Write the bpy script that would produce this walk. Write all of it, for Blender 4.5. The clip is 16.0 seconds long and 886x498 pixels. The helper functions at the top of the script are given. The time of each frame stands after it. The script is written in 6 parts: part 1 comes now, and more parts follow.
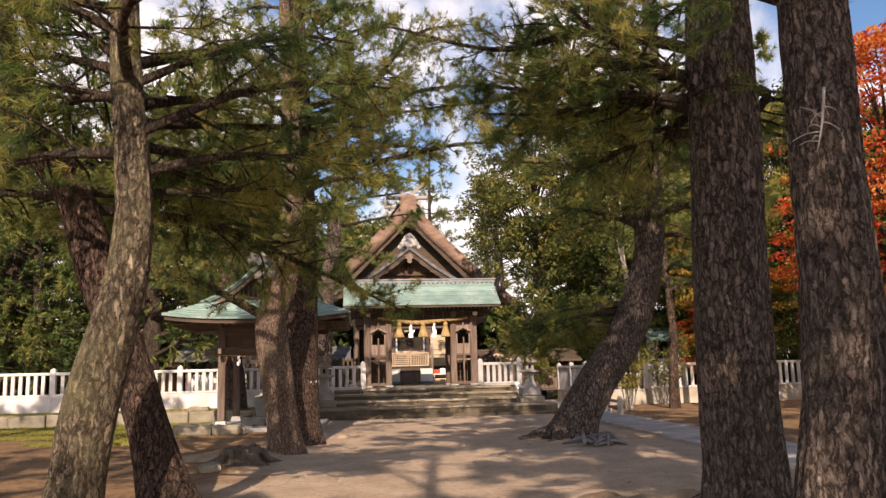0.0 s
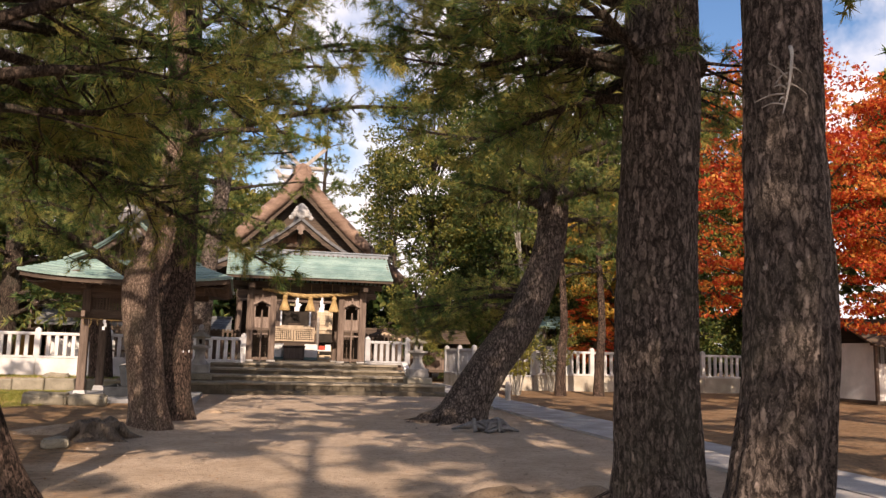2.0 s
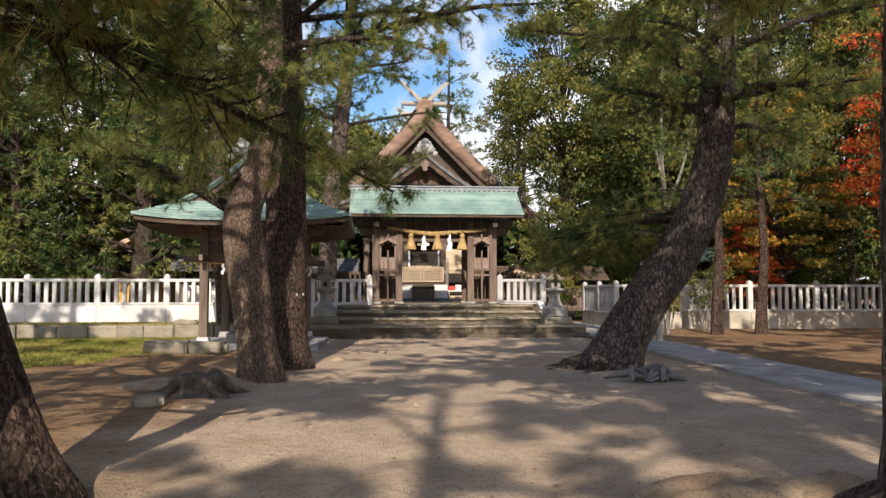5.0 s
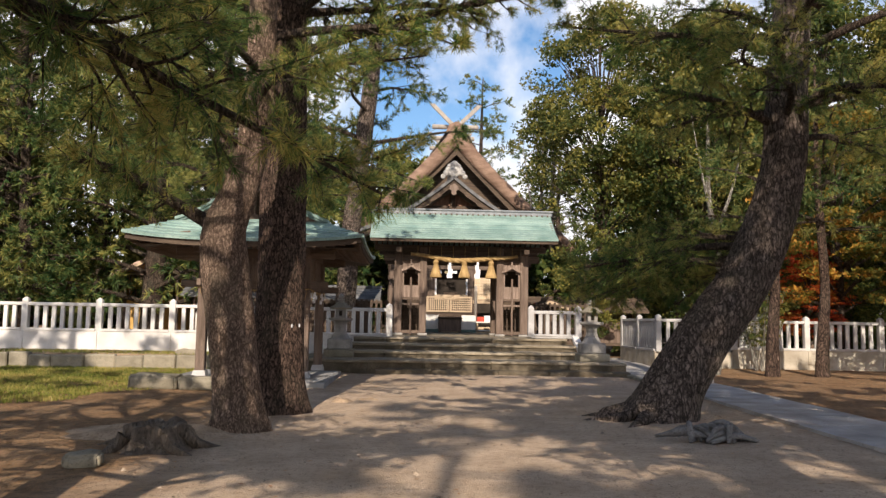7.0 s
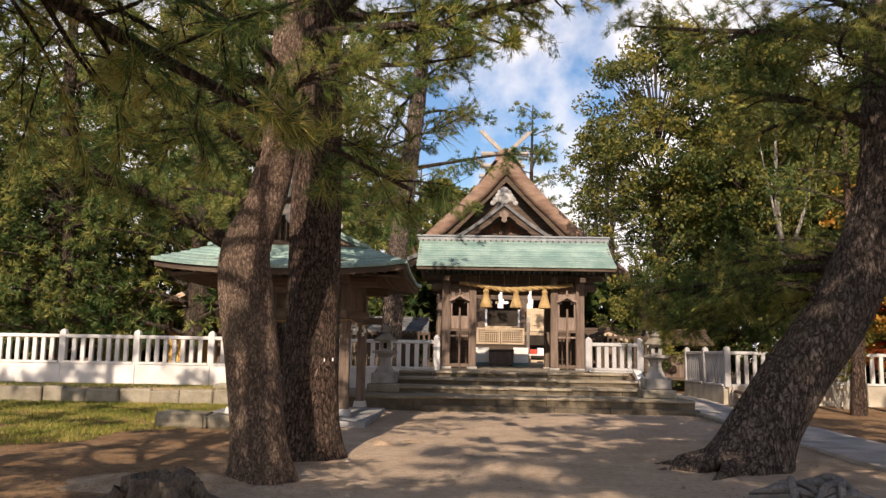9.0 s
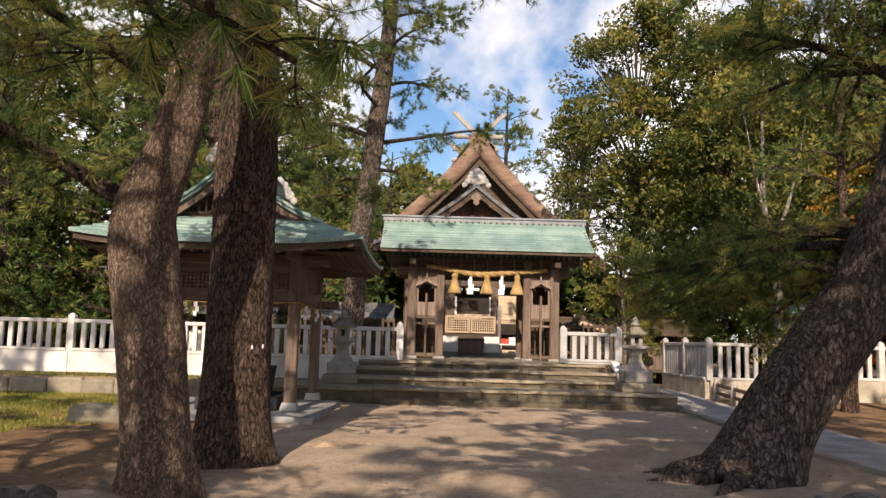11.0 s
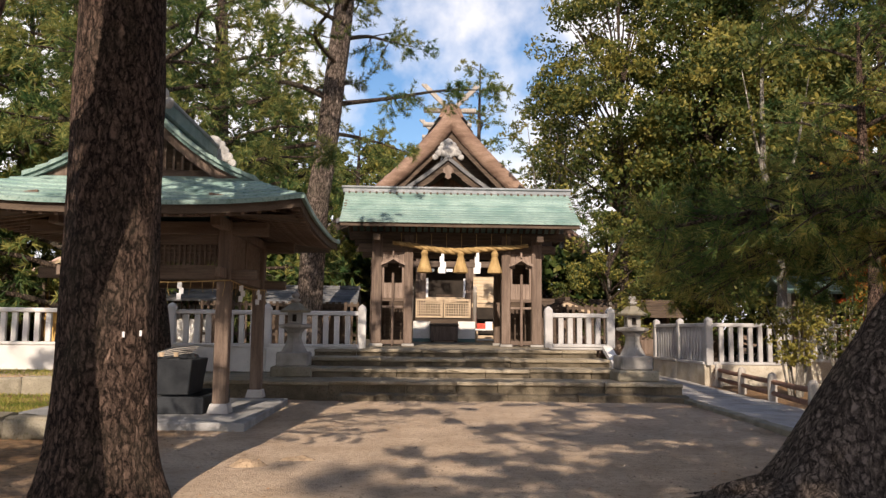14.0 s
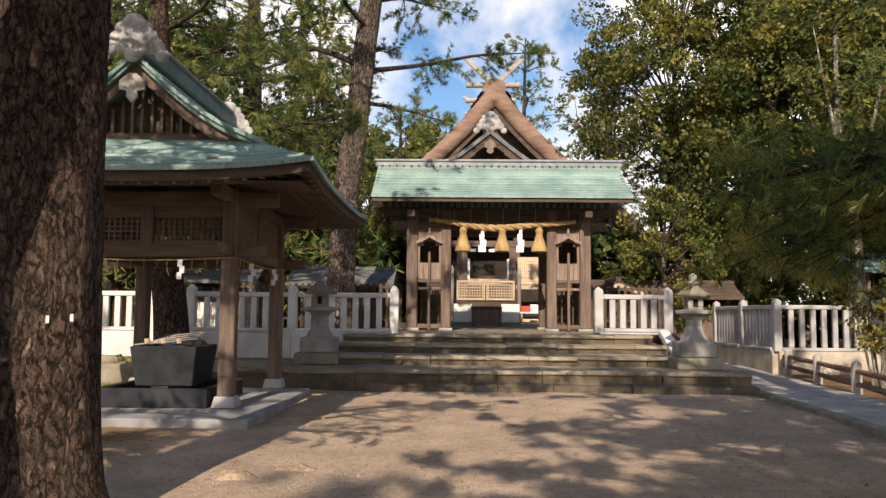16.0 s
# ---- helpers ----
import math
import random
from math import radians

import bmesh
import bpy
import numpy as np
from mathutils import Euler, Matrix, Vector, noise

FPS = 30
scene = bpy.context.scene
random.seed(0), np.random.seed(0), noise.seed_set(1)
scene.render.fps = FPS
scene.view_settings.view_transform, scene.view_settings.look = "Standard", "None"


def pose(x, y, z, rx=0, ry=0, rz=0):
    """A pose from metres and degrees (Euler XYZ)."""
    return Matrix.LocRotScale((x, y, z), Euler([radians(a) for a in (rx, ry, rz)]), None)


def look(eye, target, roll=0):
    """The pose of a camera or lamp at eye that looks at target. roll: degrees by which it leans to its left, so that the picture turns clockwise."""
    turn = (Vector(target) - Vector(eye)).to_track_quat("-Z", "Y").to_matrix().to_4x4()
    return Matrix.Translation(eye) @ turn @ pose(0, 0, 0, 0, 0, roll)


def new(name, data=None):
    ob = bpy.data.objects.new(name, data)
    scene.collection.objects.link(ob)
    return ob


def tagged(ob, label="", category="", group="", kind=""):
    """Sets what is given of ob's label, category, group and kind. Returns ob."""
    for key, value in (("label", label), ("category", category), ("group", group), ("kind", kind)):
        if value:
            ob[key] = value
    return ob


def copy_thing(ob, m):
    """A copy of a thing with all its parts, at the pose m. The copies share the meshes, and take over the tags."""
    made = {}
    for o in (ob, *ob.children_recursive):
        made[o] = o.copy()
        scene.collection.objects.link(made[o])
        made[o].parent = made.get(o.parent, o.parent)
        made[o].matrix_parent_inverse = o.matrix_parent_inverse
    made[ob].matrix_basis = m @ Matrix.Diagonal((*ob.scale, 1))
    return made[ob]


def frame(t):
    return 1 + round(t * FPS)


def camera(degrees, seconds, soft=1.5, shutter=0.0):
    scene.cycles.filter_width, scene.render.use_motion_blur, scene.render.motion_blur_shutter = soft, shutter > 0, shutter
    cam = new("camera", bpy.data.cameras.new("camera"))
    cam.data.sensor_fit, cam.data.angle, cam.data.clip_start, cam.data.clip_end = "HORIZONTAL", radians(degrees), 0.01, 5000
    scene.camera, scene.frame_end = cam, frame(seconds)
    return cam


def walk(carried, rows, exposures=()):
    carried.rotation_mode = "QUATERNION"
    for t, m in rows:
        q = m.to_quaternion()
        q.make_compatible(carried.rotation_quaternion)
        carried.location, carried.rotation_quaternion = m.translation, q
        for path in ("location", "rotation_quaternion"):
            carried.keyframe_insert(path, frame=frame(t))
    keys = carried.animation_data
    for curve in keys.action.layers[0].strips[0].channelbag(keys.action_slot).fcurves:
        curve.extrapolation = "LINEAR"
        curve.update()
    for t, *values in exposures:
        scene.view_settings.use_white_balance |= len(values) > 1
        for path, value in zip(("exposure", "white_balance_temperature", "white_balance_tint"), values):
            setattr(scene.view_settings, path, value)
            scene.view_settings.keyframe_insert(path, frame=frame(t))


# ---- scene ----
cam = camera(58.6, 16.0, soft=1.4)

PATH = [
    (0, (-0.766, 1.323, 1.525), (-0.553, 3.287, 1.837), -1.4),
    (0.5, (-0.696, 1.671, 1.523), (-0.527, 3.644, 1.805), -0.5),
    (1, (-0.629, 1.962, 1.504), (-0.385, 3.927, 1.782), 0.6),
    (1.5, (-0.615, 2.161, 1.502), (-0.238, 4.103, 1.795), 1.8),
    (2, (-0.713, 2.426, 1.487), (-0.23, 4.349, 1.751), 1.4),
    (2.5, (-0.715, 2.667, 1.475), (-0.329, 4.616, 1.706), 0.4),
    (3, (-0.66, 2.977, 1.478), (-0.401, 4.95, 1.673), 0.2),
    (3.5, (-0.618, 3.354, 1.454), (-0.362, 5.332, 1.604), -0.4),
    (4, (-0.619, 3.662, 1.427), (-0.383, 5.644, 1.543), -0.9),
    (4.2, (-0.585, 3.833, 1.422), (-0.377, 5.819, 1.528), -1.2),
    (6.3, (-0.049, 6.471, 1.537), (0.092, 8.462, 1.664), 0.8),
    (6.5, (-0.016, 6.643, 1.541), (0.132, 8.633, 1.676), 0.7),
    (7, (0.031, 6.961, 1.531), (0.113, 8.951, 1.713), 1.0),
    (7.5, (0.083, 7.305, 1.557), (0.126, 9.291, 1.786), 1.7),
    (8, (0.078, 7.693, 1.543), (0.172, 9.676, 1.784), 0.9),
    (8.5, (0.066, 7.991, 1.529), (0.096, 9.974, 1.791), 0.7),
    (9, (0.1, 8.403, 1.55), (0.053, 10.386, 1.81), 1.0),
    (9.5, (0.128, 8.826, 1.559), (0.174, 10.812, 1.792), 1.0),
    (10, (0.222, 9.228, 1.536), (0.269, 11.214, 1.768), 1.2),
    (10.2, (0.28, 9.414, 1.538), (0.299, 11.401, 1.768), 1.5),
    (12.3, (0.322, 11.639, 1.493), (0.354, 13.624, 1.74), 1.9),
    (12.5, (0.326, 11.795, 1.49), (0.395, 13.783, 1.7), 1.0),
    (13, (0.402, 12.307, 1.463), (0.473, 14.297, 1.65), 0.2),
    (13.5, (0.459, 12.681, 1.453), (0.538, 14.668, 1.663), 0.5),
    (14, (0.5, 13.189, 1.472), (0.588, 15.177, 1.677), 0.6),
    (14.5, (0.597, 13.63, 1.469), (0.616, 15.62, 1.671), 1.1),
    (15, (0.652, 14.013, 1.453), (0.683, 16.003, 1.648), 1.1),
    (15.5, (0.699, 14.424, 1.455), (0.732, 16.417, 1.627), 0.7),
    (16, (0.767, 14.854, 1.472), (0.736, 16.847, 1.634), 0.5),
]
walk(cam, [(t, look(eye, target, roll)) for t, eye, target, roll in PATH], [(0, 0.42, 7250, 22), (3, 0.44, 6850, 19), (4, 0.40, 6400, 12), (7, 0.32, 6600, 13), (9, 0.32, 7000, 17), (16, 0.34, 6750, 15)])

# ---- world, sun, exposure ----
SUN_EL, SHADOW = 33.0, Vector((0.10, 1.0, 0))
sun = new("sun", bpy.data.lights.new("sun", "SUN"))
sun.data.energy, sun.data.angle, sun.data.color = 5.0, radians(0.45), (1.0, 0.885, 0.73)
way = SHADOW.normalized() * math.cos(radians(SUN_EL)) + Vector((0, 0, -math.sin(radians(SUN_EL))))
sun.matrix_world = look((0, 0, 30), Vector((0, 0, 30)) + way)
world = bpy.data.worlds.new("world")
scene.world = world
world.use_nodes = True
wn, wl = world.node_tree.nodes, world.node_tree.links
sky = wn.new("ShaderNodeTexSky")
sky.sky_type, sky.sun_disc = "NISHITA", False
sky.sun_elevation, sky.sun_rotation = radians(SUN_EL), radians(186)
sky.ozone_density = 1.2
tc = wn.new("ShaderNodeTexCoord")
cn = wn.new("ShaderNodeTexNoise")
cn.inputs["Scale"].default_value, cn.inputs["Detail"].default_value, cn.inputs["Roughness"].default_value = 2.6, 7, 0.55
cr = wn.new("ShaderNodeValToRGB")
cr.color_ramp.elements[0].position, cr.color_ramp.elements[1].position = 0.46, 0.56
cm = wn.new("ShaderNodeMix")
cm.data_type = "RGBA"
cm.inputs["B"].default_value = (23.0, 23.4, 24.2, 1)
wl.new(tc.outputs["Generated"], cn.inputs["Vector"])
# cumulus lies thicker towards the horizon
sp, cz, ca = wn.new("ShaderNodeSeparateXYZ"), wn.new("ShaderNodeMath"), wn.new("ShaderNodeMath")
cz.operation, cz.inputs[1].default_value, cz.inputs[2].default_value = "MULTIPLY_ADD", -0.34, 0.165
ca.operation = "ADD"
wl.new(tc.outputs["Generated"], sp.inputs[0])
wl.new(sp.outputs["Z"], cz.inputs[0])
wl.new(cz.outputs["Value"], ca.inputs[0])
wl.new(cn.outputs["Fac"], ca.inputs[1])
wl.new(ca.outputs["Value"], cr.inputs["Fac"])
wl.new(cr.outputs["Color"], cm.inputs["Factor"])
hs = wn.new("ShaderNodeHueSaturation")
hs.inputs["Saturation"].default_value, hs.inputs["Value"].default_value = 1.25, 3.3
wl.new(sky.outputs["Color"], hs.inputs["Color"])
wl.new(hs.outputs["Color"], cm.inputs["A"])
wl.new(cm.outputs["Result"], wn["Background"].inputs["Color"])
wn["Background"].inputs["Strength"].default_value = 0.039


# ---- materials ----
def material(name, c1, c2, scale=6.0, fine=60.0, rough=0.8, bump=0.3, metal=0.0, c3=None, stretch=(1, 1, 1), island=0.0, obj=0.0,
             dist=0.02, mottle=0.5, spec=0.3):
    """Two colours in large blotches, a third in fine grain, with relief."""
    m = bpy.data.materials.new(name)
    m.use_nodes = True
    n, l = m.node_tree.nodes, m.node_tree.links
    b = n["Principled BSDF"]
    co, mp = n.new("ShaderNodeTexCoord"), n.new("ShaderNodeMapping")
    mp.inputs["Scale"].default_value = stretch
    l.new(co.outputs["Object"], mp.inputs["Vector"])
    big, small = n.new("ShaderNodeTexNoise"), n.new("ShaderNodeTexNoise")
    for t, s, d in ((big, scale, 5), (small, fine, 4)):
        t.inputs["Scale"].default_value, t.inputs["Detail"].default_value = s, d
        l.new(mp.outputs["Vector"], t.inputs["Vector"])
    r = n.new("ShaderNodeValToRGB")
    r.color_ramp.elements[0].position, r.color_ramp.elements[1].position = 0.5 - mottle / 2 * 0.6, 0.5 + mottle / 2 * 0.6
    r.color_ramp.elements[0].color, r.color_ramp.elements[1].color = (*c1, 1), (*c2, 1)
    l.new(big.outputs["Fac"], r.inputs["Fac"])
    mix = n.new("ShaderNodeMix")
    mix.data_type = "RGBA"
    fr = n.new("ShaderNodeValToRGB")
    fr.color_ramp.elements[0].position, fr.color_ramp.elements[1].position = 0.5, 0.75
    l.new(small.outputs["Fac"], fr.inputs["Fac"])
    l.new(fr.outputs["Color"], mix.inputs["Factor"])
    l.new(r.outputs["Color"], mix.inputs["A"])
    mix.inputs["B"].default_value = (*(c3 or [v * 0.6 for v in c1]), 1)
    col = mix.outputs["Result"]
    if island or obj:
        hv = n.new("ShaderNodeHueSaturation")
        src = n.new("ShaderNodeNewGeometry").outputs["Random Per Island"] if island else n.new("ShaderNodeObjectInfo").outputs["Random"]
        mr = n.new("ShaderNodeMapRange")
        a = island or obj
        mr.inputs["To Min"].default_value, mr.inputs["To Max"].default_value = 1 - a, 1 + a
        l.new(src, mr.inputs["Value"])
        l.new(mr.outputs["Result"], hv.inputs["Value"])
        l.new(col, hv.inputs["Color"])
        col = hv.outputs["Color"]
    l.new(col, b.inputs["Base Color"])
    b.inputs["Roughness"].default_value, b.inputs["Metallic"].default_value = rough, metal
    b.inputs["Specular IOR Level"].default_value = spec
    if bump:
        bp, add = n.new("ShaderNodeBump"), n.new("ShaderNodeMath")
        add.operation = "ADD"
        l.new(big.outputs["Fac"], add.inputs[0])
        l.new(small.outputs["Fac"], add.inputs[1])
        bp.inputs["Strength"].default_value, bp.inputs["Distance"].default_value = bump, dist
        l.new(add.outputs["Value"], bp.inputs["Height"])
        l.new(bp.outputs["Normal"], b.inputs["Normal"])
    return m


def bark_material(name, ridge, furrow, moss, scale=16.0, moss_amount=0.35):
    """Pine bark: long broken plates between crooked dark furrows, scaly relief, lichen."""
    m = bpy.data.materials.new(name)
    m.use_nodes = True
    n, l = m.node_tree.nodes, m.node_tree.links
    b = n["Principled BSDF"]
    co = n.new("ShaderNodeTexCoord")

    def noise_of(scale_xy, squash, detail, rough=0.6, src=None):
        mp, t = n.new("ShaderNodeMapping"), n.new("ShaderNodeTexNoise")
        mp.inputs["Scale"].default_value = (1, 1, squash)
        t.inputs["Scale"].default_value, t.inputs["Detail"].default_value, t.inputs["Roughness"].default_value = scale_xy, detail, rough
        l.new(src or co.outputs["Object"], mp.inputs["Vector"])
        l.new(mp.outputs["Vector"], t.inputs["Vector"])
        return t

    warp = noise_of(9, 0.7, 6, 0.7)
    wm = n.new("ShaderNodeVectorMath")
    wm.operation, wm.inputs[1].default_value = "MULTIPLY_ADD", (0.16, 0.16, 0.20)
    l.new(warp.outputs["Color"], wm.inputs[0])
    l.new(co.outputs["Object"], wm.inputs[2])
    furrows = noise_of(scale, 0.16, 5, 0.65, wm.outputs["Vector"])
    mp = n.new("ShaderNodeMapping")
    mp.inputs["Scale"].default_value = (1, 1, 0.36)
    l.new(wm.outputs["Vector"], mp.inputs["Vector"])
    vo = n.new("ShaderNodeTexVoronoi")
    vo.feature = "DISTANCE_TO_EDGE"
    vo.inputs["Scale"].default_value = scale * 0.8
    l.new(mp.outputs["Vector"], vo.inputs["Vector"])
    fine = noise_of(70, 0.4, 5)
    blot = noise_of(1.7, 0.7, 5)

    def op(kind, x, y, clamp=False):
        o = n.new("ShaderNodeMath")
        o.operation, o.use_clamp = kind, clamp
        for i, v in enumerate((x, y)):
            if isinstance(v, (int, float)):
                o.inputs[i].default_value = v
            else:
                l.new(v, o.inputs[i])
        return o.outputs["Value"]

    lines = op("MULTIPLY", op("ABSOLUTE", op("SUBTRACT", furrows.outputs["Fac"], 0.5), 0), 9.0, True)
    cells = op("MULTIPLY", vo.outputs["Distance"], 4.5, True)
    plate = op("ADD", op("MULTIPLY", lines, 0.55), op("MULTIPLY", cells, 0.45))
    height = op("ADD", plate, op("MULTIPLY", fine.outputs["Fac"], 0.45))
    r = n.new("ShaderNodeValToRGB")
    e = r.color_ramp.elements
    e[0].position, e[1].position = 0.30, 1.12
    e[0].color, e[1].color = (*furrow, 1), (*[min(1, v * 1.35) for v in ridge], 1)
    e.new(0.66).color = (*[v * 0.55 for v in ridge], 1)
    e.new(0.90).color = (*[min(1, v * 1.15) for v in ridge], 1)
    l.new(op("MULTIPLY", height, 0.85), r.inputs["Fac"])
    ms, mf = n.new("ShaderNodeMix"), n.new("ShaderNodeValToRGB")
    ms.data_type = "RGBA"
    mf.color_ramp.elements[0].position, mf.color_ramp.elements[1].position = 0.5, 0.72
    mf.color_ramp.elements[1].color = (moss_amount, moss_amount, moss_amount, 1)
    l.new(blot.outputs["Fac"], mf.inputs["Fac"])
    l.new(mf.outputs["Color"], ms.inputs["Factor"])
    l.new(r.outputs["Color"], ms.inputs["A"])
    ms.inputs["B"].default_value = (*moss, 1)
    l.new(ms.outputs["Result"], b.inputs["Base Color"])
    b.inputs["Roughness"].default_value, b.inputs["Specular IOR Level"].default_value = 0.92, 0.15
    bp = n.new("ShaderNodeBump")
    bp.inputs["Strength"].default_value, bp.inputs["Distance"].default_value = 1.0, 0.055
    l.new(height, bp.inputs["Height"])
    l.new(bp.outputs["Normal"], b.inputs["Normal"])
    return m


def leaf_material(name, dark, mid, light, scale=0.9, through_light=0.35):
    """Foliage: colour drifts from clump to clump and from leaf to leaf; thin enough for light to come through."""
    m = bpy.data.materials.new(name)
    m.use_nodes = True
    n, l = m.node_tree.nodes, m.node_tree.links
    b, out = n["Principled BSDF"], n["Material Output"]
    g = n.new("ShaderNodeNewGeometry")
    no = n.new("ShaderNodeTexNoise")
    no.inputs["Scale"].default_value, no.inputs["Detail"].default_value = scale, 3
    l.new(g.outputs["Position"], no.inputs["Vector"])
    ad = n.new("ShaderNodeMath")
    ad.operation, ad.inputs[1].default_value = "MULTIPLY_ADD", 0.34
    l.new(g.outputs["Random Per Island"], ad.inputs[0])
    sh = n.new("ShaderNodeMath")
    sh.operation, sh.inputs[1].default_value = "SUBTRACT", 0.17
    l.new(no.outputs["Fac"], sh.inputs[0])
    l.new(sh.outputs["Value"], ad.inputs[2])
    r = n.new("ShaderNodeValToRGB")
    e = r.color_ramp.elements
    e[0].position, e[1].position = 0.34, 0.66
    e[0].color, e[1].color = (*dark, 1), (*light, 1)
    e.new(0.5).color = (*mid, 1)
    l.new(ad.outputs["Value"], r.inputs["Fac"])
    l.new(r.outputs["Color"], b.inputs["Base Color"])
    b.inputs["Roughness"].default_value, b.inputs["Specular IOR Level"].default_value = 0.55, 0.25
    tr, mx = n.new("ShaderNodeBsdfTranslucent"), n.new("ShaderNodeMixShader")
    l.new(r.outputs["Color"], tr.inputs["Color"])
    mx.inputs["Fac"].default_value = through_light
    l.new(b.outputs["BSDF"], mx.inputs[1])
    l.new(tr.outputs["BSDF"], mx.inputs[2])
    l.new(mx.outputs["Shader"], out.inputs["Surface"])
    return m


BARK_GREY = bark_material("bark_grey", (0.30, 0.235, 0.195), (0.038, 0.028, 0.023), (0.15, 0.145, 0.10), 19)
BARK_MOSS = bark_material("bark_lichen", (0.36, 0.29, 0.20), (0.06, 0.045, 0.032), (0.32, 0.30, 0.15), 20, 0.65)
BARK_RED = bark_material("bark_red", (0.225, 0.15, 0.115), (0.016, 0.011, 0.009), (0.13, 0.12, 0.085), 22)
BARK_PALE = bark_material("bark_pale", (0.50, 0.355, 0.265), (0.115, 0.075, 0.055), (0.38, 0.33, 0.22), 32, 0.5)
BARK_LIMB = bark_material("bark_limb", (0.17, 0.125, 0.095), (0.03, 0.022, 0.018), (0.15, 0.16, 0.12), 24, 0.4)
BARK_BIRCH = bark_material("bark_smooth_grey", (0.42, 0.39, 0.34), (0.16, 0.14, 0.12), (0.30, 0.31, 0.25), 8, 0.5)
NEEDLE = leaf_material("pine_needles", (0.065, 0.125, 0.038), (0.18, 0.25, 0.065), (0.46, 0.38, 0.11), 1.3, 0.5)
NEEDLE_FAR = leaf_material("far_pine_needles", (0.045, 0.095, 0.03), (0.12, 0.17, 0.05), (0.33, 0.31, 0.09), 0.6, 0.4)
LEAF_DARK = leaf_material("evergreen_leaves", (0.026, 0.05, 0.014), (0.07, 0.10, 0.024), (0.19, 0.185, 0.045), 0.5)
LEAF_OLIVE = leaf_material("olive_leaves", (0.045, 0.068, 0.018), (0.115, 0.13, 0.032), (0.28, 0.24, 0.055), 0.5)
LEAF_RED = leaf_material("maple_leaves", (0.38, 0.04, 0.018), (0.64, 0.11, 0.03), (0.70, 0.34, 0.07), 0.8, 0.5)
LEAF_ORANGE = leaf_material("orange_leaves", (0.11, 0.13, 0.026), (0.25, 0.20, 0.035), (0.54, 0.28, 0.05), 0.7, 0.4)
GRASS = leaf_material("grass_blades", (0.10, 0.13, 0.022), (0.22, 0.235, 0.045), (0.40, 0.33, 0.10), 0.9)
COPPER = material("verdigris_copper", (0.14, 0.24, 0.215), (0.33, 0.44, 0.395), 1.6, 30, 0.45, 0.2, 0.0, (0.09, 0.17, 0.155), (1, 1, 1), obj=0.14, mottle=0.8, dist=0.01)
COPPER_DARK = material("dark_copper_edge", (0.10, 0.17, 0.16), (0.18, 0.26, 0.24), 3, 40, 0.5, 0.2)
LEAD_GREY = material("grey_copper_ridge", (0.20, 0.22, 0.24), (0.32, 0.34, 0.36), 3, 40, 0.5, 0.2)
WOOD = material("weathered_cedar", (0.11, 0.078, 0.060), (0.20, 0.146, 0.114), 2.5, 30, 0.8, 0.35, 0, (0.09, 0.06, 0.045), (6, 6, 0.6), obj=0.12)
WOOD_X = material("weathered_cedar_beam", (0.10, 0.070, 0.054), (0.18, 0.132, 0.10), 2.5, 30, 0.8, 0.35, 0, (0.08, 0.055, 0.04), (0.6, 6, 6), obj=0.12)
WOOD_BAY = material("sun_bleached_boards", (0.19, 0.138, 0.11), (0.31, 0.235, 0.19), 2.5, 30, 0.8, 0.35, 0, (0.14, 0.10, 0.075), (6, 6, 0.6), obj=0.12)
WOOD_RED = material("reddish_gable_boards", (0.20, 0.105, 0.068), (0.33, 0.185, 0.125), 2.5, 30, 0.8, 0.35, 0, (0.13, 0.07, 0.045), (5, 5, 0.6))
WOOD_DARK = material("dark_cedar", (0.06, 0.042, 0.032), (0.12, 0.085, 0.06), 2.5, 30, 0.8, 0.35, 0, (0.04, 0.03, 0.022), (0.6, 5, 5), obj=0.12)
WOOD_PALE = material("pale_cypress", (0.44, 0.33, 0.22), (0.58, 0.45, 0.31), 3, 40, 0.7, 0.2, 0, (0.36, 0.26, 0.17), (3, 3, 0.6))
WOOD_GREY = material("silvered_wood", (0.30, 0.27, 0.24), (0.46, 0.42, 0.37), 2.5, 30, 0.85, 0.35, 0, (0.22, 0.19, 0.17), (5, 5, 0.7))
THATCH = material("cypress_bark_thatch", (0.21, 0.13, 0.095), (0.37, 0.25, 0.185), 1.1, 45, 0.95, 0.6, 0, (0.13, 0.085, 0.065), (1, 1, 3), dist=0.05)
TILE_GREY = material("grey_roof_tile", (0.085, 0.088, 0.092), (0.19, 0.19, 0.192), 3, 30, 0.6, 0.3)
ORNAMENT = material("pale_ridge_tile", (0.24, 0.235, 0.23), (0.52, 0.50, 0.475), 5, 40, 0.8, 0.7, 0, (0.25, 0.24, 0.23))
STONE = material("granite", (0.21, 0.20, 0.185), (0.36, 0.34, 0.315), 3, 90, 0.85, 0.35, 0, (0.20, 0.19, 0.18), obj=0.1)
STONE_WHITE = material("pale_granite", (0.52, 0.50, 0.475), (0.74, 0.72, 0.69), 1.4, 90, 0.8, 0.25, 0, (0.44, 0.42, 0.40), obj=0.05)
STONE_STAIN = material("stained_wall_stone", (0.30, 0.255, 0.19), (0.62, 0.565, 0.47), 1.8, 40, 0.9, 0.4, 0, (0.22, 0.185, 0.13), obj=0.08, mottle=0.9)
# greyer copy of the pale granite: weathering plus tree shade painted into the colour
STONE_MID = material("weathered_shaded_granite", (0.33, 0.32, 0.315), (0.52, 0.505, 0.495), 1.6, 90, 0.85, 0.3, 0, (0.24, 0.235, 0.23), obj=0.06)
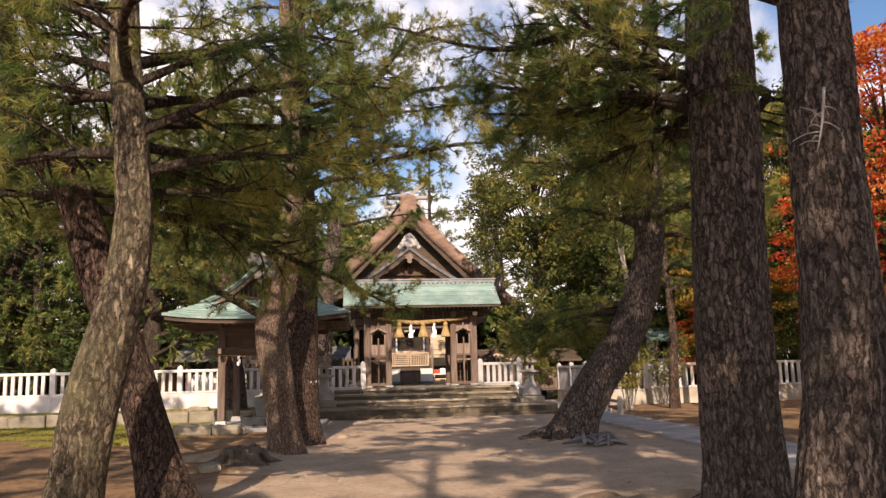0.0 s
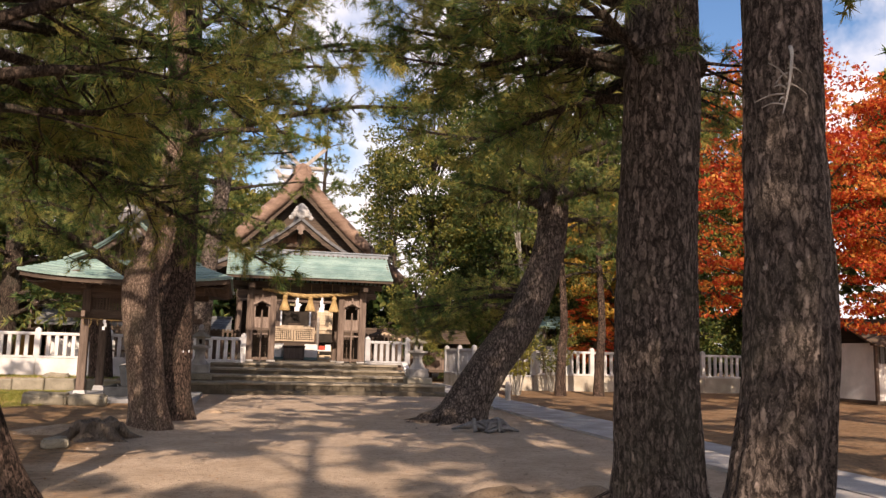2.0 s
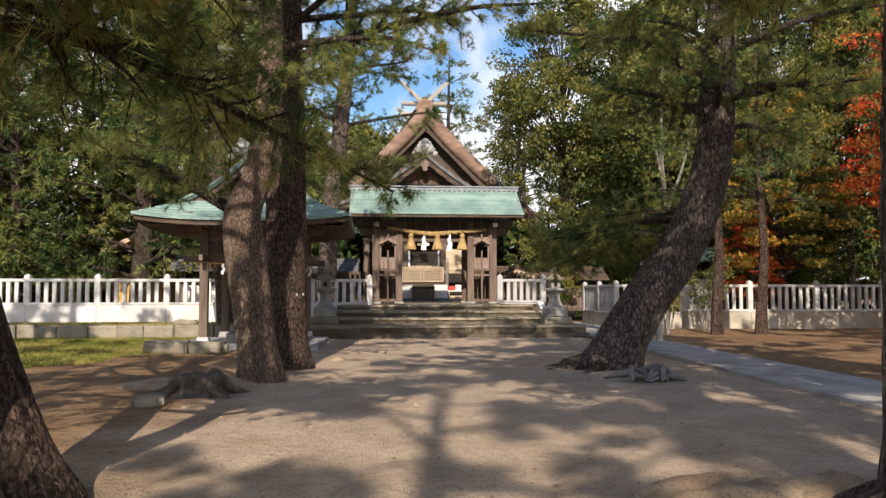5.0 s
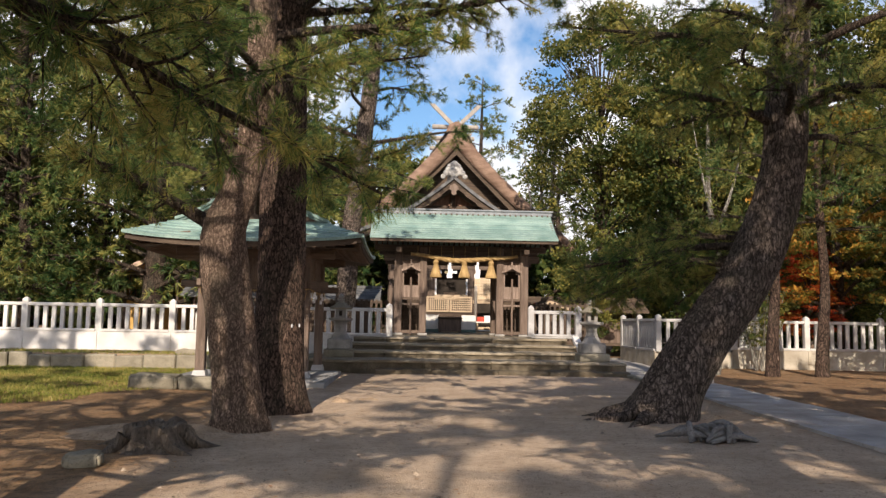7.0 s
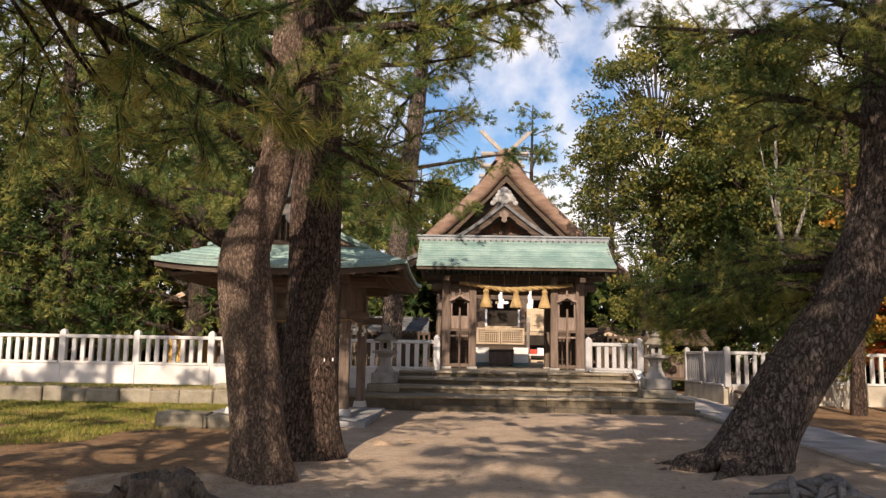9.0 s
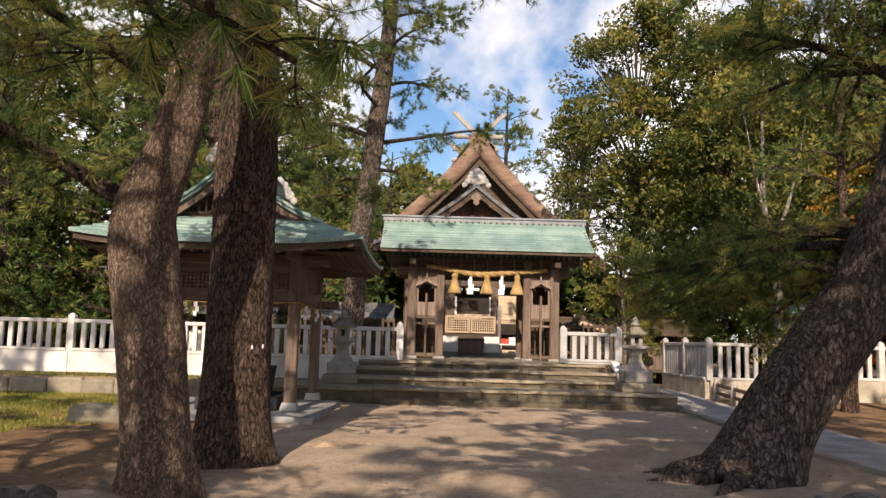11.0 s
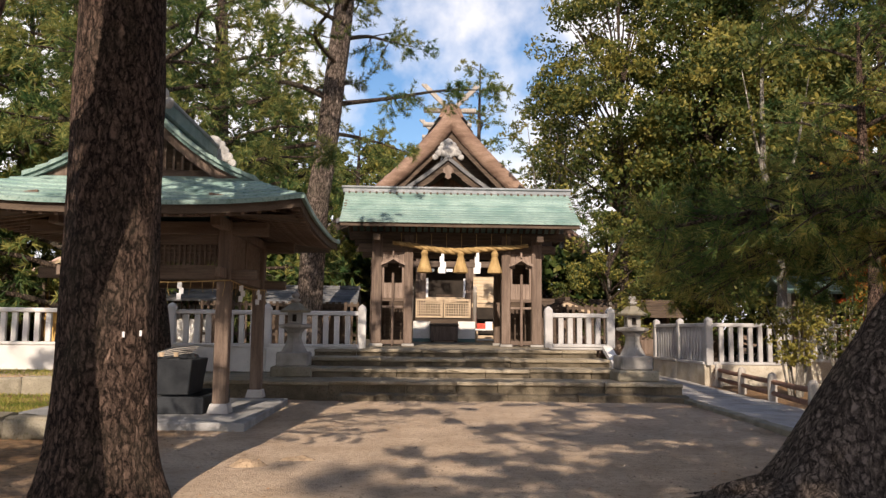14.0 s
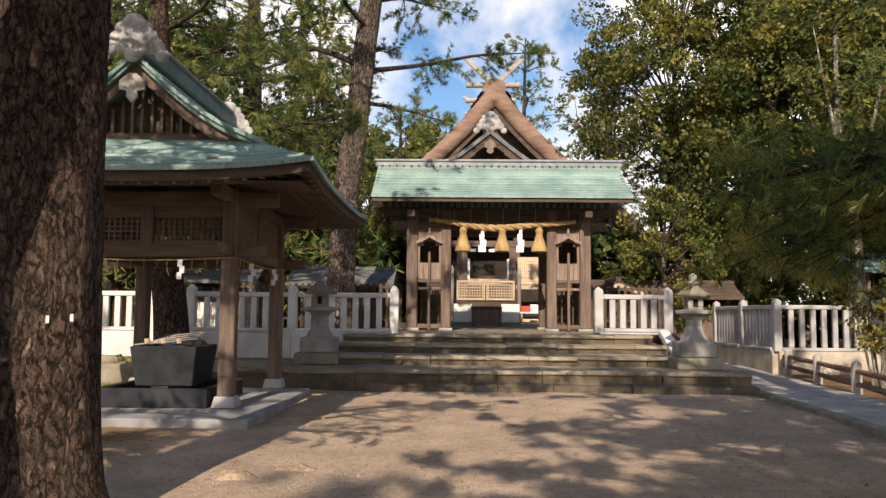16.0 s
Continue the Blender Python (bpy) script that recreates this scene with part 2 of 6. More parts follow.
# mossy step stone in two tones: shade painted into risers, light into treads
STONE_STEP = material("mossy_shaded_step_stone", (0.065, 0.052, 0.036), (0.19, 0.155, 0.11), 2.6, 40, 0.9, 0.8, 0, (0.05, 0.045, 0.022), obj=0.12, mottle=0.9)
STONE_TREAD = material("worn_sunlit_tread_stone", (0.20, 0.165, 0.115), (0.40, 0.34, 0.255), 2.0, 40, 0.9, 0.6, 0, (0.12, 0.10, 0.05), obj=0.14, mottle=0.9)
EARTH = material("bare_earth", (0.24, 0.17, 0.11), (0.42, 0.31, 0.21), 3, 40, 0.95, 0.6, 0, (0.15, 0.10, 0.06))
STONE_OLD = material("lichen_stone", (0.15, 0.13, 0.095), (0.36, 0.32, 0.245), 2.5, 40, 0.9, 0.6, 0, (0.15, 0.14, 0.09), obj=0.15, mottle=0.9)
STONE_BLACK = material("dark_basin_stone", (0.016, 0.018, 0.022), (0.036, 0.040, 0.045), 3, 90, 0.6, 0.2, spec=0.18)
CONCRETE = material("concrete_pad", (0.20, 0.20, 0.20), (0.32, 0.315, 0.31), 2, 80, 0.85, 0.25)
PAVING = material("pale_path_stone", (0.31, 0.285, 0.26), (0.47, 0.44, 0.41), 1.6, 70, 0.85, 0.3, obj=0.08)
STRAW = material("rice_straw", (0.30, 0.195, 0.08), (0.48, 0.33, 0.15), 8, 60, 0.85, 0.5, 0, (0.26, 0.17, 0.07), (1, 1, 0.25))
PAPER = material("white_paper", (0.80, 0.80, 0.82), (0.86, 0.86, 0.87), 5, 60, 0.8, 0.1, 0, (0.72, 0.73, 0.77))
PLASTER = material("white_plaster", (0.66, 0.64, 0.60), (0.80, 0.78, 0.74), 2, 60, 0.9, 0.15)
# near-black that paints the shade inside the hall and the lanterns
INTERIOR_SHADE = material("painted_interior_shade", (0.02, 0.016, 0.013), (0.045, 0.035, 0.028), 2, 30, 0.9, 0.2)
BAMBOO = material("bamboo", (0.45, 0.38, 0.20), (0.60, 0.50, 0.28), 6, 60, 0.5, 0.1)
CLOTH_RED = material("red_cloth", (0.45, 0.06, 0.04), (0.58, 0.10, 0.06), 6, 60, 0.8, 0.1)
GILT = material("warm_yellow_wood", (0.55, 0.33, 0.10), (0.70, 0.45, 0.16), 4, 40, 0.7, 0.2)
STUMP = material("cut_stump_wood", (0.06, 0.045, 0.033), (0.19, 0.15, 0.115), 7, 40, 0.95, 0.9, 0, (0.05, 0.04, 0.03), (1, 1, 0.4), mottle=0.9, dist=0.04)
ROOT = material("silver_root_wood", (0.08, 0.075, 0.07), (0.32, 0.30, 0.285), 7, 50, 0.9, 0.8, 0, (0.10, 0.09, 0.08), mottle=0.9, dist=0.03)


def ground_material():
    """Packed sand on the way, soil under pine litter beside it, with pebbles, litter and scuffs."""
    m = bpy.data.materials.new("ground_sand_soil")
    m.use_nodes = True
    n, l = m.node_tree.nodes, m.node_tree.links
    b = n["Principled BSDF"]
    co = n.new("ShaderNodeTexCoord")
    tex = {}
    for key, s, d in (("edge", 0.35, 5), ("blot", 1.3, 6), ("fine", 60, 6), ("mid", 9, 7)):
        t = n.new("ShaderNodeTexNoise")
        t.inputs["Scale"].default_value, t.inputs["Detail"].default_value = s, d
        l.new(co.outputs["Object"], t.inputs["Vector"])
        tex[key] = t

    def op(kind, a, c, clamp=False):
        o = n.new("ShaderNodeMath")
        o.operation, o.use_clamp = kind, clamp
        for i, v in enumerate((a, c)):
            if isinstance(v, (int, float)):
                o.inputs[i].default_value = v
            else:
                l.new(v, o.inputs[i])
        return o.outputs["Value"]

    def ramp(src, c1, c2, p1, p2):
        r = n.new("ShaderNodeValToRGB")
        r.color_ramp.elements[0].position, r.color_ramp.elements[1].position = p1, p2
        r.color_ramp.elements[0].color, r.color_ramp.elements[1].color = (*c1, 1), (*c2, 1)
        l.new(src, r.inputs["Fac"])
        return r.outputs["Color"]

    def mixed(f, a, c):
        x = n.new("ShaderNodeMix")
        x.data_type = "RGBA"
        l.new(f, x.inputs["Factor"])
        l.new(a, x.inputs["A"])
        l.new(c, x.inputs["B"])
        return x.outputs["Result"]

    sx = n.new("ShaderNodeSeparateXYZ")
    l.new(co.outputs["Object"], sx.inputs[0])
    # the trodden way: about 4.6 m to each side of x = 2
    off = op("ABSOLUTE", op("SUBTRACT", sx.outputs["X"], 1.9), 0)
    wide = op("ADD", off, op("MULTIPLY", op("SUBTRACT", tex["edge"].outputs["Fac"], 0.5), 4.0))
    soil = op("MULTIPLY", op("SUBTRACT", wide, 3.9), 0.8, True)
    sand = mixed(ramp(tex["fine"].outputs["Fac"], (0, 0, 0), (1, 1, 1), 0.46, 0.66),
                 ramp(tex["blot"].outputs["Fac"], (0.40, 0.295, 0.205), (0.58, 0.445, 0.325), 0.3, 0.7),
                 ramp(tex["mid"].outputs["Fac"], (0.20, 0.145, 0.105), (0.44, 0.345, 0.26), 0.4, 0.6))
    litter = mixed(ramp(tex["fine"].outputs["Fac"], (0, 0, 0), (1, 1, 1), 0.46, 0.6),
                   ramp(tex["blot"].outputs["Fac"], (0.16, 0.095, 0.05), (0.32, 0.215, 0.125), 0.3, 0.7),
                   ramp(tex["mid"].outputs["Fac"], (0.09, 0.055, 0.03), (0.36, 0.20, 0.10), 0.4, 0.62))
    l.new(mixed(soil, sand, litter), b.inputs["Base Color"])
    b.inputs["Roughness"].default_value, b.inputs["Specular IOR Level"].default_value = 0.95, 0.15
    bp = n.new("ShaderNodeBump")
    bp.inputs["Strength"].default_value, bp.inputs["Distance"].default_value = 0.8, 0.035
    l.new(op("ADD", tex["fine"].outputs["Fac"], tex["mid"].outputs["Fac"]), bp.inputs["Height"])
    l.new(bp.outputs["Normal"], b.inputs["Normal"])
    return m


GROUND = ground_material()


# ---- building helpers ----
def part(name, bm, mat, parent=None, label="", smooth=False):
    """Link a bmesh as one mesh object under its thing."""
    me = bpy.data.meshes.new(name)
    bm.to_mesh(me)
    bm.free()
    me.materials.append(mat)
    if smooth:
        me.polygons.foreach_set("use_smooth", [True] * len(me.polygons))
    ob = new(name, me)
    if parent:
        ob.parent = parent
    if label:
        tagged(ob, label)
    return ob


def thing(name, label, category, at=(0, 0, 0), group="", kind=""):
    ob = new(name)
    ob.empty_display_size = 0.1
    ob.location = at
    return tagged(ob, label, category, group, kind)


def box(bm, x0, x1, y0, y1, z0, z1, bevel=0.0, m=None):
    r = bmesh.ops.create_cube(bm, size=1, matrix=Matrix.LocRotScale(((x0 + x1) / 2, (y0 + y1) / 2, (z0 + z1) / 2), None, (abs(x1 - x0), abs(y1 - y0), abs(z1 - z0))))
    vs = r["verts"]
    if bevel:
        es = list({e for v in vs for e in v.link_edges})
        vs = bmesh.ops.bevel(bm, geom=es, offset=bevel, segments=1, affect="EDGES")["verts"]
    if m is not None:
        bmesh.ops.transform(bm, matrix=m, verts=list(set(vs)))
    return vs


def boxed(name, dims, mat, parent=None, bevel=0.01, label="", m=None):
    bm = bmesh.new()
    box(bm, *dims, bevel, m)
    return part(name, bm, mat, parent, label)


def lathe(bm, profile, seg=16, centre=(0, 0), turn=0.0):
    """Turned shape from (radius, z) pairs."""
    rings = []
    for r, z in profile:
        rings.append([bm.verts.new((centre[0] + r * math.cos(turn + 2 * math.pi * i / seg), centre[1] + r * math.sin(turn + 2 * math.pi * i / seg), z)) for i in range(seg)])
    for a, b in zip(rings, rings[1:]):
        for i in range(seg):
            bm.faces.new((a[i], a[(i + 1) % seg], b[(i + 1) % seg], b[i]))
    bm.faces.new(rings[0][::-1])
    bm.faces.new(rings[-1])


def prism(bm, outline, axis, a, b):
    """A flat outline of (u, v) pairs drawn out from a to b along axis 'x' or 'y' (v is up)."""
    def at(u, v, w):
        return (w, u, v) if axis == "x" else (u, w, v)
    lo, hi = [bm.verts.new(at(u, v, a)) for u, v in outline], [bm.verts.new(at(u, v, b)) for u, v in outline]
    bm.faces.new(lo)
    bm.faces.new(hi[::-1])
    for i in range(len(outline)):
        j = (i + 1) % len(outline)
        bm.faces.new((lo[j], lo[i], hi[i], hi[j]))
    bmesh.ops.recalc_face_normals(bm, faces=bm.faces[:])


def from_arrays(name, verts, faces):
    """A mesh from arrays; faces all have the same number of corners."""
    me = bpy.data.meshes.new(name)
    nv, nf, k = len(verts), len(faces), faces.shape[1]
    me.vertices.add(nv)
    me.vertices.foreach_set("co", np.ascontiguousarray(verts, dtype=np.float32).ravel())
    me.loops.add(nf * k)
    me.loops.foreach_set("vertex_index", np.ascontiguousarray(faces, dtype=np.int32).ravel())
    me.polygons.add(nf)
    me.polygons.foreach_set("loop_start", np.arange(0, nf * k, k, dtype=np.int32))
    me.update(calc_edges=True)
    return me


def spline(points, step):
    """Points (x, y, z, r) joined by a smooth curve, sampled about every step metres."""
    p = [np.array(q, float) for q in points]
    p = [2 * p[0] - p[1]] + p + [2 * p[-1] - p[-2]]
    out = []
    for i in range(1, len(p) - 2):
        n = max(2, int(np.linalg.norm(p[i + 1][:3] - p[i][:3]) / step))
        for k in range(n):
            t = k / n
            out.append(0.5 * (2 * p[i] + (p[i + 1] - p[i - 1]) * t + (2 * p[i - 1] - 5 * p[i] + 4 * p[i + 1] - p[i + 2]) * t * t
                              + (3 * p[i] - p[i - 1] - 3 * p[i + 1] + p[i + 2]) * t ** 3))
    out.append(p[-2])
    return out


def tube_arrays(points, seg=8, step=0.3, rough=0.0, flare=0.0, freq=3.0):
    """A tapered limb or trunk round a curve; rough: depth of its furrows, flare: roots at its foot."""
    cs = spline(points, step)
    vs, fs = [], []
    for k, c in enumerate(cs):
        a, b = cs[max(0, k - 1)], cs[min(len(cs) - 1, k + 1)]
        d = Vector((b - a)[:3]).normalized()
        u = d.cross(Vector((0.13, 1, 0.05))).normalized()
        w = d.cross(u)
        for i in range(seg):
            t = 2 * math.pi * i / seg
            r = max(c[3], 0.004)
            dirn = u * math.cos(t) + w * math.sin(t)
            if rough:
                q = Vector((dirn.x * freq, dirn.y * freq, c[2] * 0.55 + c[0]))
                q2 = Vector((dirn.x * freq * 2.6, dirn.y * freq * 2.6, c[2] * 1.6))
                r += rough * (1.2 * noise.noise(q) + 1.1 * abs(noise.noise(q2)) - 0.3)
            if flare:
                hgt = max(0.0, c[2])
                r += flare * math.exp(-hgt / 0.28) * (0.55 + 0.6 * math.sin(5 * t + c[0]) * math.sin(2 * t + 1) + 0.4 * noise.noise(Vector((dirn.x * 2, dirn.y * 2, 3))))
            vs.append((c[0] + dirn.x * r, c[1] + dirn.y * r, c[2] + dirn.z * r))
        if k:
            o = (k - 1) * seg
            for i in range(seg):
                j = (i + 1) % seg
                fs.append((o + i, o + j, o + seg + j, o + seg + i))
    return np.array(vs), np.array(fs)


def tube(name, points, mat, parent, seg=8, step=0.3, rough=0.0, flare=0.0, label=""):
    v, f = tube_arrays(points, seg, step, rough, flare)
    me = from_arrays(name, v, f)
    me.materials.append(mat)
    me.polygons.foreach_set("use_smooth", [True] * len(me.polygons))
    ob = new(name, me)
    ob.parent = parent
    if label:
        tagged(ob, label)
    return ob


def joined(name, pieces, mat, parent, smooth=True):
    """Several tubes as one mesh."""
    vs, fs, o = [], [], 0
    for v, f in pieces:
        vs.append(v)
        fs.append(f + o)
        o += len(v)
    me = from_arrays(name, np.concatenate(vs), np.concatenate(fs))
    me.materials.append(mat)
    if smooth:
        me.polygons.foreach_set("use_smooth", [True] * len(me.polygons))
    ob = new(name, me)
    ob.parent = parent
    return ob


def units(rng, n):
    v = rng.normal(size=(n, 3))
    return v / np.linalg.norm(v, axis=1, keepdims=True)


def needle_mesh(name, centres, axes, length, width, per, rng):
    """Tufts of needles: thin blades that fan out from each twig's end."""
    n = len(centres)
    c, a = np.repeat(centres, per, 0), np.repeat(axes, per, 0)
    d = a * 0.8 + units(rng, n * per) * 0.72
    d /= np.linalg.norm(d, axis=1, keepdims=True)
    base = c + d * 0.01 - a * rng.uniform(0, length * 0.35, (n * per, 1))
    tip = base + d * length * rng.uniform(0.65, 1.15, (n * per, 1))
    tip[:, 2] -= 0.12 * length
    s = np.cross(d, units(rng, n * per))
    s *= width / 2 / np.maximum(np.linalg.norm(s, axis=1, keepdims=True), 1e-3)
    v = np.stack((base - s, base + s, tip), 1).reshape(-1, 3)
    return from_arrays(name, v, np.arange(n * per * 3).reshape(-1, 3))


def leaf_mesh(name, centres, size, rng, flat=0.0):
    """Small pointed leaves at the given places, turned every way."""
    n = len(centres)
    u = units(rng, n)
    w = np.cross(u, units(rng, n))
    w /= np.maximum(np.linalg.norm(w, axis=1, keepdims=True), 1e-3)
    u[:, 2] *= 1 - flat
    w[:, 2] *= 1 - flat
    s = size * rng.uniform(0.6, 1.3, (n, 1))
    v = np.stack((centres - u * s, centres - w * s * 0.55, centres + u * s, centres + w * s * 0.55), 1).reshape(-1, 3)
    return from_arrays(name, v, np.arange(n * 4).reshape(-1, 4))


def foliage(me, name, mat, parent, label=""):
    me.materials.append(mat)
    ob = new(name, me)
    ob.parent = parent
    if label:
        tagged(ob, label)
    return ob


def pine_limbs(tree, limbs, rng, mat_needle, twig_every=0.23, length=0.16, width=0.0065, per=28, droop=0.12, reach=1.0, bare=0.22, sub=4, gap=0.125, clump=0):
    """Limbs as (start, end, radius): each curves, forks into twigs and side twigs, and carries needle tufts, in separate pads where clump says how many."""
    cs, axs = [], []
    for start, end, r in limbs:
        s, e = np.array(start, float), np.array(end, float)
        L = np.linalg.norm(e - s)
        along = (e - s) / L
        side = np.cross(along, (0, 0, 1.0))
        side /= max(np.linalg.norm(side), 1e-3)
        up = np.array((0, 0, 1.0))
        mid1 = s + (e - s) * 0.35 + side * rng.normal() * 0.08 * L + up * 0.06 * L
        mid2 = s + (e - s) * 0.7 + side * rng.normal() * 0.08 * L + up * 0.05 * L
        path = [(*s, r), (*mid1, r * 0.72), (*mid2, r * 0.45), (*e, r * 0.16)]
        pieces = [tube_arrays(path, 8, 0.25, r * 0.12)]
        cl = spline(path, 0.12)
        n_tw = max(5, int(L * (1 - bare) / twig_every * 2))
        for k in range(n_tw):
            f = bare + (1 - bare) * (k + rng.uniform(0, 1)) / n_tw
            if clump:
                f = bare + 0.18 + (0.80 - bare) * (k % clump) / max(1, clump - 1) + rng.normal() * 0.035
            q = cl[min(len(cl) - 1, int(f * len(cl)))]
            tl = reach * (1.2 - 0.65 * f) * rng.uniform(0.5, 1.15) * min(1.0, L / 2.2)
            way = along * rng.uniform(0.2, 0.9) + side * (1 if k % 2 else -1) * rng.uniform(0.35, 1.1) + up * rng.uniform(-0.5, 0.55)
            way /= np.linalg.norm(way)
            t_end = q[:3] + way * tl - up * droop * tl
            tm = (q[:3] + t_end) / 2 + units(rng, 1)[0] * 0.1 * tl
            rr = max(0.007, q[3] * 0.38)
            pieces.append(tube_arrays([(*q[:3], rr), (*tm, rr * 0.7), (*t_end, 0.004)], 4, 0.6))
            stems = [(q[:3] + (t_end - q[:3]) * 0.35, t_end)]
            for j in range(sub):
                p0 = q[:3] + (t_end - q[:3]) * rng.uniform(0.2, 0.95)
                d = way * 0.5 + units(rng, 1)[0] * 0.85 + up * 0.1
                p1 = p0 + d / np.linalg.norm(d) * tl * rng.uniform(0.25, 0.55)
                stems.append((p0, p1))
                if width < 0.014:
                    pieces.append(tube_arrays([(*p0, rr * 0.45), (*p1, 0.003)], 3, 0.9))
            for p0, p1 in stems:
                d = p1 - p0
                ln = np.linalg.norm(d) + 1e-6
                m = max(2, int(ln / gap))
                for i in range(m):
                    a = d / ln * 0.9 + units(rng, 1)[0] * 0.6 + up * 0.15
                    cs.append(p0 + d * (0.15 + 0.85 * (i + 1) / m) + units(rng, 1)[0] * 0.02)
                    axs.append(a / np.linalg.norm(a))
        joined("limb", pieces, BARK_LIMB, tree)
    return foliage(needle_mesh("crown", np.array(cs), np.array(axs), length, width, per, rng), "crown", mat_needle, tree)


def crown_points(rng, clumps, spread, per):
    """Leaf places in clumps: clumps are (centre, radius)."""
    pts = []
    for c, r in clumps:
        d = units(rng, per)
        q = np.array(c) + d * (r * rng.uniform(0.35, 1.0, (per, 1)) ** 0.6) * np.array((1, 1, spread))
        pts.append(q)
    return np.concatenate(pts)


# ---- ground ----
def ground_sheet():
    xs = np.concatenate((np.linspace(-900, -40, 12), np.linspace(-36, 40, 153), np.linspace(45, 900, 12)))
    ys = np.concatenate((np.linspace(-900, -30, 10), np.linspace(-26, 62, 177), np.linspace(66, 900, 12)))
    v = np.array([(x, y, 0.035 * noise.noise(Vector((x * 0.5, y * 0.5, 0))) + 0.012 * noise.noise(Vector((x * 2.1, y * 2.1, 5))) - 0.01
                   if abs(x) < 40 and -28 < y < 64 else -0.02) for y in ys for x in xs])
    nx = len(xs)
    f = np.array([(j * nx + i, j * nx + i + 1, (j + 1) * nx + i + 1, (j + 1) * nx + i) for j in range(len(ys) - 1) for i in range(nx - 1)])
    me = from_arrays("ground", v, f)
    me.materials.append(GROUND)
    me.polygons.foreach_set("use_smooth", [True] * len(me.polygons))
    return tagged(new("ground", me), "packed sandy ground with brown pine litter beside the way", "ground", kind="structure")


ground_sheet()

# ---- stone steps and terrace ----
STEP_LEVELS = ((30.15, 0.40, -4.6, 6.45), (31.25, 0.62, -1.75, 5.35), (32.05, 0.83, -1.75, 5.35), (32.75, 1.02, -1.75, 5.2))


def worn_slab(name, dims, mat, root, rng, wear=0.02):
    """A squared stone with hollowed, chipped and uneven edges."""
    bm = bmesh.new()
    box(bm, *dims)
    long = [e for e in bm.edges if abs(e.verts[0].co.x - e.verts[1].co.x) > 0.05]
    bmesh.ops.subdivide_edges(bm, edges=long, cuts=4)
    off = rng.uniform(0, 90)
    for v in bm.verts:
        if v.co.z > (dims[4] + dims[5]) / 2 and v.co.y < (dims[2] + dims[3]) / 2:
            v.co.z -= wear * (0.5 + 1.3 * abs(noise.noise(v.co * 2.3 + Vector((off, 0, 0)))))
            v.co.y += wear * 2.4 * noise.noise(v.co * 2.9 + Vector((0, off, 0)))
    bmesh.ops.bevel(bm, geom=[e for e in bm.edges if e.calc_face_angle(0) > 0.8 and abs(e.verts[0].co.x - e.verts[1].co.x) > 0.05], offset=0.018, segments=1, affect="EDGES")
    return part(name, bm, mat, root)


def terrace():
    root = thing("stone_steps", "mossy old stone steps up to the shrine gate", "steps", kind="structure")
    rng = random.Random(4)
    for k, (y, z, x0, x1) in enumerate(STEP_LEVELS):
        z0 = 0.0 if k == 0 else STEP_LEVELS[k - 1][1]
        boxed("step_fill", (x0 + 0.05, x1 - 0.05, y + 0.45, 62.0 if k == 3 else 34.0, -0.1 if k == 0 else z0 - 0.05, z - 0.02), STONE_TREAD, root, 0)
        x = x0
        while x < x1 - 0.05:
            w = min(rng.uniform(0.8, 1.7), x1 - x)
            if x1 - x - w < 0.4:
                w = x1 - x
            dy = rng.uniform(-0.025, 0.025)
            top = z + rng.uniform(-0.012, 0.012)
            # dark riser under a paler tread: shade and light set by colour
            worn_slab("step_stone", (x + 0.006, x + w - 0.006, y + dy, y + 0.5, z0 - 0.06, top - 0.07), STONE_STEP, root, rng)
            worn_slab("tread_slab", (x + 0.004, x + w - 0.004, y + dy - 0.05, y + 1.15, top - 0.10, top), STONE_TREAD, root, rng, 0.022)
            x += w
    x = -0.9
    while x < 5.6:
        w = rng.uniform(0.9, 1.5)
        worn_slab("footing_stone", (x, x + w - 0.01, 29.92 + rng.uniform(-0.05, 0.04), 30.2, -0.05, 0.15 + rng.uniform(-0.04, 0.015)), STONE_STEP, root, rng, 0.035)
        x += w
    bm = bmesh.new()
    prism(bm, [(31.3, 0.40), (31.3, 0.52), (32.75, 1.13), (32.75, 1.0)], "x", 5.36, 5.58)
    part("stair_cheek", bm, STONE_WHITE, root, "slanted pale granite edge stone")
    return root


terrace()


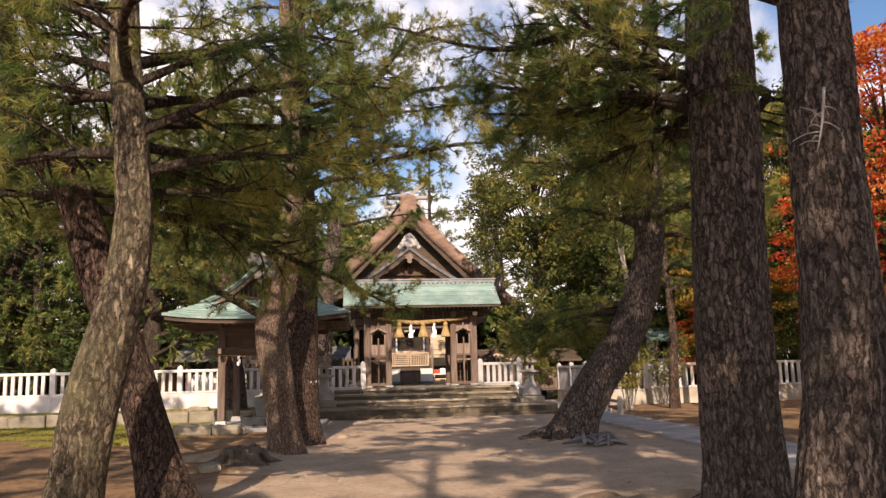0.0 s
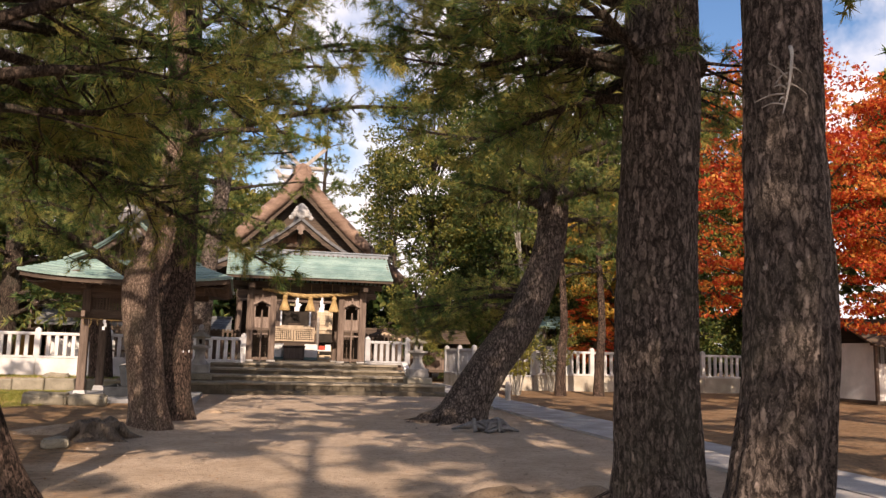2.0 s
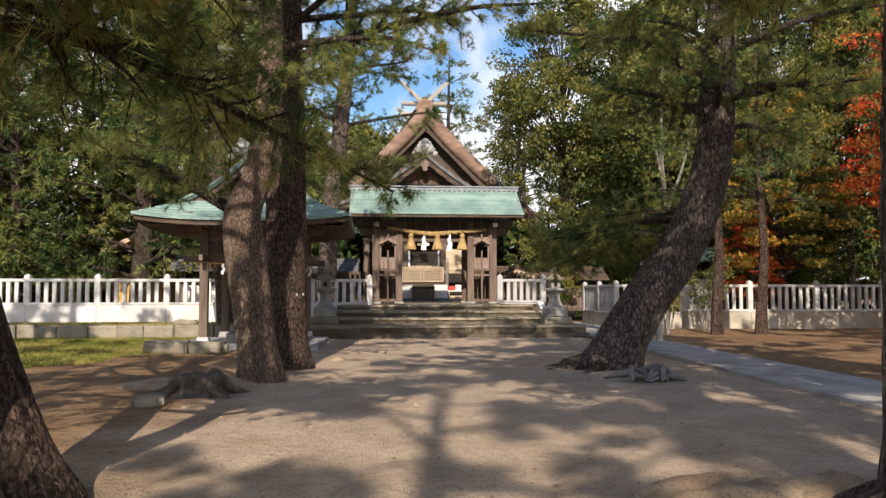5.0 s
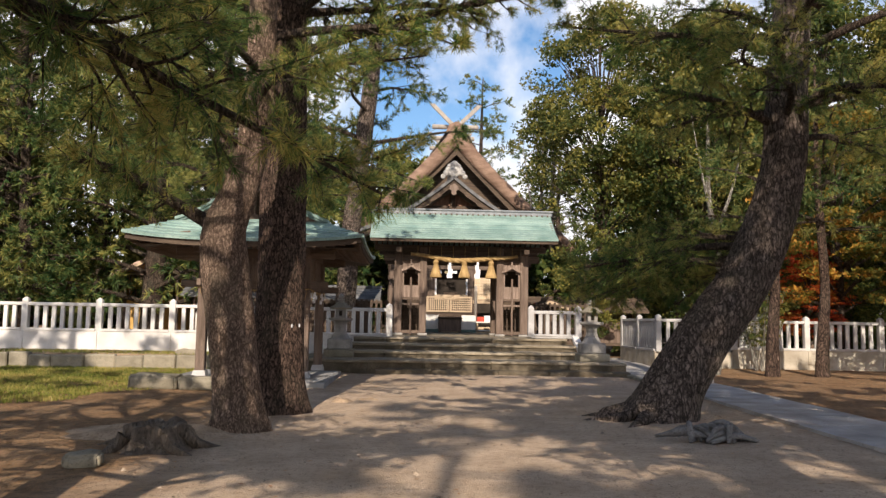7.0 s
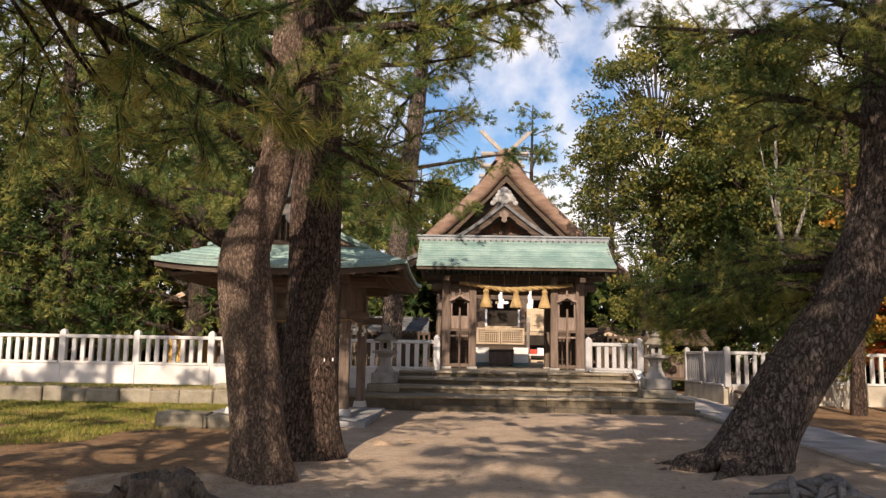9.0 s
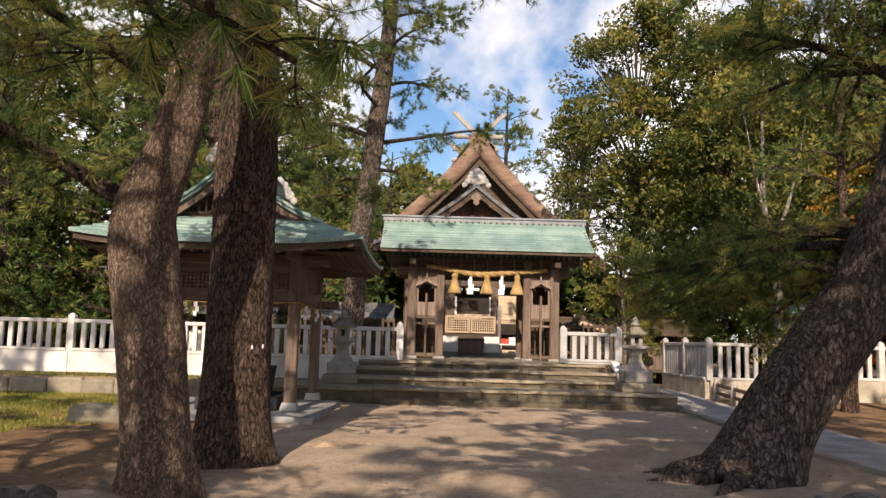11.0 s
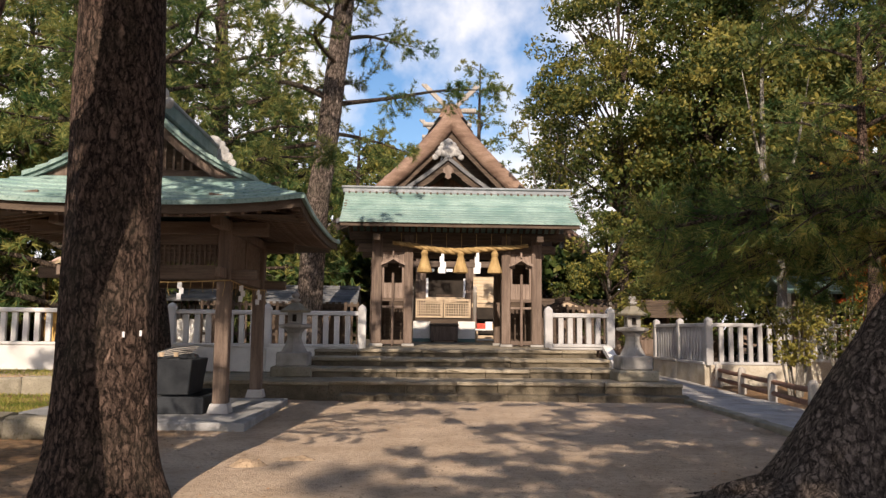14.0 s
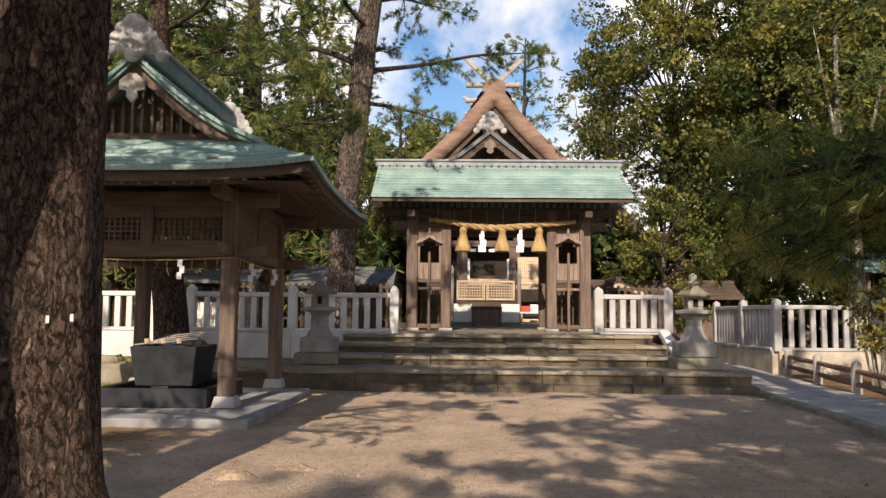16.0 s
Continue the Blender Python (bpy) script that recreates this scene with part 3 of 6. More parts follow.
# ---- stone fences ----
def fence(name, p0, p1, zb, zw, zt, spacing=0.27, bay=2.35, ends=(True, True), wall_label="", mat=STONE_WHITE, wall=True, base=None):
    """Stone balustrade: a low wall, square posts, upright slats and a coping rail. zb foot, zw wall's top, zt rail's top."""
    root = thing(name, wall_label or "pale granite balustrade of upright slats on a low wall", "fence")
    d = Vector((p1[0] - p0[0], p1[1] - p0[1], 0))
    L = d.length
    m = Matrix.Translation((p0[0], p0[1], 0)) @ Matrix.Rotation(math.atan2(d.y, d.x), 4, "Z")
    n = max(1, round(L / bay))
    b = L / n
    post = slat = None
    if wall:
        for k in range(n):
            boxed("wall_block", (k * b + 0.004, (k + 1) * b - 0.004, -0.13, 0.13, zb, zw - 0.08), base or mat, root, 0.015, m=m)
    for k in range(n):
        boxed("sill", (k * b + 0.08, (k + 1) * b - 0.08, -0.15, 0.15, zw - 0.08, zw), mat, root, 0.012, m=m)
        boxed("rail", (k * b + 0.08, (k + 1) * b - 0.08, -0.075, 0.075, zt - 0.11, zt), mat, root, 0.015, m=m)
        c = round((b - 0.16) / spacing)
        for i in range(1, c):
            x = k * b + 0.08 + (b - 0.16) * i / c
            if slat is None:
                slat = boxed("slat", (-0.065, 0.065, -0.05, 0.05, zw, zt - 0.11), mat, root, 0.012)
                slat.matrix_basis = m @ Matrix.Translation((x, 0, 0))
            else:
                o = slat.copy()
                scene.collection.objects.link(o)
                o.matrix_basis = m @ Matrix.Translation((x, 0, 0))
    for k in range(n + 1):
        if (k == 0 and not ends[0]) or (k == n and not ends[1]):
            continue
        if post is None:
            bm = bmesh.new()
            box(bm, -0.1, 0.1, -0.1, 0.1, zw - 0.1, zt + 0.08, 0.015)
            lathe(bm, [(0.13, zt + 0.08), (0.10, zt + 0.12), (0.02, zt + 0.17)], 4, turn=math.pi / 4)
            post = part("post", bm, mat, root)
            post.matrix_basis = m @ Matrix.Translation((k * b, 0, 0))
        else:
            o = post.copy()
            scene.collection.objects.link(o)
            o.matrix_basis = m @ Matrix.Translation((k * b, 0, 0))
    return root


fence("stone_fence", (-26.3, 33.0), (-0.62, 33.0), 0.42, 1.10, 1.92, wall_label="sunlit white granite balustrade on a low wall above a grassy bank")
# STONE_MID carries the shade on the next three runs in its colour
fence("stone_fence", (4.05, 33.0), (5.62, 33.0), 1.02, 1.16, 1.93, 0.22, 1.6, wall_label="short granite balustrade beside the gate in weathered, shade-darkened grey", mat=STONE_MID)
fence("stone_fence", (9.1, 40.2), (9.1, 35.5), -0.05, 0.66, 1.76, 0.25, 2.35, (True, False), "granite balustrade in shade-darkened grey running back beside the paved path", STONE_MID, base=STONE_STAIN)
fence("stone_fence", (9.1, 35.5), (11.8, 35.5), -0.05, 0.66, 1.76, 0.27, 2.7, (True, False), "granite balustrade in shade-darkened grey at the corner by the paved path", STONE_MID, base=STONE_STAIN)
fence("stone_fence", (11.8, 35.5), (37.0, 35.5), -0.05, 0.76, 1.76, 0.31, 2.8, base=STONE_STAIN, wall_label="white granite balustrade on a stained low wall beside maples")


def retaining_wall():
    root = thing("retaining_wall", "low lichen-covered stone retaining wall below the fence", "wall", kind="structure")
    rng = random.Random(9)
    boxed("bank_fill", (-27.0, -4.62, 31.0, 33.4, -0.05, 0.40), EARTH, root, 0)
    x = -26.5
    while x < -4.8:
        w = rng.uniform(0.5, 1.3)
        bm = bmesh.new()
        box(bm, x, min(x + w - 0.015, -4.62), 30.75 + rng.uniform(-0.05, 0.04), 31.05, -0.06, 0.40 + rng.uniform(-0.05, 0.03), 0.04)
        for v in bm.verts:
            v.co += Vector(units(np.random.default_rng(int(v.co.x * 997) % 9999), 1)[0]) * 0.012
        part("wall_stone", bm, STONE_OLD, root)
        x += w
    return root


retaining_wall()


# ---- shrine gate ----
GX = 1.97


def copper_slope(root, x0, x1, y0, z0, y1, z1, rows=11, thick=0.05, trim=0.0, sag=0.07):
    """A roof slope of overlapping copper strips from its eave (y0, z0) to its ridge (y1, z1), slightly hollow."""
    for k in range(rows):
        a, b = k / rows, (k + 1) / rows
        za, zb = z0 + (z1 - z0) * a - sag * 4 * a * (1 - a), z0 + (z1 - z0) * b - sag * 4 * b * (1 - b)
        ya, yb = y0 + (y1 - y0) * a, y0 + (y1 - y0) * b
        s = trim * a
        e = trim * b
        bm = bmesh.new()
        lip = 0.022
        vs = [bm.verts.new(c) for c in ((x0 + s, ya, za + lip), (x1 - s, ya, za + lip), (x1 - e, yb, zb + 0.002), (x0 + e, yb, zb + 0.002),
                                        (x0 + s, ya, za - thick), (x1 - s, ya, za - thick), (x1 - e, yb, zb - thick), (x0 + e, yb, zb - thick))]
        for q in ((0, 1, 2, 3), (7, 6, 5, 4), (0, 4, 5, 1), (1, 5, 6, 2), (2, 6, 7, 3), (3, 7, 4, 0)):
            bm.faces.new([vs[i] for i in q])
        bmesh.ops.recalc_face_normals(bm, faces=bm.faces[:])
        part("copper_strip", bm, COPPER, root)


def gate():
    root = thing("shrine_gate", "weathered cedar shrine gate with a green copper roof", "gate")
    F = 1.02
    posts = ((-0.40, 0.30), (0.52, 0.26), (3.38, 0.26), (4.28, 0.30))
    for x, w in posts:
        for y in (36.3, 38.3):
            boxed("post", (x - w / 2, x + w / 2, y - w / 2, y + w / 2, F + 0.06, 4.25), WOOD, root, 0.02)
            boxed("post_base", (x - w / 2 - 0.05, x + w / 2 + 0.05, y - w / 2 - 0.05, y + w / 2 + 0.05, F - 0.02, F + 0.06), STONE, root, 0.015)
    for y in (36.3, 38.3):
        boxed("beam", (-0.95, 4.85, y - 0.09, y + 0.09, 3.74, 3.98), WOOD_X, root, 0.02)
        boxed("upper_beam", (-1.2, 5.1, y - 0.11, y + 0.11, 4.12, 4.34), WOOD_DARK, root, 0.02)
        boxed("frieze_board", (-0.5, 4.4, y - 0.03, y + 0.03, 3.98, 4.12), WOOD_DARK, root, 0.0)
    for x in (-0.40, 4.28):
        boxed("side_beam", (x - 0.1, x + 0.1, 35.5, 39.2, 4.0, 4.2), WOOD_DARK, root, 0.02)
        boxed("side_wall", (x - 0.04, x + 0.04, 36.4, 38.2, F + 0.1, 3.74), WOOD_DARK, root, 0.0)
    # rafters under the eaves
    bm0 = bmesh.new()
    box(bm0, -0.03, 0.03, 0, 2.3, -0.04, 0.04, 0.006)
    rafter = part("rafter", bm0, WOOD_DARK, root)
    ang = math.atan2(1.22, 1.75)
    first = True
    for i in range(33):
        x = -1.3 + 6.55 * i / 32
        for y, s in ((35.25, 1), (38.75, -1)):
            o = rafter if first else rafter.copy()
            if not first:
                scene.collection.objects.link(o)
            first = False
            o.matrix_basis = Matrix.Translation((x, y, 4.38)) @ Matrix.Rotation(0 if s > 0 else math.pi, 4, "Z") @ Matrix.Rotation(ang * 0.92, 4, "X")
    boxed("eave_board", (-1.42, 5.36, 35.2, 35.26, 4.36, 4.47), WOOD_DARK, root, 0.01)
    copper_slope(root, -1.43, 5.37, 35.15, 4.52, 36.95, 5.66)
    copper_slope(root, -1.43, 5.37, 38.85, 4.52, 37.05, 5.66)
    boxed("ridge", (-1.50, 5.44, 36.84, 37.16, 5.58, 5.74), LEAD_GREY, root, 0.03)
    boxed("ridge_cap", (-1.54, 5.48, 36.80, 37.20, 5.73, 5.80), LEAD_GREY, root, 0.02)
    for x in (-1.36, 5.30):
        bm = bmesh.new()
        prism(bm, [(35.25, 4.36), (35.22, 4.48), (37.0, 5.66), (38.78, 4.48), (38.75, 4.36), (37.0, 5.42)], "x", x - 0.04, x + 0.04)
        part("barge_board", bm, WOOD, root)
    # guardian bays at both sides
    for xa, xb in ((-0.25, 0.39), (3.51, 4.13)):
        xc = (xa + xb) / 2
        boxed("bay_rail", (xa, xb, 36.2, 36.42, 2.30, 2.40), WOOD_X, root, 0.01)
        boxed("bay_rail", (xa, xb, 36.24, 36.38, 2.10, 2.17), WOOD_BAY, root, 0.01)
        boxed("bay_sill", (xa, xb, 36.2, 36.42, F + 0.04, F + 0.16), WOOD_X, root, 0.01)
        w = (xb - xa) / 4
        for k in range(4):
            x0, x1 = xa + k * w + 0.003, xa + (k + 1) * w - 0.003
            boxed("bay_board", (x0, x1, 36.28, 36.34, 2.40, 2.84), WOOD_BAY, root, 0.004)
            boxed("bay_board", (x0, x1, 36.28, 36.34, 3.42 if k in (1, 2) else 3.30, 3.74), WOOD_BAY, root, 0.004)
        for x in (xa + 0.03, xb - 0.03):
            boxed("bay_stile", (x - 0.03, x + 0.03, 36.25, 36.36, 2.40, 3.74), WOOD_BAY, root, 0.006)
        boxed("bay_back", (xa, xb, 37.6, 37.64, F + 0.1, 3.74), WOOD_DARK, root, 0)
        for s in (-1, 1):
            bm = bmesh.new()
            prism(bm, [(xc, 3.62), (xc, 3.52), (xc + s * 0.20, 3.40), (xc + s * 0.36, 3.34), (xc + s * 0.36, 3.42), (xc + s * 0.18, 3.50)], "y", 36.12, 36.30)
            part("hood_board", bm, WOOD_BAY, root)
        boxed("hood_pin", (xc - 0.03, xc + 0.03, 36.12, 36.28, 3.56, 3.78), WOOD_BAY, root, 0.01)
        boxed("lamp_pole", (xc - 0.035, xc + 0.035, 36.08, 36.15, F, 3.12), WOOD, root, 0.012)
        for k in range(4):
            x = xa + (xb - xa) * (k + 0.5) / 4
            boxed("bay_bar", (x - 0.02, x + 0.02, 36.9, 36.94, F + 0.16, 2.1), WOOD_DARK, root, 0)
    return root


gate()


def rope():
    root = thing("shimenawa_rope", "thick twisted rice-straw rope hung across the gate", "rope")
    pts = []
    for strand in range(3):
        ps = []
        for k in range(61):
            f = k / 60
            x = 0.05 + 3.95 * f
            z = 3.99 - 0.20 * 4 * f * (1 - f) + 0.03 * math.sin(11 * f)
            r = 0.032 + 0.028 * math.sin(math.pi * f)
            a = strand * 2 * math.pi / 3 + f * 34
            ps.append((x, 36.0 + r * 0.75 * math.cos(a), z + r * 0.75 * math.sin(a), r))
        pts.append(tube_arrays(ps, 8, 0.5))
    for k, p in enumerate(pts):
        joined("strand", [p], STRAW, root)
    for k in range(9):
        x = 0.3 + 3.5 * k / 8
        boxed("cord", (x - 0.008, x + 0.008, 35.99, 36.01, 3.86, 4.28), STRAW, root, 0)
    for x in (0.98, 2.03, 3.02):
        bm = bmesh.new()
        lathe(bm, [(0.05, 3.80), (0.11, 3.70), (0.09, 3.60), (0.13, 3.45), (0.21, 3.22), (0.22, 3.14), (0.12, 3.12)], 14, (x, 36.0))
        part("straw_tassel", bm, STRAW, root, "bell-shaped straw tassel")
    for x in (1.50, 2.52):
        ob = None
        for k, (dx, w) in enumerate(((0.0, 0.04), (-0.02, 0.065), (0.015, 0.085), (-0.015, 0.10))):
            z1 = 3.76 - 0.155 * k
            boxed("paper_fold", (x + dx - w, x + dx + w, 35.97 + 0.01 * k, 35.985 + 0.01 * k, z1 - 0.175, z1), PAPER, root, 0, "folded white paper streamer" if k == 0 else "")
    return root


rope()


# ---- worship hall behind the gate ----
def hall():
    root = thing("worship_hall", "timber worship hall with a grey gabled porch roof", "building")
    cx, fy = 2.12, 46.6
    F = 1.02
    for x in (cx - 3.0, cx - 1.15, cx + 1.15, cx + 3.0):
        boxed("post", (x - 0.13, x + 0.13, fy + 0.2, fy + 0.46, F, 5.7), WOOD, root, 0.02)
    boxed("beam", (cx - 3.3, cx + 3.3, fy + 0.2, fy + 0.46, 5.3, 5.6), WOOD_X, root, 0.02)
    # back wall coloured near-black for the shade indoors
    boxed("back_wall", (cx - 3.2, cx + 3.2, fy + 5.0, fy + 5.15, F, 6.2), INTERIOR_SHADE, root, 0)
    for s in (-1, 1):
        boxed("side_wall", (cx + s * 3.05, cx + s * 3.2, fy + 0.3, fy + 5.0, F, 6.0), WOOD_DARK, root, 0)
    # gable, roof slopes, pendant
    apex, run, drop = 8.75, 4.6, 2.75
    for s in (-1, 1):
        n = 8
        for k in range(n):
            a, b = k / n, (k + 1) / n
            def at(f):
                return cx + s * run * f, apex - drop * f - 0.35 * math.sin(math.pi * f) * (1 - f * 0.3)
            (xa, za), (xb, zb) = at(a), at(b)
            bm = bmesh.new()
            prism(bm, [(xa, za - 0.16), (xb, zb - 0.16), (xb, zb + 0.03), (xa, za + 0.03)], "y", fy - 0.9, fy + 6.0)
            part("roof_course", bm, TILE_GREY, root)
            bm = bmesh.new()
            prism(bm, [(xa, za - 0.52), (xb, zb - 0.46), (xb, zb - 0.165), (xa, za - 0.165)], "y", fy - 0.8, fy - 0.72)
            part("barge_board", bm, WOOD_DARK, root)
    bm = bmesh.new()
    prism(bm, [(cx - 3.1, 5.6), (cx + 3.1, 5.6), (cx + 3.1, 6.1), (cx, 8.1), (cx - 3.1, 6.1)], "y", fy + 0.1, fy + 0.2)
    part("gable_wall", bm, WOOD_RED, root)
    boxed("tie_beam", (cx - 2.4, cx + 2.4, fy - 0.1, fy + 0.1, 7.15, 7.35), WOOD_DARK, root, 0.02)
    boxed("king_post", (cx - 0.12, cx + 0.12, fy - 0.1, fy + 0.1, 7.35, 8.1), WOOD_DARK, root, 0.02)
    bm = bmesh.new()
    prism(bm, [(cx, 7.75), (cx + 0.14, 7.85), (cx + 0.10, 7.98), (cx + 0.24, 8.06), (cx + 0.2, 8.22), (cx, 8.36), (cx - 0.2, 8.22), (cx - 0.24, 8.06), (cx - 0.10, 7.98), (cx - 0.14, 7.85)], "y", fy - 0.95, fy - 0.82)
    part("gable_pendant", bm, WOOD_BAY, root, "carved pale wooden gable pendant")
    boxed("ridge", (cx - 0.22, cx + 0.22, fy - 0.7, fy + 6.0, apex - 0.1, apex + 0.42), TILE_GREY, root, 0.06)
    ridge_ornament(root, (cx, fy - 0.85, apex + 0.12), 0.66)
    return root


def ridge_ornament(root, at, s, turn=0.0):
    """A scrolled ridge-end tile: a shield with a boss and rolling cloud lobes down both sides."""
    bm = bmesh.new()
    x, y, z = at
    lobes = [(0, 0.62, 0.36), (0.0, 0.25, 0.42), (0.34, 0.55, 0.2), (-0.34, 0.55, 0.2), (0.45, 0.28, 0.24), (-0.45, 0.28, 0.24),
             (0.62, 0.02, 0.24), (-0.62, 0.02, 0.24), (0.82, -0.24, 0.2), (-0.82, -0.24, 0.2), (0, -0.12, 0.3), (0.3, 0.05, 0.28), (-0.3, 0.05, 0.28)]
    for dx, dz, r in lobes:
        bmesh.ops.create_icosphere(bm, subdivisions=2, radius=r * s, matrix=Matrix.Translation((x + dx * s, y, z + dz * s)) @ Matrix.Diagonal((1, 0.42, 1, 1)))
    for v in bm.verts:
        v.co.y += 0.05 * s * noise.noise(v.co * 6 / s)
        v.co.z += 0.03 * s * noise.noise(v.co * 9 / s + Vector((3, 1, 7)))
    return part("ridge_end_tile", bm, ORNAMENT, root, "pale carved ridge-end tile", True)


hall()


# ---- main sanctuary ----
def sanctuary():
    root = thing("main_sanctuary", "tall sanctuary with a steep brown bark-thatched roof and crossed finials", "building")
    cx, y0, y1 = 2.95, 59.5, 69.0
    def outer(f):
        """Half width and height of the roof's skin, from ridge (0) to eave (1): steep above, flaring below."""
        return 0.15 + 8.2 * f ** 1.05, 14.75 - 8.3 * f ** 0.86
    n = 14
    for s in (-1, 1):
        vs, fs = [], []
        for i in range(n + 1):
            w, z = outer(i / n)
            th = 1.15 - 0.35 * i / n
            rows = [(y0 - 0.9, -th), (y0 - 1.15, -th * 0.6), (y0 - 1.0, -th * 0.12), (y0 - 0.6, 0.0), (y0 + 2.5, 0.06), (y1, 0.0), (y1, -th)]
            for y, dz in rows:
                k = 0.74
                vs.append((cx + s * (w + dz * k * 0.72), y, z + dz * k))
        m = 7
        for i in range(n):
            for j in range(m):
                j2 = (j + 1) % m
                fs.append((i * m + j, i * m + j2, (i + 1) * m + j2, (i + 1) * m + j))
        me = from_arrays("thatch_slope", np.array(vs), np.array(fs))
        bm = bmesh.new()
        bm.from_mesh(me)
        bmesh.ops.subdivide_edges(bm, edges=bm.edges[:], cuts=1, use_grid_fill=True)
        for v in bm.verts:
            v.co += Vector((0, 1, 0.6)) * 0.10 * noise.noise(v.co * 0.7) + Vector((0, 0, 1)) * 0.03 * noise.noise(v.co * 3)
        bmesh.ops.recalc_face_normals(bm, faces=bm.faces[:])
        part("thatch_slope", bm, THATCH, root, smooth=True)
    bm = bmesh.new()
    prism(bm, [(cx - 6.0, 6.6), (cx + 6.0, 6.6), (cx + 5.4, 7.6), (cx, 13.2), (cx - 5.4, 7.6)], "y", y0 + 0.2, y0 + 0.4)
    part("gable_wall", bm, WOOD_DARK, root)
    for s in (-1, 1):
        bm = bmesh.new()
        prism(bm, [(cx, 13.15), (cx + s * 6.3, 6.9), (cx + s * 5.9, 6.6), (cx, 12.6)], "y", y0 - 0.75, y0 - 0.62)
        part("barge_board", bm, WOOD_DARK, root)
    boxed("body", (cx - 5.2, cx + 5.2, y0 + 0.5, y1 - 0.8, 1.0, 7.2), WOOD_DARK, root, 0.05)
    # ridge cover, logs and crossed finials
    bm = bmesh.new()
    prism(bm, [(cx - 0.75, 14.15), (cx - 0.5, 14.75), (cx, 15.0), (cx + 0.5, 14.75), (cx + 0.75, 14.15)], "y", y0 - 0.3, y1)
    part("ridge", bm, THATCH, root)
    for y in (y0 + 1.2, y0 + 4.6, y0 + 8.0):
        bm = bmesh.new()
        r = bmesh.ops.create_cone(bm, cap_ends=True, segments=12, radius1=0.17, radius2=0.17, depth=3.2)
        bmesh.ops.rotate(bm, cent=(0, 0, 0), matrix=Matrix.Rotation(math.pi / 2, 3, "Y"), verts=bm.verts[:])
        bmesh.ops.translate(bm, vec=(cx, y, 14.95), verts=bm.verts[:])
        part("ridge_log", bm, WOOD_GREY, root)
    for y in (y0 + 0.7, y1 - 0.6):
        for s in (-1, 1):
            for o in (-0.1, 0.1):
                bm = bmesh.new()
                box(bm, -0.075, 0.075, -0.07, 0.07, -0.9, 2.35, 0.02, Matrix.Translation((cx + o * 0.9, y + s * 0.09, 14.75)) @ Matrix.Rotation(s * radians(45), 4, "Y"))
                part("finial_board", bm, WOOD_GREY, root)
            for k in range(3):
                bm = bmesh.new()
                box(bm, -0.09, 0.09, -0.08, 0.08, -0.55, 0.55, 0.02, Matrix.Translation((cx + s * (0.62 + 0.36 * k), y0 - 0.2 + 0.5 * k, 14.2 - 0.45 * k)) @ Matrix.Rotation(-s * radians(38), 4, "Y"))
                part("ridge_brace", bm, WOOD_GREY, root)
    return root


sanctuary()


# ---- ablution pavilion ----
PX, PY = -3.70, 27.7


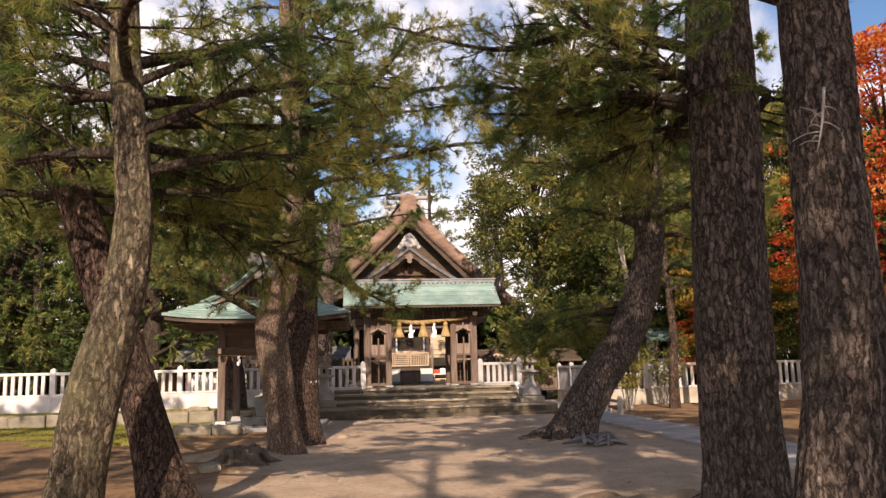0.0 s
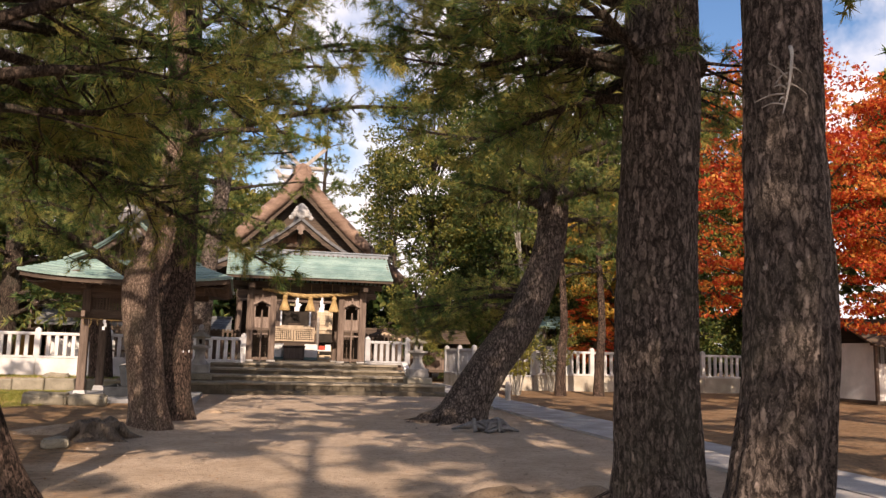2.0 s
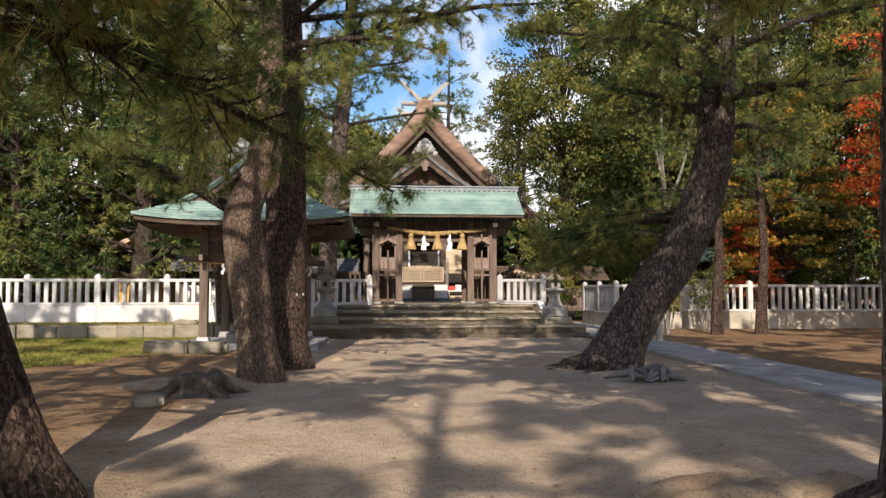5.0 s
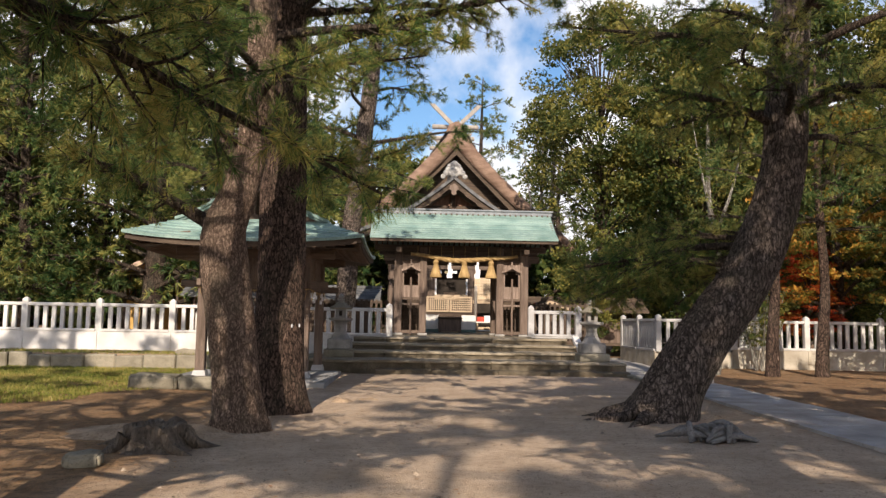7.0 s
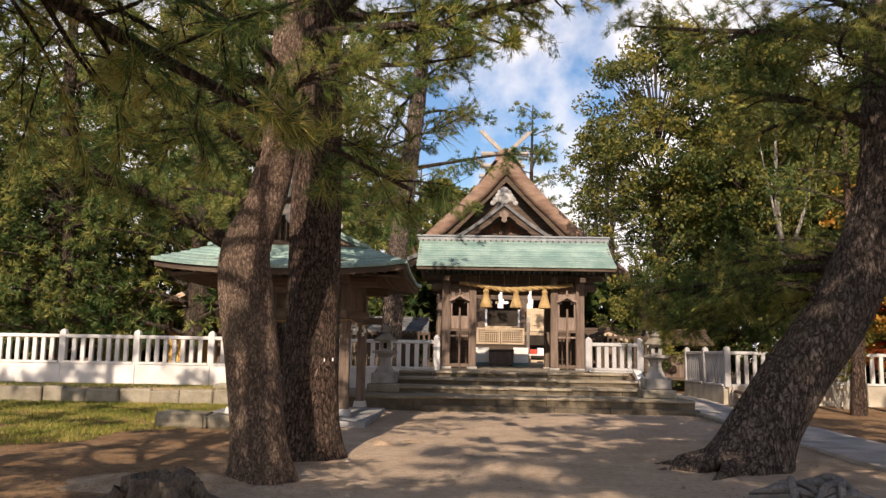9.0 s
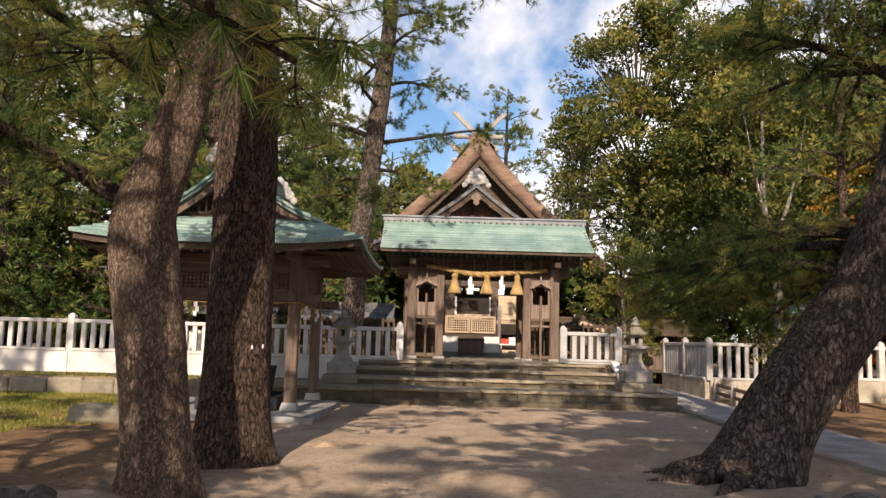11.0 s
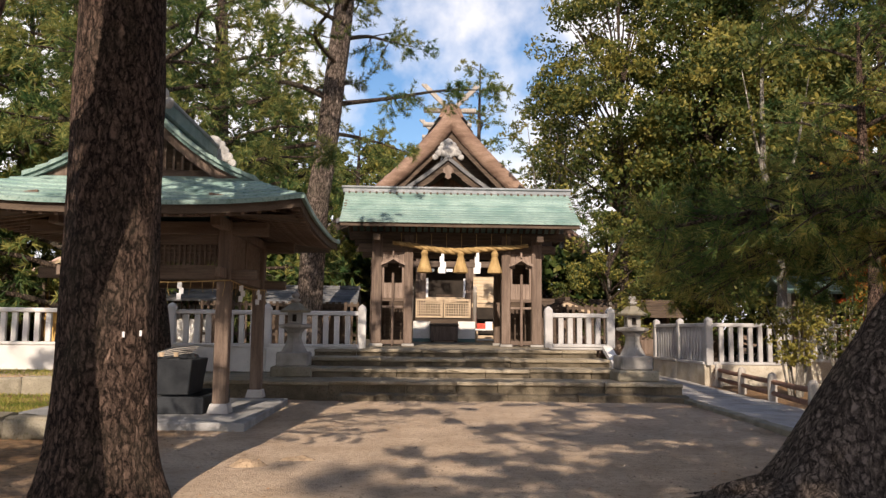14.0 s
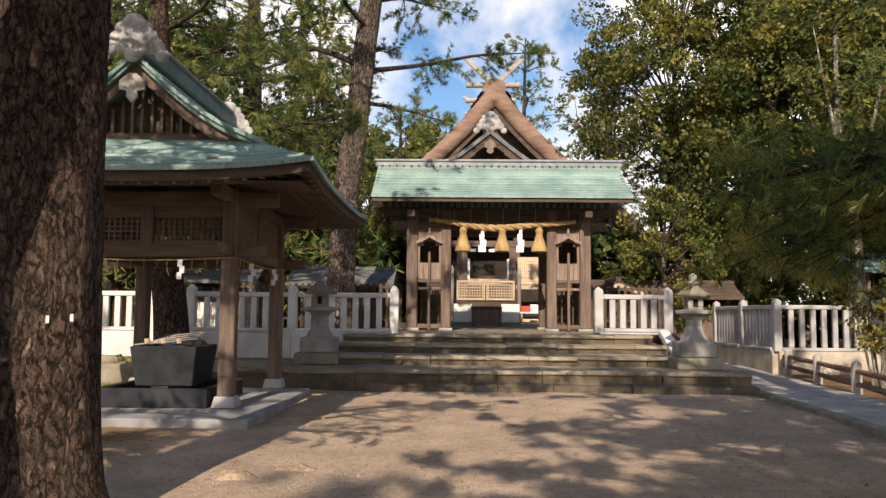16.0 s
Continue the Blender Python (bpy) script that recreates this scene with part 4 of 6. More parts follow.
def pavilion():
    root = thing("water_pavilion", "open timber ablution pavilion with a green copper hipped gable roof", "pavilion")
    F = 0.12
    for x in (PX - 1.22, PX + 1.22):
        for y in (26.2, 29.2):
            boxed("post", (x - 0.11, x + 0.11, y - 0.11, y + 0.11, F + 0.14, 3.25), WOOD, root, 0.015)
            bm = bmesh.new()
            lathe(bm, [(0.24, F), (0.215, F + 0.08), (0.19, F + 0.15)], 4, (x, y), math.pi / 4)
            part("post_base", bm, STONE_MID, root)
        boxed("side_tie", (x - 0.05, x + 0.05, 25.7, 29.7, 2.27, 2.43), WOOD, root, 0.01)
        boxed("side_board", (x - 0.02, x + 0.02, 26.31, 29.09, 2.43, 3.1), WOOD_X, root, 0)
        boxed("side_beam", (x - 0.08, x + 0.08, 25.4, 30.0, 3.05, 3.22), WOOD, root, 0.01)
        boxed("side_mid", (x - 0.04, x + 0.04, 27.64, 27.76, 2.43, 3.05), WOOD, root, 0)
    for y in (26.2, 29.2):
        boxed("tie_beam", (PX - 1.75, PX + 1.75, y - 0.055, y + 0.055, 2.25, 2.42), WOOD_X, root, 0.01)
        boxed("head_beam", (PX - 1.9, PX + 1.9, y - 0.09, y + 0.09, 2.98, 3.2), WOOD_X, root, 0.015)
        boxed("mid_post", (PX - 0.09, PX + 0.09, y - 0.06, y + 0.06, 2.42, 2.98), WOOD, root, 0.01)
        for s in (-1, 1):
            xa, xb = sorted((PX + s * 0.09, PX + s * 1.11))
            boxed("lattice_frame", (xa, xb, y - 0.03, y + 0.03, 2.42, 2.49), WOOD_X, root, 0)
            boxed("lattice_frame", (xa, xb, y - 0.03, y + 0.03, 2.82, 2.98), WOOD_X, root, 0)
            for k in range(12):
                x = xa + 0.06 + (xb - xa - 0.12) * k / 11
                boxed("lattice_bar", (x - 0.013, x + 0.013, y - 0.018, y + 0.018, 2.49, 2.82), WOOD, root, 0)
            for k in range(4):
                z = 2.55 + 0.07 * k
                boxed("lattice_slat", (xa, xb, y - 0.010, y + 0.010, z - 0.011, z + 0.011), WOOD, root, 0)
    # hipped skirt of the roof: front, back, and both long sides
    ex, ey, ez = 2.68, 3.08, 3.28
    gx, gz = 1.62, 3.86
    gy0, gy1 = PY - 2.05, PY + 2.05

    def eave(u):
        return ez + 0.14 * abs(u) ** 3

    def skirt(side, rows=7, n=14):
        for k in range(rows):
            bm = bmesh.new()
            rings = []
            for f, lift in ((k / rows, 0.024), ((k + 1) / rows, 0.0)):
                ring = []
                for i in range(n + 1):
                    u = -1 + 2 * i / n
                    z = eave(u) + (gz - eave(u)) * (f * 0.85 + 0.15 * f * f) + lift
                    if side in "fb":
                        s = -1 if side == "f" else 1
                        ring.append((PX + u * (ex - (ex - gx) * f), PY + s * (ey - (ey - 2.0) * f), z))
                    else:
                        s = -1 if side == "l" else 1
                        ring.append((PX + s * (ex - (ex - gx) * f), PY + u * (ey - (ey - 2.0) * f), z))
                rings.append(ring)
            top = [[bm.verts.new(c) for c in r] for r in rings]
            low = [[bm.verts.new((c[0], c[1], c[2] - 0.07)) for c in r] for r in rings]
            for i in range(n):
                bm.faces.new((top[0][i], top[0][i + 1], top[1][i + 1], top[1][i]))
                bm.faces.new((low[0][i + 1], low[0][i], low[1][i], low[1][i + 1]))
                bm.faces.new((low[0][i], low[0][i + 1], top[0][i + 1], top[0][i]))
            bmesh.ops.recalc_face_normals(bm, faces=bm.faces[:])
            part("copper_strip", bm, COPPER, root)
        bm = bmesh.new()
        pts = []
        for i in range(n + 1):
            u = -1 + 2 * i / n
            e = 0.06
            if side in "fb":
                s = -1 if side == "f" else 1
                pts.append((PX + u * (ex - e), PY + s * (ey - e), eave(u)))
            else:
                s = -1 if side == "l" else 1
                pts.append((PX + s * (ex - e), PY + u * (ey - e), eave(u)))
        a = [bm.verts.new((x, y, z - 0.02)) for x, y, z in pts]
        b = [bm.verts.new((x, y, z - 0.17)) for x, y, z in pts]
        cx2 = [bm.verts.new((PX + (x - PX) * 0.93, PY + (y - PY) * 0.93, z - 0.17)) for x, y, z in pts]
        for i in range(n):
            bm.faces.new((b[i], b[i + 1], a[i + 1], a[i]))
            bm.faces.new((cx2[i], cx2[i + 1], b[i + 1], b[i]))
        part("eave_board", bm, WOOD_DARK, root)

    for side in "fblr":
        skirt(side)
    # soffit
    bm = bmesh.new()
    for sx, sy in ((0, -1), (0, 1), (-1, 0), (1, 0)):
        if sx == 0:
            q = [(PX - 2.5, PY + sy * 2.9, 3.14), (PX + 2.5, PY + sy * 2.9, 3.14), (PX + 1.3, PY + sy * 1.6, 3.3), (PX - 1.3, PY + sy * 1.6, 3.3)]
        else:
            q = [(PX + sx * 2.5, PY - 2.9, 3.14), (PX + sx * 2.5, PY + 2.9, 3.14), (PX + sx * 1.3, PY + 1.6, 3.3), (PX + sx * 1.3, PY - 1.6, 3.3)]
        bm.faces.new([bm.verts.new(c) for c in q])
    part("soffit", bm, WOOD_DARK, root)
    raf = boxed("rafter", (-0.03, 0.03, 0, 1.35, -0.05, 0.02), WOOD, root, 0.005)
    first = True
    for s, cnt, half in (("f", 23, 2.45), ("b", 23, 2.45), ("l", 25, 2.8), ("r", 25, 2.8)):
        for i in range(cnt):
            u = -half + 2 * half * i / (cnt - 1)
            turn = {"f": 0, "b": math.pi, "l": -math.pi / 2, "r": math.pi / 2}[s]
            pos = {"f": (PX + u, PY - ey + 0.1), "b": (PX + u, PY + ey - 0.1), "l": (PX - ex + 0.1, PY + u), "r": (PX + ex - 0.1, PY + u)}[s]
            o = raf if first else raf.copy()
            if not first:
                scene.collection.objects.link(o)
            first = False
            o.matrix_basis = Matrix.Translation((*pos, 3.12 + 0.14 * abs(u / half) ** 3)) @ Matrix.Rotation(turn, 4, "Z") @ Matrix.Rotation(0.14, 4, "X")
    # gabled upper roof
    apex, run = 5.05, 1.78
    def line(f):
        return run * f, apex - (apex - gz + 0.03) * f - 0.16 * math.sin(math.pi * f)
    for s in (-1, 1):
        n = 9
        for k in range(n):
            (wa, za), (wb, zb) = line(k / n), line((k + 1) / n)
            bm = bmesh.new()
            prism(bm, [(PX + s * wa, za - 0.05), (PX + s * wb, zb - 0.05), (PX + s * wb, zb + 0.028), (PX + s * wa, za + 0.004)], "y", gy0 - 0.18, gy1 + 0.18)
            part("copper_strip", bm, COPPER, root)
        for y in (gy0, gy1):
            for d0, d1, dy, mat in ((0.05, 0.12, 0.14, COPPER_DARK), (0.12, 0.30, 0.06, WOOD)):
                bm = bmesh.new()
                up = [(PX + s * line(k / n)[0], line(k / n)[1] - d0) for k in range(n + 1)]
                dn = [(PX + s * line(k / n)[0], line(k / n)[1] - d1) for k in range(n + 1)]
                prism(bm, up + dn[::-1], "y", y - dy, y - dy + 0.06 if y < PY else y + dy)
                part("barge_board", bm, mat, root)
    for y, s in ((gy0, -1), (gy1, 1)):
        bm = bmesh.new()
        prism(bm, [(PX - 1.35, gz - 0.1), (PX + 1.35, gz - 0.1), (PX, apex - 0.3)], "y", y + 0.28 * -s, y + 0.32 * -s)
        part("gable_wall", bm, WOOD_DARK, root)
        for k in range(15):
            x = PX - 0.98 + 1.96 * k / 14
            top = apex - 0.36 - (apex - gz) * abs(x - PX) / 1.4
            if top > gz + 0.14:
                boxed("gable_bar", (x - 0.02, x + 0.02, y + 0.20 * -s - 0.02, y + 0.20 * -s + 0.02, gz + 0.1, top), WOOD, root, 0)
        boxed("gable_sill", (PX - 1.3, PX + 1.3, y + 0.2 * -s - 0.05, y + 0.2 * -s + 0.05, gz - 0.02, gz + 0.12), WOOD_X, root, 0.01)
        bm = bmesh.new()
        zc = apex - 0.52
        prism(bm, [(PX, zc - 0.22), (PX + 0.08, zc - 0.12), (PX + 0.07, zc - 0.04), (PX + 0.18, zc - 0.02), (PX + 0.17, zc + 0.1), (PX + 0.06, zc + 0.2),
                   (PX - 0.06, zc + 0.2), (PX - 0.17, zc + 0.1), (PX - 0.18, zc - 0.02), (PX - 0.07, zc - 0.04), (PX - 0.08, zc - 0.12)], "y", y + 0.17 * s, y + 0.22 * s)
        part("gable_pendant", bm, WOOD_GREY, root)
        ridge_ornament(root, (PX, y + 0.22 * s, apex + 0.04), 0.5)
    boxed("ridge", (PX - 0.13, PX + 0.13, gy0 - 0.1, gy1 + 0.1, apex - 0.04, apex + 0.24), COPPER_DARK, root, 0.03)
    boxed("ridge_cap", (PX - 0.17, PX + 0.17, gy0 - 0.12, gy1 + 0.12, apex + 0.22, apex + 0.29), LEAD_GREY, root, 0.02)
    return root


boxed("pavilion_floor", (PX - 1.95, PX + 1.88, 24.9, 29.1, -0.05, 0.11), CONCRETE, None, 0.015)
tagged(bpy.data.objects["pavilion_floor"], "low grey concrete slab under the ablution pavilion", "floor", kind="structure")
pavilion()


# ---- trees ----
def pine(name_label, trunk, limbs, seed, bark, seg=40, step=0.13, rough=0.02, flare=0.10, needle=NEEDLE, upper=None, broad=0.021, **kw):
    """limbs carry fine needles; the upper limbs, high overhead, carry a closed crown of broader tufts."""
    rng = np.random.default_rng(seed)
    root = thing("pine_tree", name_label, "tree", group="old pines along the approach")
    tube("trunk", trunk, bark, root, seg, step, rough, flare)
    if limbs:
        pine_limbs(root, limbs, rng, needle, **kw)
    if upper:
        pine_limbs(root, upper, rng, needle, twig_every=0.34, length=0.19, width=broad, per=12, reach=0.78, sub=4, gap=0.13, clump=4)
    return root


def crown_limbs(trunk_top, z0, z1, n, length, rng, rise=0.15, r=0.07, lean=(0, 0)):
    """Limbs round an upper trunk, longest in the middle."""
    out = []
    for k in range(n):
        f = (k + rng.uniform(0.1, 0.9)) / n
        z = z0 + (z1 - z0) * f
        a = k * 2.4 + rng.uniform(-0.5, 0.5)
        L = length * (1.05 - 0.6 * f) * rng.uniform(0.75, 1.15)
        x, y = trunk_top
        out.append(((x, y, z), (x + L * math.cos(a) + lean[0], y + L * math.sin(a) + lean[1], z + L * (rise + 0.25 * f)), r * (1.2 - 0.6 * f)))
    return out


R = random.Random(21)
# leaning pair
pine("leaning grey pine at the edge of the approach", [(-3.42, 9.0, -0.1, 0.30), (-3.33, 9.0, 0.55, 0.25), (-3.2, 9.0, 1.4, 0.245), (-2.99, 9.0, 2.3, 0.205), (-2.90, 9.0, 3.0, 0.18), (-2.93, 9.0, 3.65, 0.16), (-3.0, 9.0, 4.3, 0.147), (-3.1, 9.1, 5.5, 0.13), (-3.2, 9.2, 7.5, 0.09), (-3.2, 9.2, 9.5, 0.03)],
     [((-2.95, 9.0, 3.7), (-5.2, 9.6, 3.5), 0.07), ((-2.95, 9.0, 4.0), (-1.2, 11.5, 4.3), 0.06), ((-2.95, 9, 3.8), (-3.6, 12.2, 3.6), 0.06), ((-2.95, 9, 4.2), (-2.0, 12.4, 4.9), 0.06), ((-2.95, 9, 4.3), (-5.0, 11.8, 4.3), 0.06), ((-3, 9, 4.6), (-0.8, 10.2, 5.4), 0.06), ((-3.0, 9.0, 4.4), (-2.2, 7.0, 5.0), 0.06), ((-2.9, 9, 3.5), (-0.7, 10.2, 3.9), 0.06), ((-2.9, 9, 3.3), (-1.5, 10.4, 3.5), 0.05), ((-2.92, 9, 3.9), (-0.4, 9.8, 4.7), 0.06), ((-2.9, 9, 3.6), (-2.3, 11.0, 3.6), 0.05), ((-3, 9, 4.2), (-4.6, 10.2, 4.7), 0.06), ((-2.95, 9, 4.4), (-1.6, 9.4, 5.0), 0.05), ((-3.0, 9, 4.6), (-4.3, 10.6, 5.6), 0.06), ((-3.0, 9, 4.5), (-5.2, 10.8, 5.2), 0.06), ((-3.05, 9, 4.9), (-4.7, 9.8, 5.7), 0.06)], 1, BARK_MOSS, upper=[((-3.1, 9.1, 5.2), (-6.0, 11.5, 6.2), 0.07), ((-3.1, 9.1, 5.6), (-6.4, 13.0, 6.8), 0.07), ((-3.1, 9.1, 5.4), (-6.4, 8.6, 6.4), 0.07)] + crown_limbs((-3.2, 9.2), 7.0, 9.2, 4, 1.6, R, lean=(-1.6, 0)))
pine("dark leaning pine with a crooked trunk", [(-2.80, 10.5, -0.1, 0.36), (-2.90, 10.5, 0.35, 0.28), (-3.06, 10.5, 0.95, 0.225), (-3.36, 10.5, 1.85, 0.21), (-3.70, 10.5, 2.75, 0.21), (-3.98, 10.5, 3.6, 0.2), (-4.46, 10.5, 4.3, 0.18), (-4.8, 10.5, 5.2, 0.16), (-5.2, 10.5, 7.2, 0.12), (-5.4, 10.5, 9.5, 0.04)],
     [((-3.9, 10.5, 3.5), (-0.2, 13.0, 2.5), 0.075), ((-3.98, 10.5, 3.7), (-1.6, 12.6, 3.3), 0.065), ((-4.2, 10.5, 4.0), (-2.6, 13.4, 4.2), 0.06), ((-4.0, 10.5, 3.6), (-6.2, 11.5, 3.5), 0.06), ((-4.0, 10.5, 3.8), (-4.4, 13.6, 3.4), 0.06), ((-4.4, 10.5, 4.3), (-7.0, 13.0, 4.3), 0.06)], 2, BARK_RED, upper=[((-4.8, 10.5, 5.2), (-7.6, 12.5, 5.8), 0.07), ((-4.8, 10.5, 5.4), (-6.8, 14.5, 6.2), 0.07), ((-4.8, 10.5, 5.0), (-8.0, 11.0, 4.8), 0.07)] + crown_limbs((-5.1, 10.5), 6.2, 9.2, 6, 2.2, R))
# pair by the pavilion
pine("thick pale pine trunk forking low beside the pavilion", [(-2.28, 18.1, -0.1, 0.37), (-2.33, 18.1, 0.5, 0.32), (-2.44, 18.1, 1.4, 0.33), (-2.57, 18.1, 2.3, 0.335), (-2.58, 18.1, 2.8, 0.30), (-2.36, 18.1, 3.4, 0.24), (-2.2, 18.1, 4.4, 0.22), (-2.15, 18.0, 6.0, 0.19), (-2.3, 17.9, 8.5, 0.14), (-2.4, 17.8, 11.0, 0.05)],
     [((-2.62, 18.1, 2.75), (-4.6, 17.6, 3.6), 0.11), ((-2.3, 18.1, 3.9), (-3.9, 16.6, 4.6), 0.07), ((-2.2, 18.1, 4.6), (-0.8, 17.0, 4.9), 0.06), ((-2.2, 18.1, 4.2), (-4.6, 18.6, 4.6), 0.06), ((-2.15, 18, 5.0), (-3.0, 15.4, 5.2), 0.06), ((-2.2, 18.1, 4.9), (0.2, 18.8, 5.6), 0.06)], 3, BARK_PALE, rough=0.014, upper=crown_limbs((-2.2, 18.0), 5.4, 10.6, 11, 3.2, R))
pine("tall straight dark pine trunk with a sunlit side", [(-2.14, 20.3, -0.1, 0.52), (-2.14, 20.3, 0.45, 0.45), (-2.13, 20.3, 1.4, 0.415), (-2.13, 20.3, 3.0, 0.39), (-2.16, 20.3, 5.0, 0.37), (-2.2, 20.3, 7.0, 0.33), (-2.3, 20.3, 11.0, 0.22), (-2.3, 20.3, 14.5, 0.05)],
     [((-2.15, 20.3, 6.0), (3.0, 20.0, 7.2), 0.11), ((-2.15, 20.3, 6.3), (-5.0, 18.6, 6.6), 0.09), ((-2.2, 20.3, 5.6), (-4.6, 21.6, 5.6), 0.08), ((-2.2, 20.3, 6.6), (0.4, 18.0, 7.6), 0.08), ((-2.2, 20.3, 6.4), (-5.6, 22.4, 6.9), 0.09), ((-2.2, 20.3, 5.8), (-4.4, 24.0, 6.2), 0.08), ((-2.2, 20.3, 7.0), (-6.0, 20.2, 8.0), 0.08), ((-2.2, 20.3, 7.2), (-3.4, 24.4, 8.2), 0.08), ((-2.2, 20.3, 7.4), (2.6, 21.0, 9.0), 0.10), ((-2.2, 20.3, 8.0), (2.0, 19.0, 9.8), 0.09), ((-2.2, 20.3, 6.8), (1.2, 22.6, 7.5), 0.09), ((-2.2, 20.3, 7.8), (-0.4, 23.5, 9.0), 0.08)], 4, BARK_RED, upper=crown_limbs((-2.25, 20.3), 7.0, 14.0, 13, 3.8, R))
# leaning pine by the path
pine("stout pine leaning over the paved path", [(4.17, 20.0, -0.1, 0.60), (4.45, 20.0, 0.56, 0.48), (4.93, 20.0, 1.3, 0.45), (5.58, 20.0, 2.2, 0.43), (6.08, 20.0, 3.24, 0.40), (6.38, 20.0, 4.4, 0.36), (6.45, 20.0, 5.6, 0.33), (6.6, 20.0, 7.2, 0.29), (6.8, 20.0, 10.0, 0.2), (6.8, 20.0, 13.0, 0.05)],
     [((5.9, 20.1, 2.9), (3.4, 21.8, 2.3), 0.08), ((5.8, 20.1, 2.7), (4.4, 22.6, 2.1), 0.07), ((6.0, 20.0, 3.1), (6.4, 22.8, 2.5), 0.07), ((6.45, 20.0, 5.3), (9.2, 19.2, 5.6), 0.09), ((6.4, 20, 5.9), (4.2, 18.6, 6.4), 0.08), ((6.4, 20, 4.9), (3.6, 19.6, 5.4), 0.08), ((6.4, 20, 5.0), (4.8, 17.8, 5.6), 0.07), ((6.45, 20, 5.1), (8.2, 17.8, 5.2), 0.08), ((6.4, 20, 4.7), (8.8, 21, 4.7), 0.07), ((6.4, 20, 5.2), (5.0, 22.0, 5.3), 0.07), ((6.5, 20, 6.2), (2.8, 20.8, 6.9), 0.08), ((5.9, 20.1, 2.8), (5.2, 22.2, 1.9), 0.06), ((5.7, 20.1, 2.5), (3.0, 21.0, 2.5), 0.06), ((5.9, 20.1, 3.0), (4.0, 21.6, 2.9), 0.06), ((6.0, 20.1, 3.1), (5.6, 23.0, 2.9), 0.06), ((5.8, 20.1, 2.7), (3.6, 22.6, 2.0), 0.06)], 5, BARK_GREY, rough=0.025, upper=crown_limbs((6.6, 20.0), 6.0, 12.6, 20, 4.4, R))
# two great trunks
pine("massive straight pine with deeply furrowed bark", [(3.22, 9.4, -0.1, 0.46), (3.21, 9.4, 0.5, 0.42), (3.20, 9.4, 1.5, 0.40), (3.22, 9.4, 2.6, 0.385), (3.26, 9.4, 3.6, 0.37), (3.3, 9.4, 5.0, 0.35), (3.35, 9.4, 8.0, 0.28), (3.4, 9.4, 13.0, 0.06)],
     [((3.2, 9.4, 4.3), (0.9, 11.0, 5.2), 0.09), ((3.2, 9.4, 4.1), (2.2, 11.6, 4.2), 0.07), ((3.3, 9.4, 4.6), (5.4, 11.4, 4.6), 0.08), ((3.3, 9.4, 4.2), (1.2, 8.2, 5.0), 0.06), ((3.25, 9.4, 4.5), (1.5, 12.2, 4.9), 0.07), ((3.3, 9.4, 4.4), (4.2, 12.6, 4.6), 0.07), ((3.3, 9.4, 4.8), (2.5, 12.8, 5.5), 0.07), ((3.2, 9.4, 4.7), (0.2, 12.2, 5.3), 0.08), ((3.2, 9.4, 4.4), (0.7, 10.6, 4.7), 0.06), ((3.3, 9.4, 5.0), (-0.4, 11.0, 6.0), 0.08)], 6, BARK_GREY, seg=64, step=0.08, rough=0.03, broad=0.032, upper=crown_limbs((3.3, 9.4), 5.6, 14.0, 24, 4.8, R))
pine("great dark pine trunk with scaly furrowed bark", [(2.92, 7.4, -0.1, 0.39), (3.0, 7.4, 0.45, 0.345), (3.12, 7.4, 1.25, 0.325), (3.17, 7.4, 2.2, 0.305), (3.16, 7.4, 3.1, 0.285), (3.16, 7.4, 4.1, 0.27), (3.2, 7.4, 6.0, 0.26), (3.3, 7.4, 9.0, 0.2), (3.3, 7.4, 13.0, 0.05)],
     [((3.1, 7.4, 4.6), (1.4, 8.6, 5.4), 0.07)], 7, BARK_GREY, seg=64, step=0.08, rough=0.03, broad=0.032, upper=crown_limbs((3.2, 7.4), 5.8, 14.0, 18, 4.6, R))
# beyond the terrace
pine("tall pine standing behind the stone fence", [(-2.36, 36.0, 0.9, 0.42), (-2.3, 36, 2.3, 0.38), (-2.17, 36, 4.9, 0.345), (-1.96, 36, 6.6, 0.32), (-1.77, 36, 8.5, 0.31), (-1.63, 36, 9.8, 0.3), (-1.4, 36, 13, 0.22), (-1.3, 36, 18, 0.06)],
     [((-1.9, 36, 7.2), (0.3, 35.6, 6.6), 0.07), ((-1.8, 36, 8.2), (-5.4, 35.0, 8.4), 0.1), ((-1.95, 36, 6.9), (-4.8, 36.5, 6.2), 0.08)] + crown_limbs((-1.6, 36), 8.0, 17.6, 18, 4.2, R), 8, BARK_GREY, seg=20, step=0.3, flare=0.0, needle=NEEDLE_FAR, length=0.20, width=0.017, per=22, reach=1.3, twig_every=0.40, sub=4, gap=0.15, clump=3)
pine("pine trunk behind the water basin", [(-5.3, 31.9, 0.3, 0.40), (-5.4, 31.9, 1.5, 0.36), (-5.6, 31.9, 3.0, 0.32), (-5.8, 31.9, 6.0, 0.28), (-6.0, 31.9, 11.0, 0.1)],
     crown_limbs((-5.8, 31.9), 4.4, 11.0, 22, 4.0, R), 9, BARK_RED, seg=20, step=0.3, flare=0.0, needle=NEEDLE_FAR, length=0.20, width=0.018, per=20, reach=1.3, twig_every=0.42, sub=4, gap=0.15, clump=3)
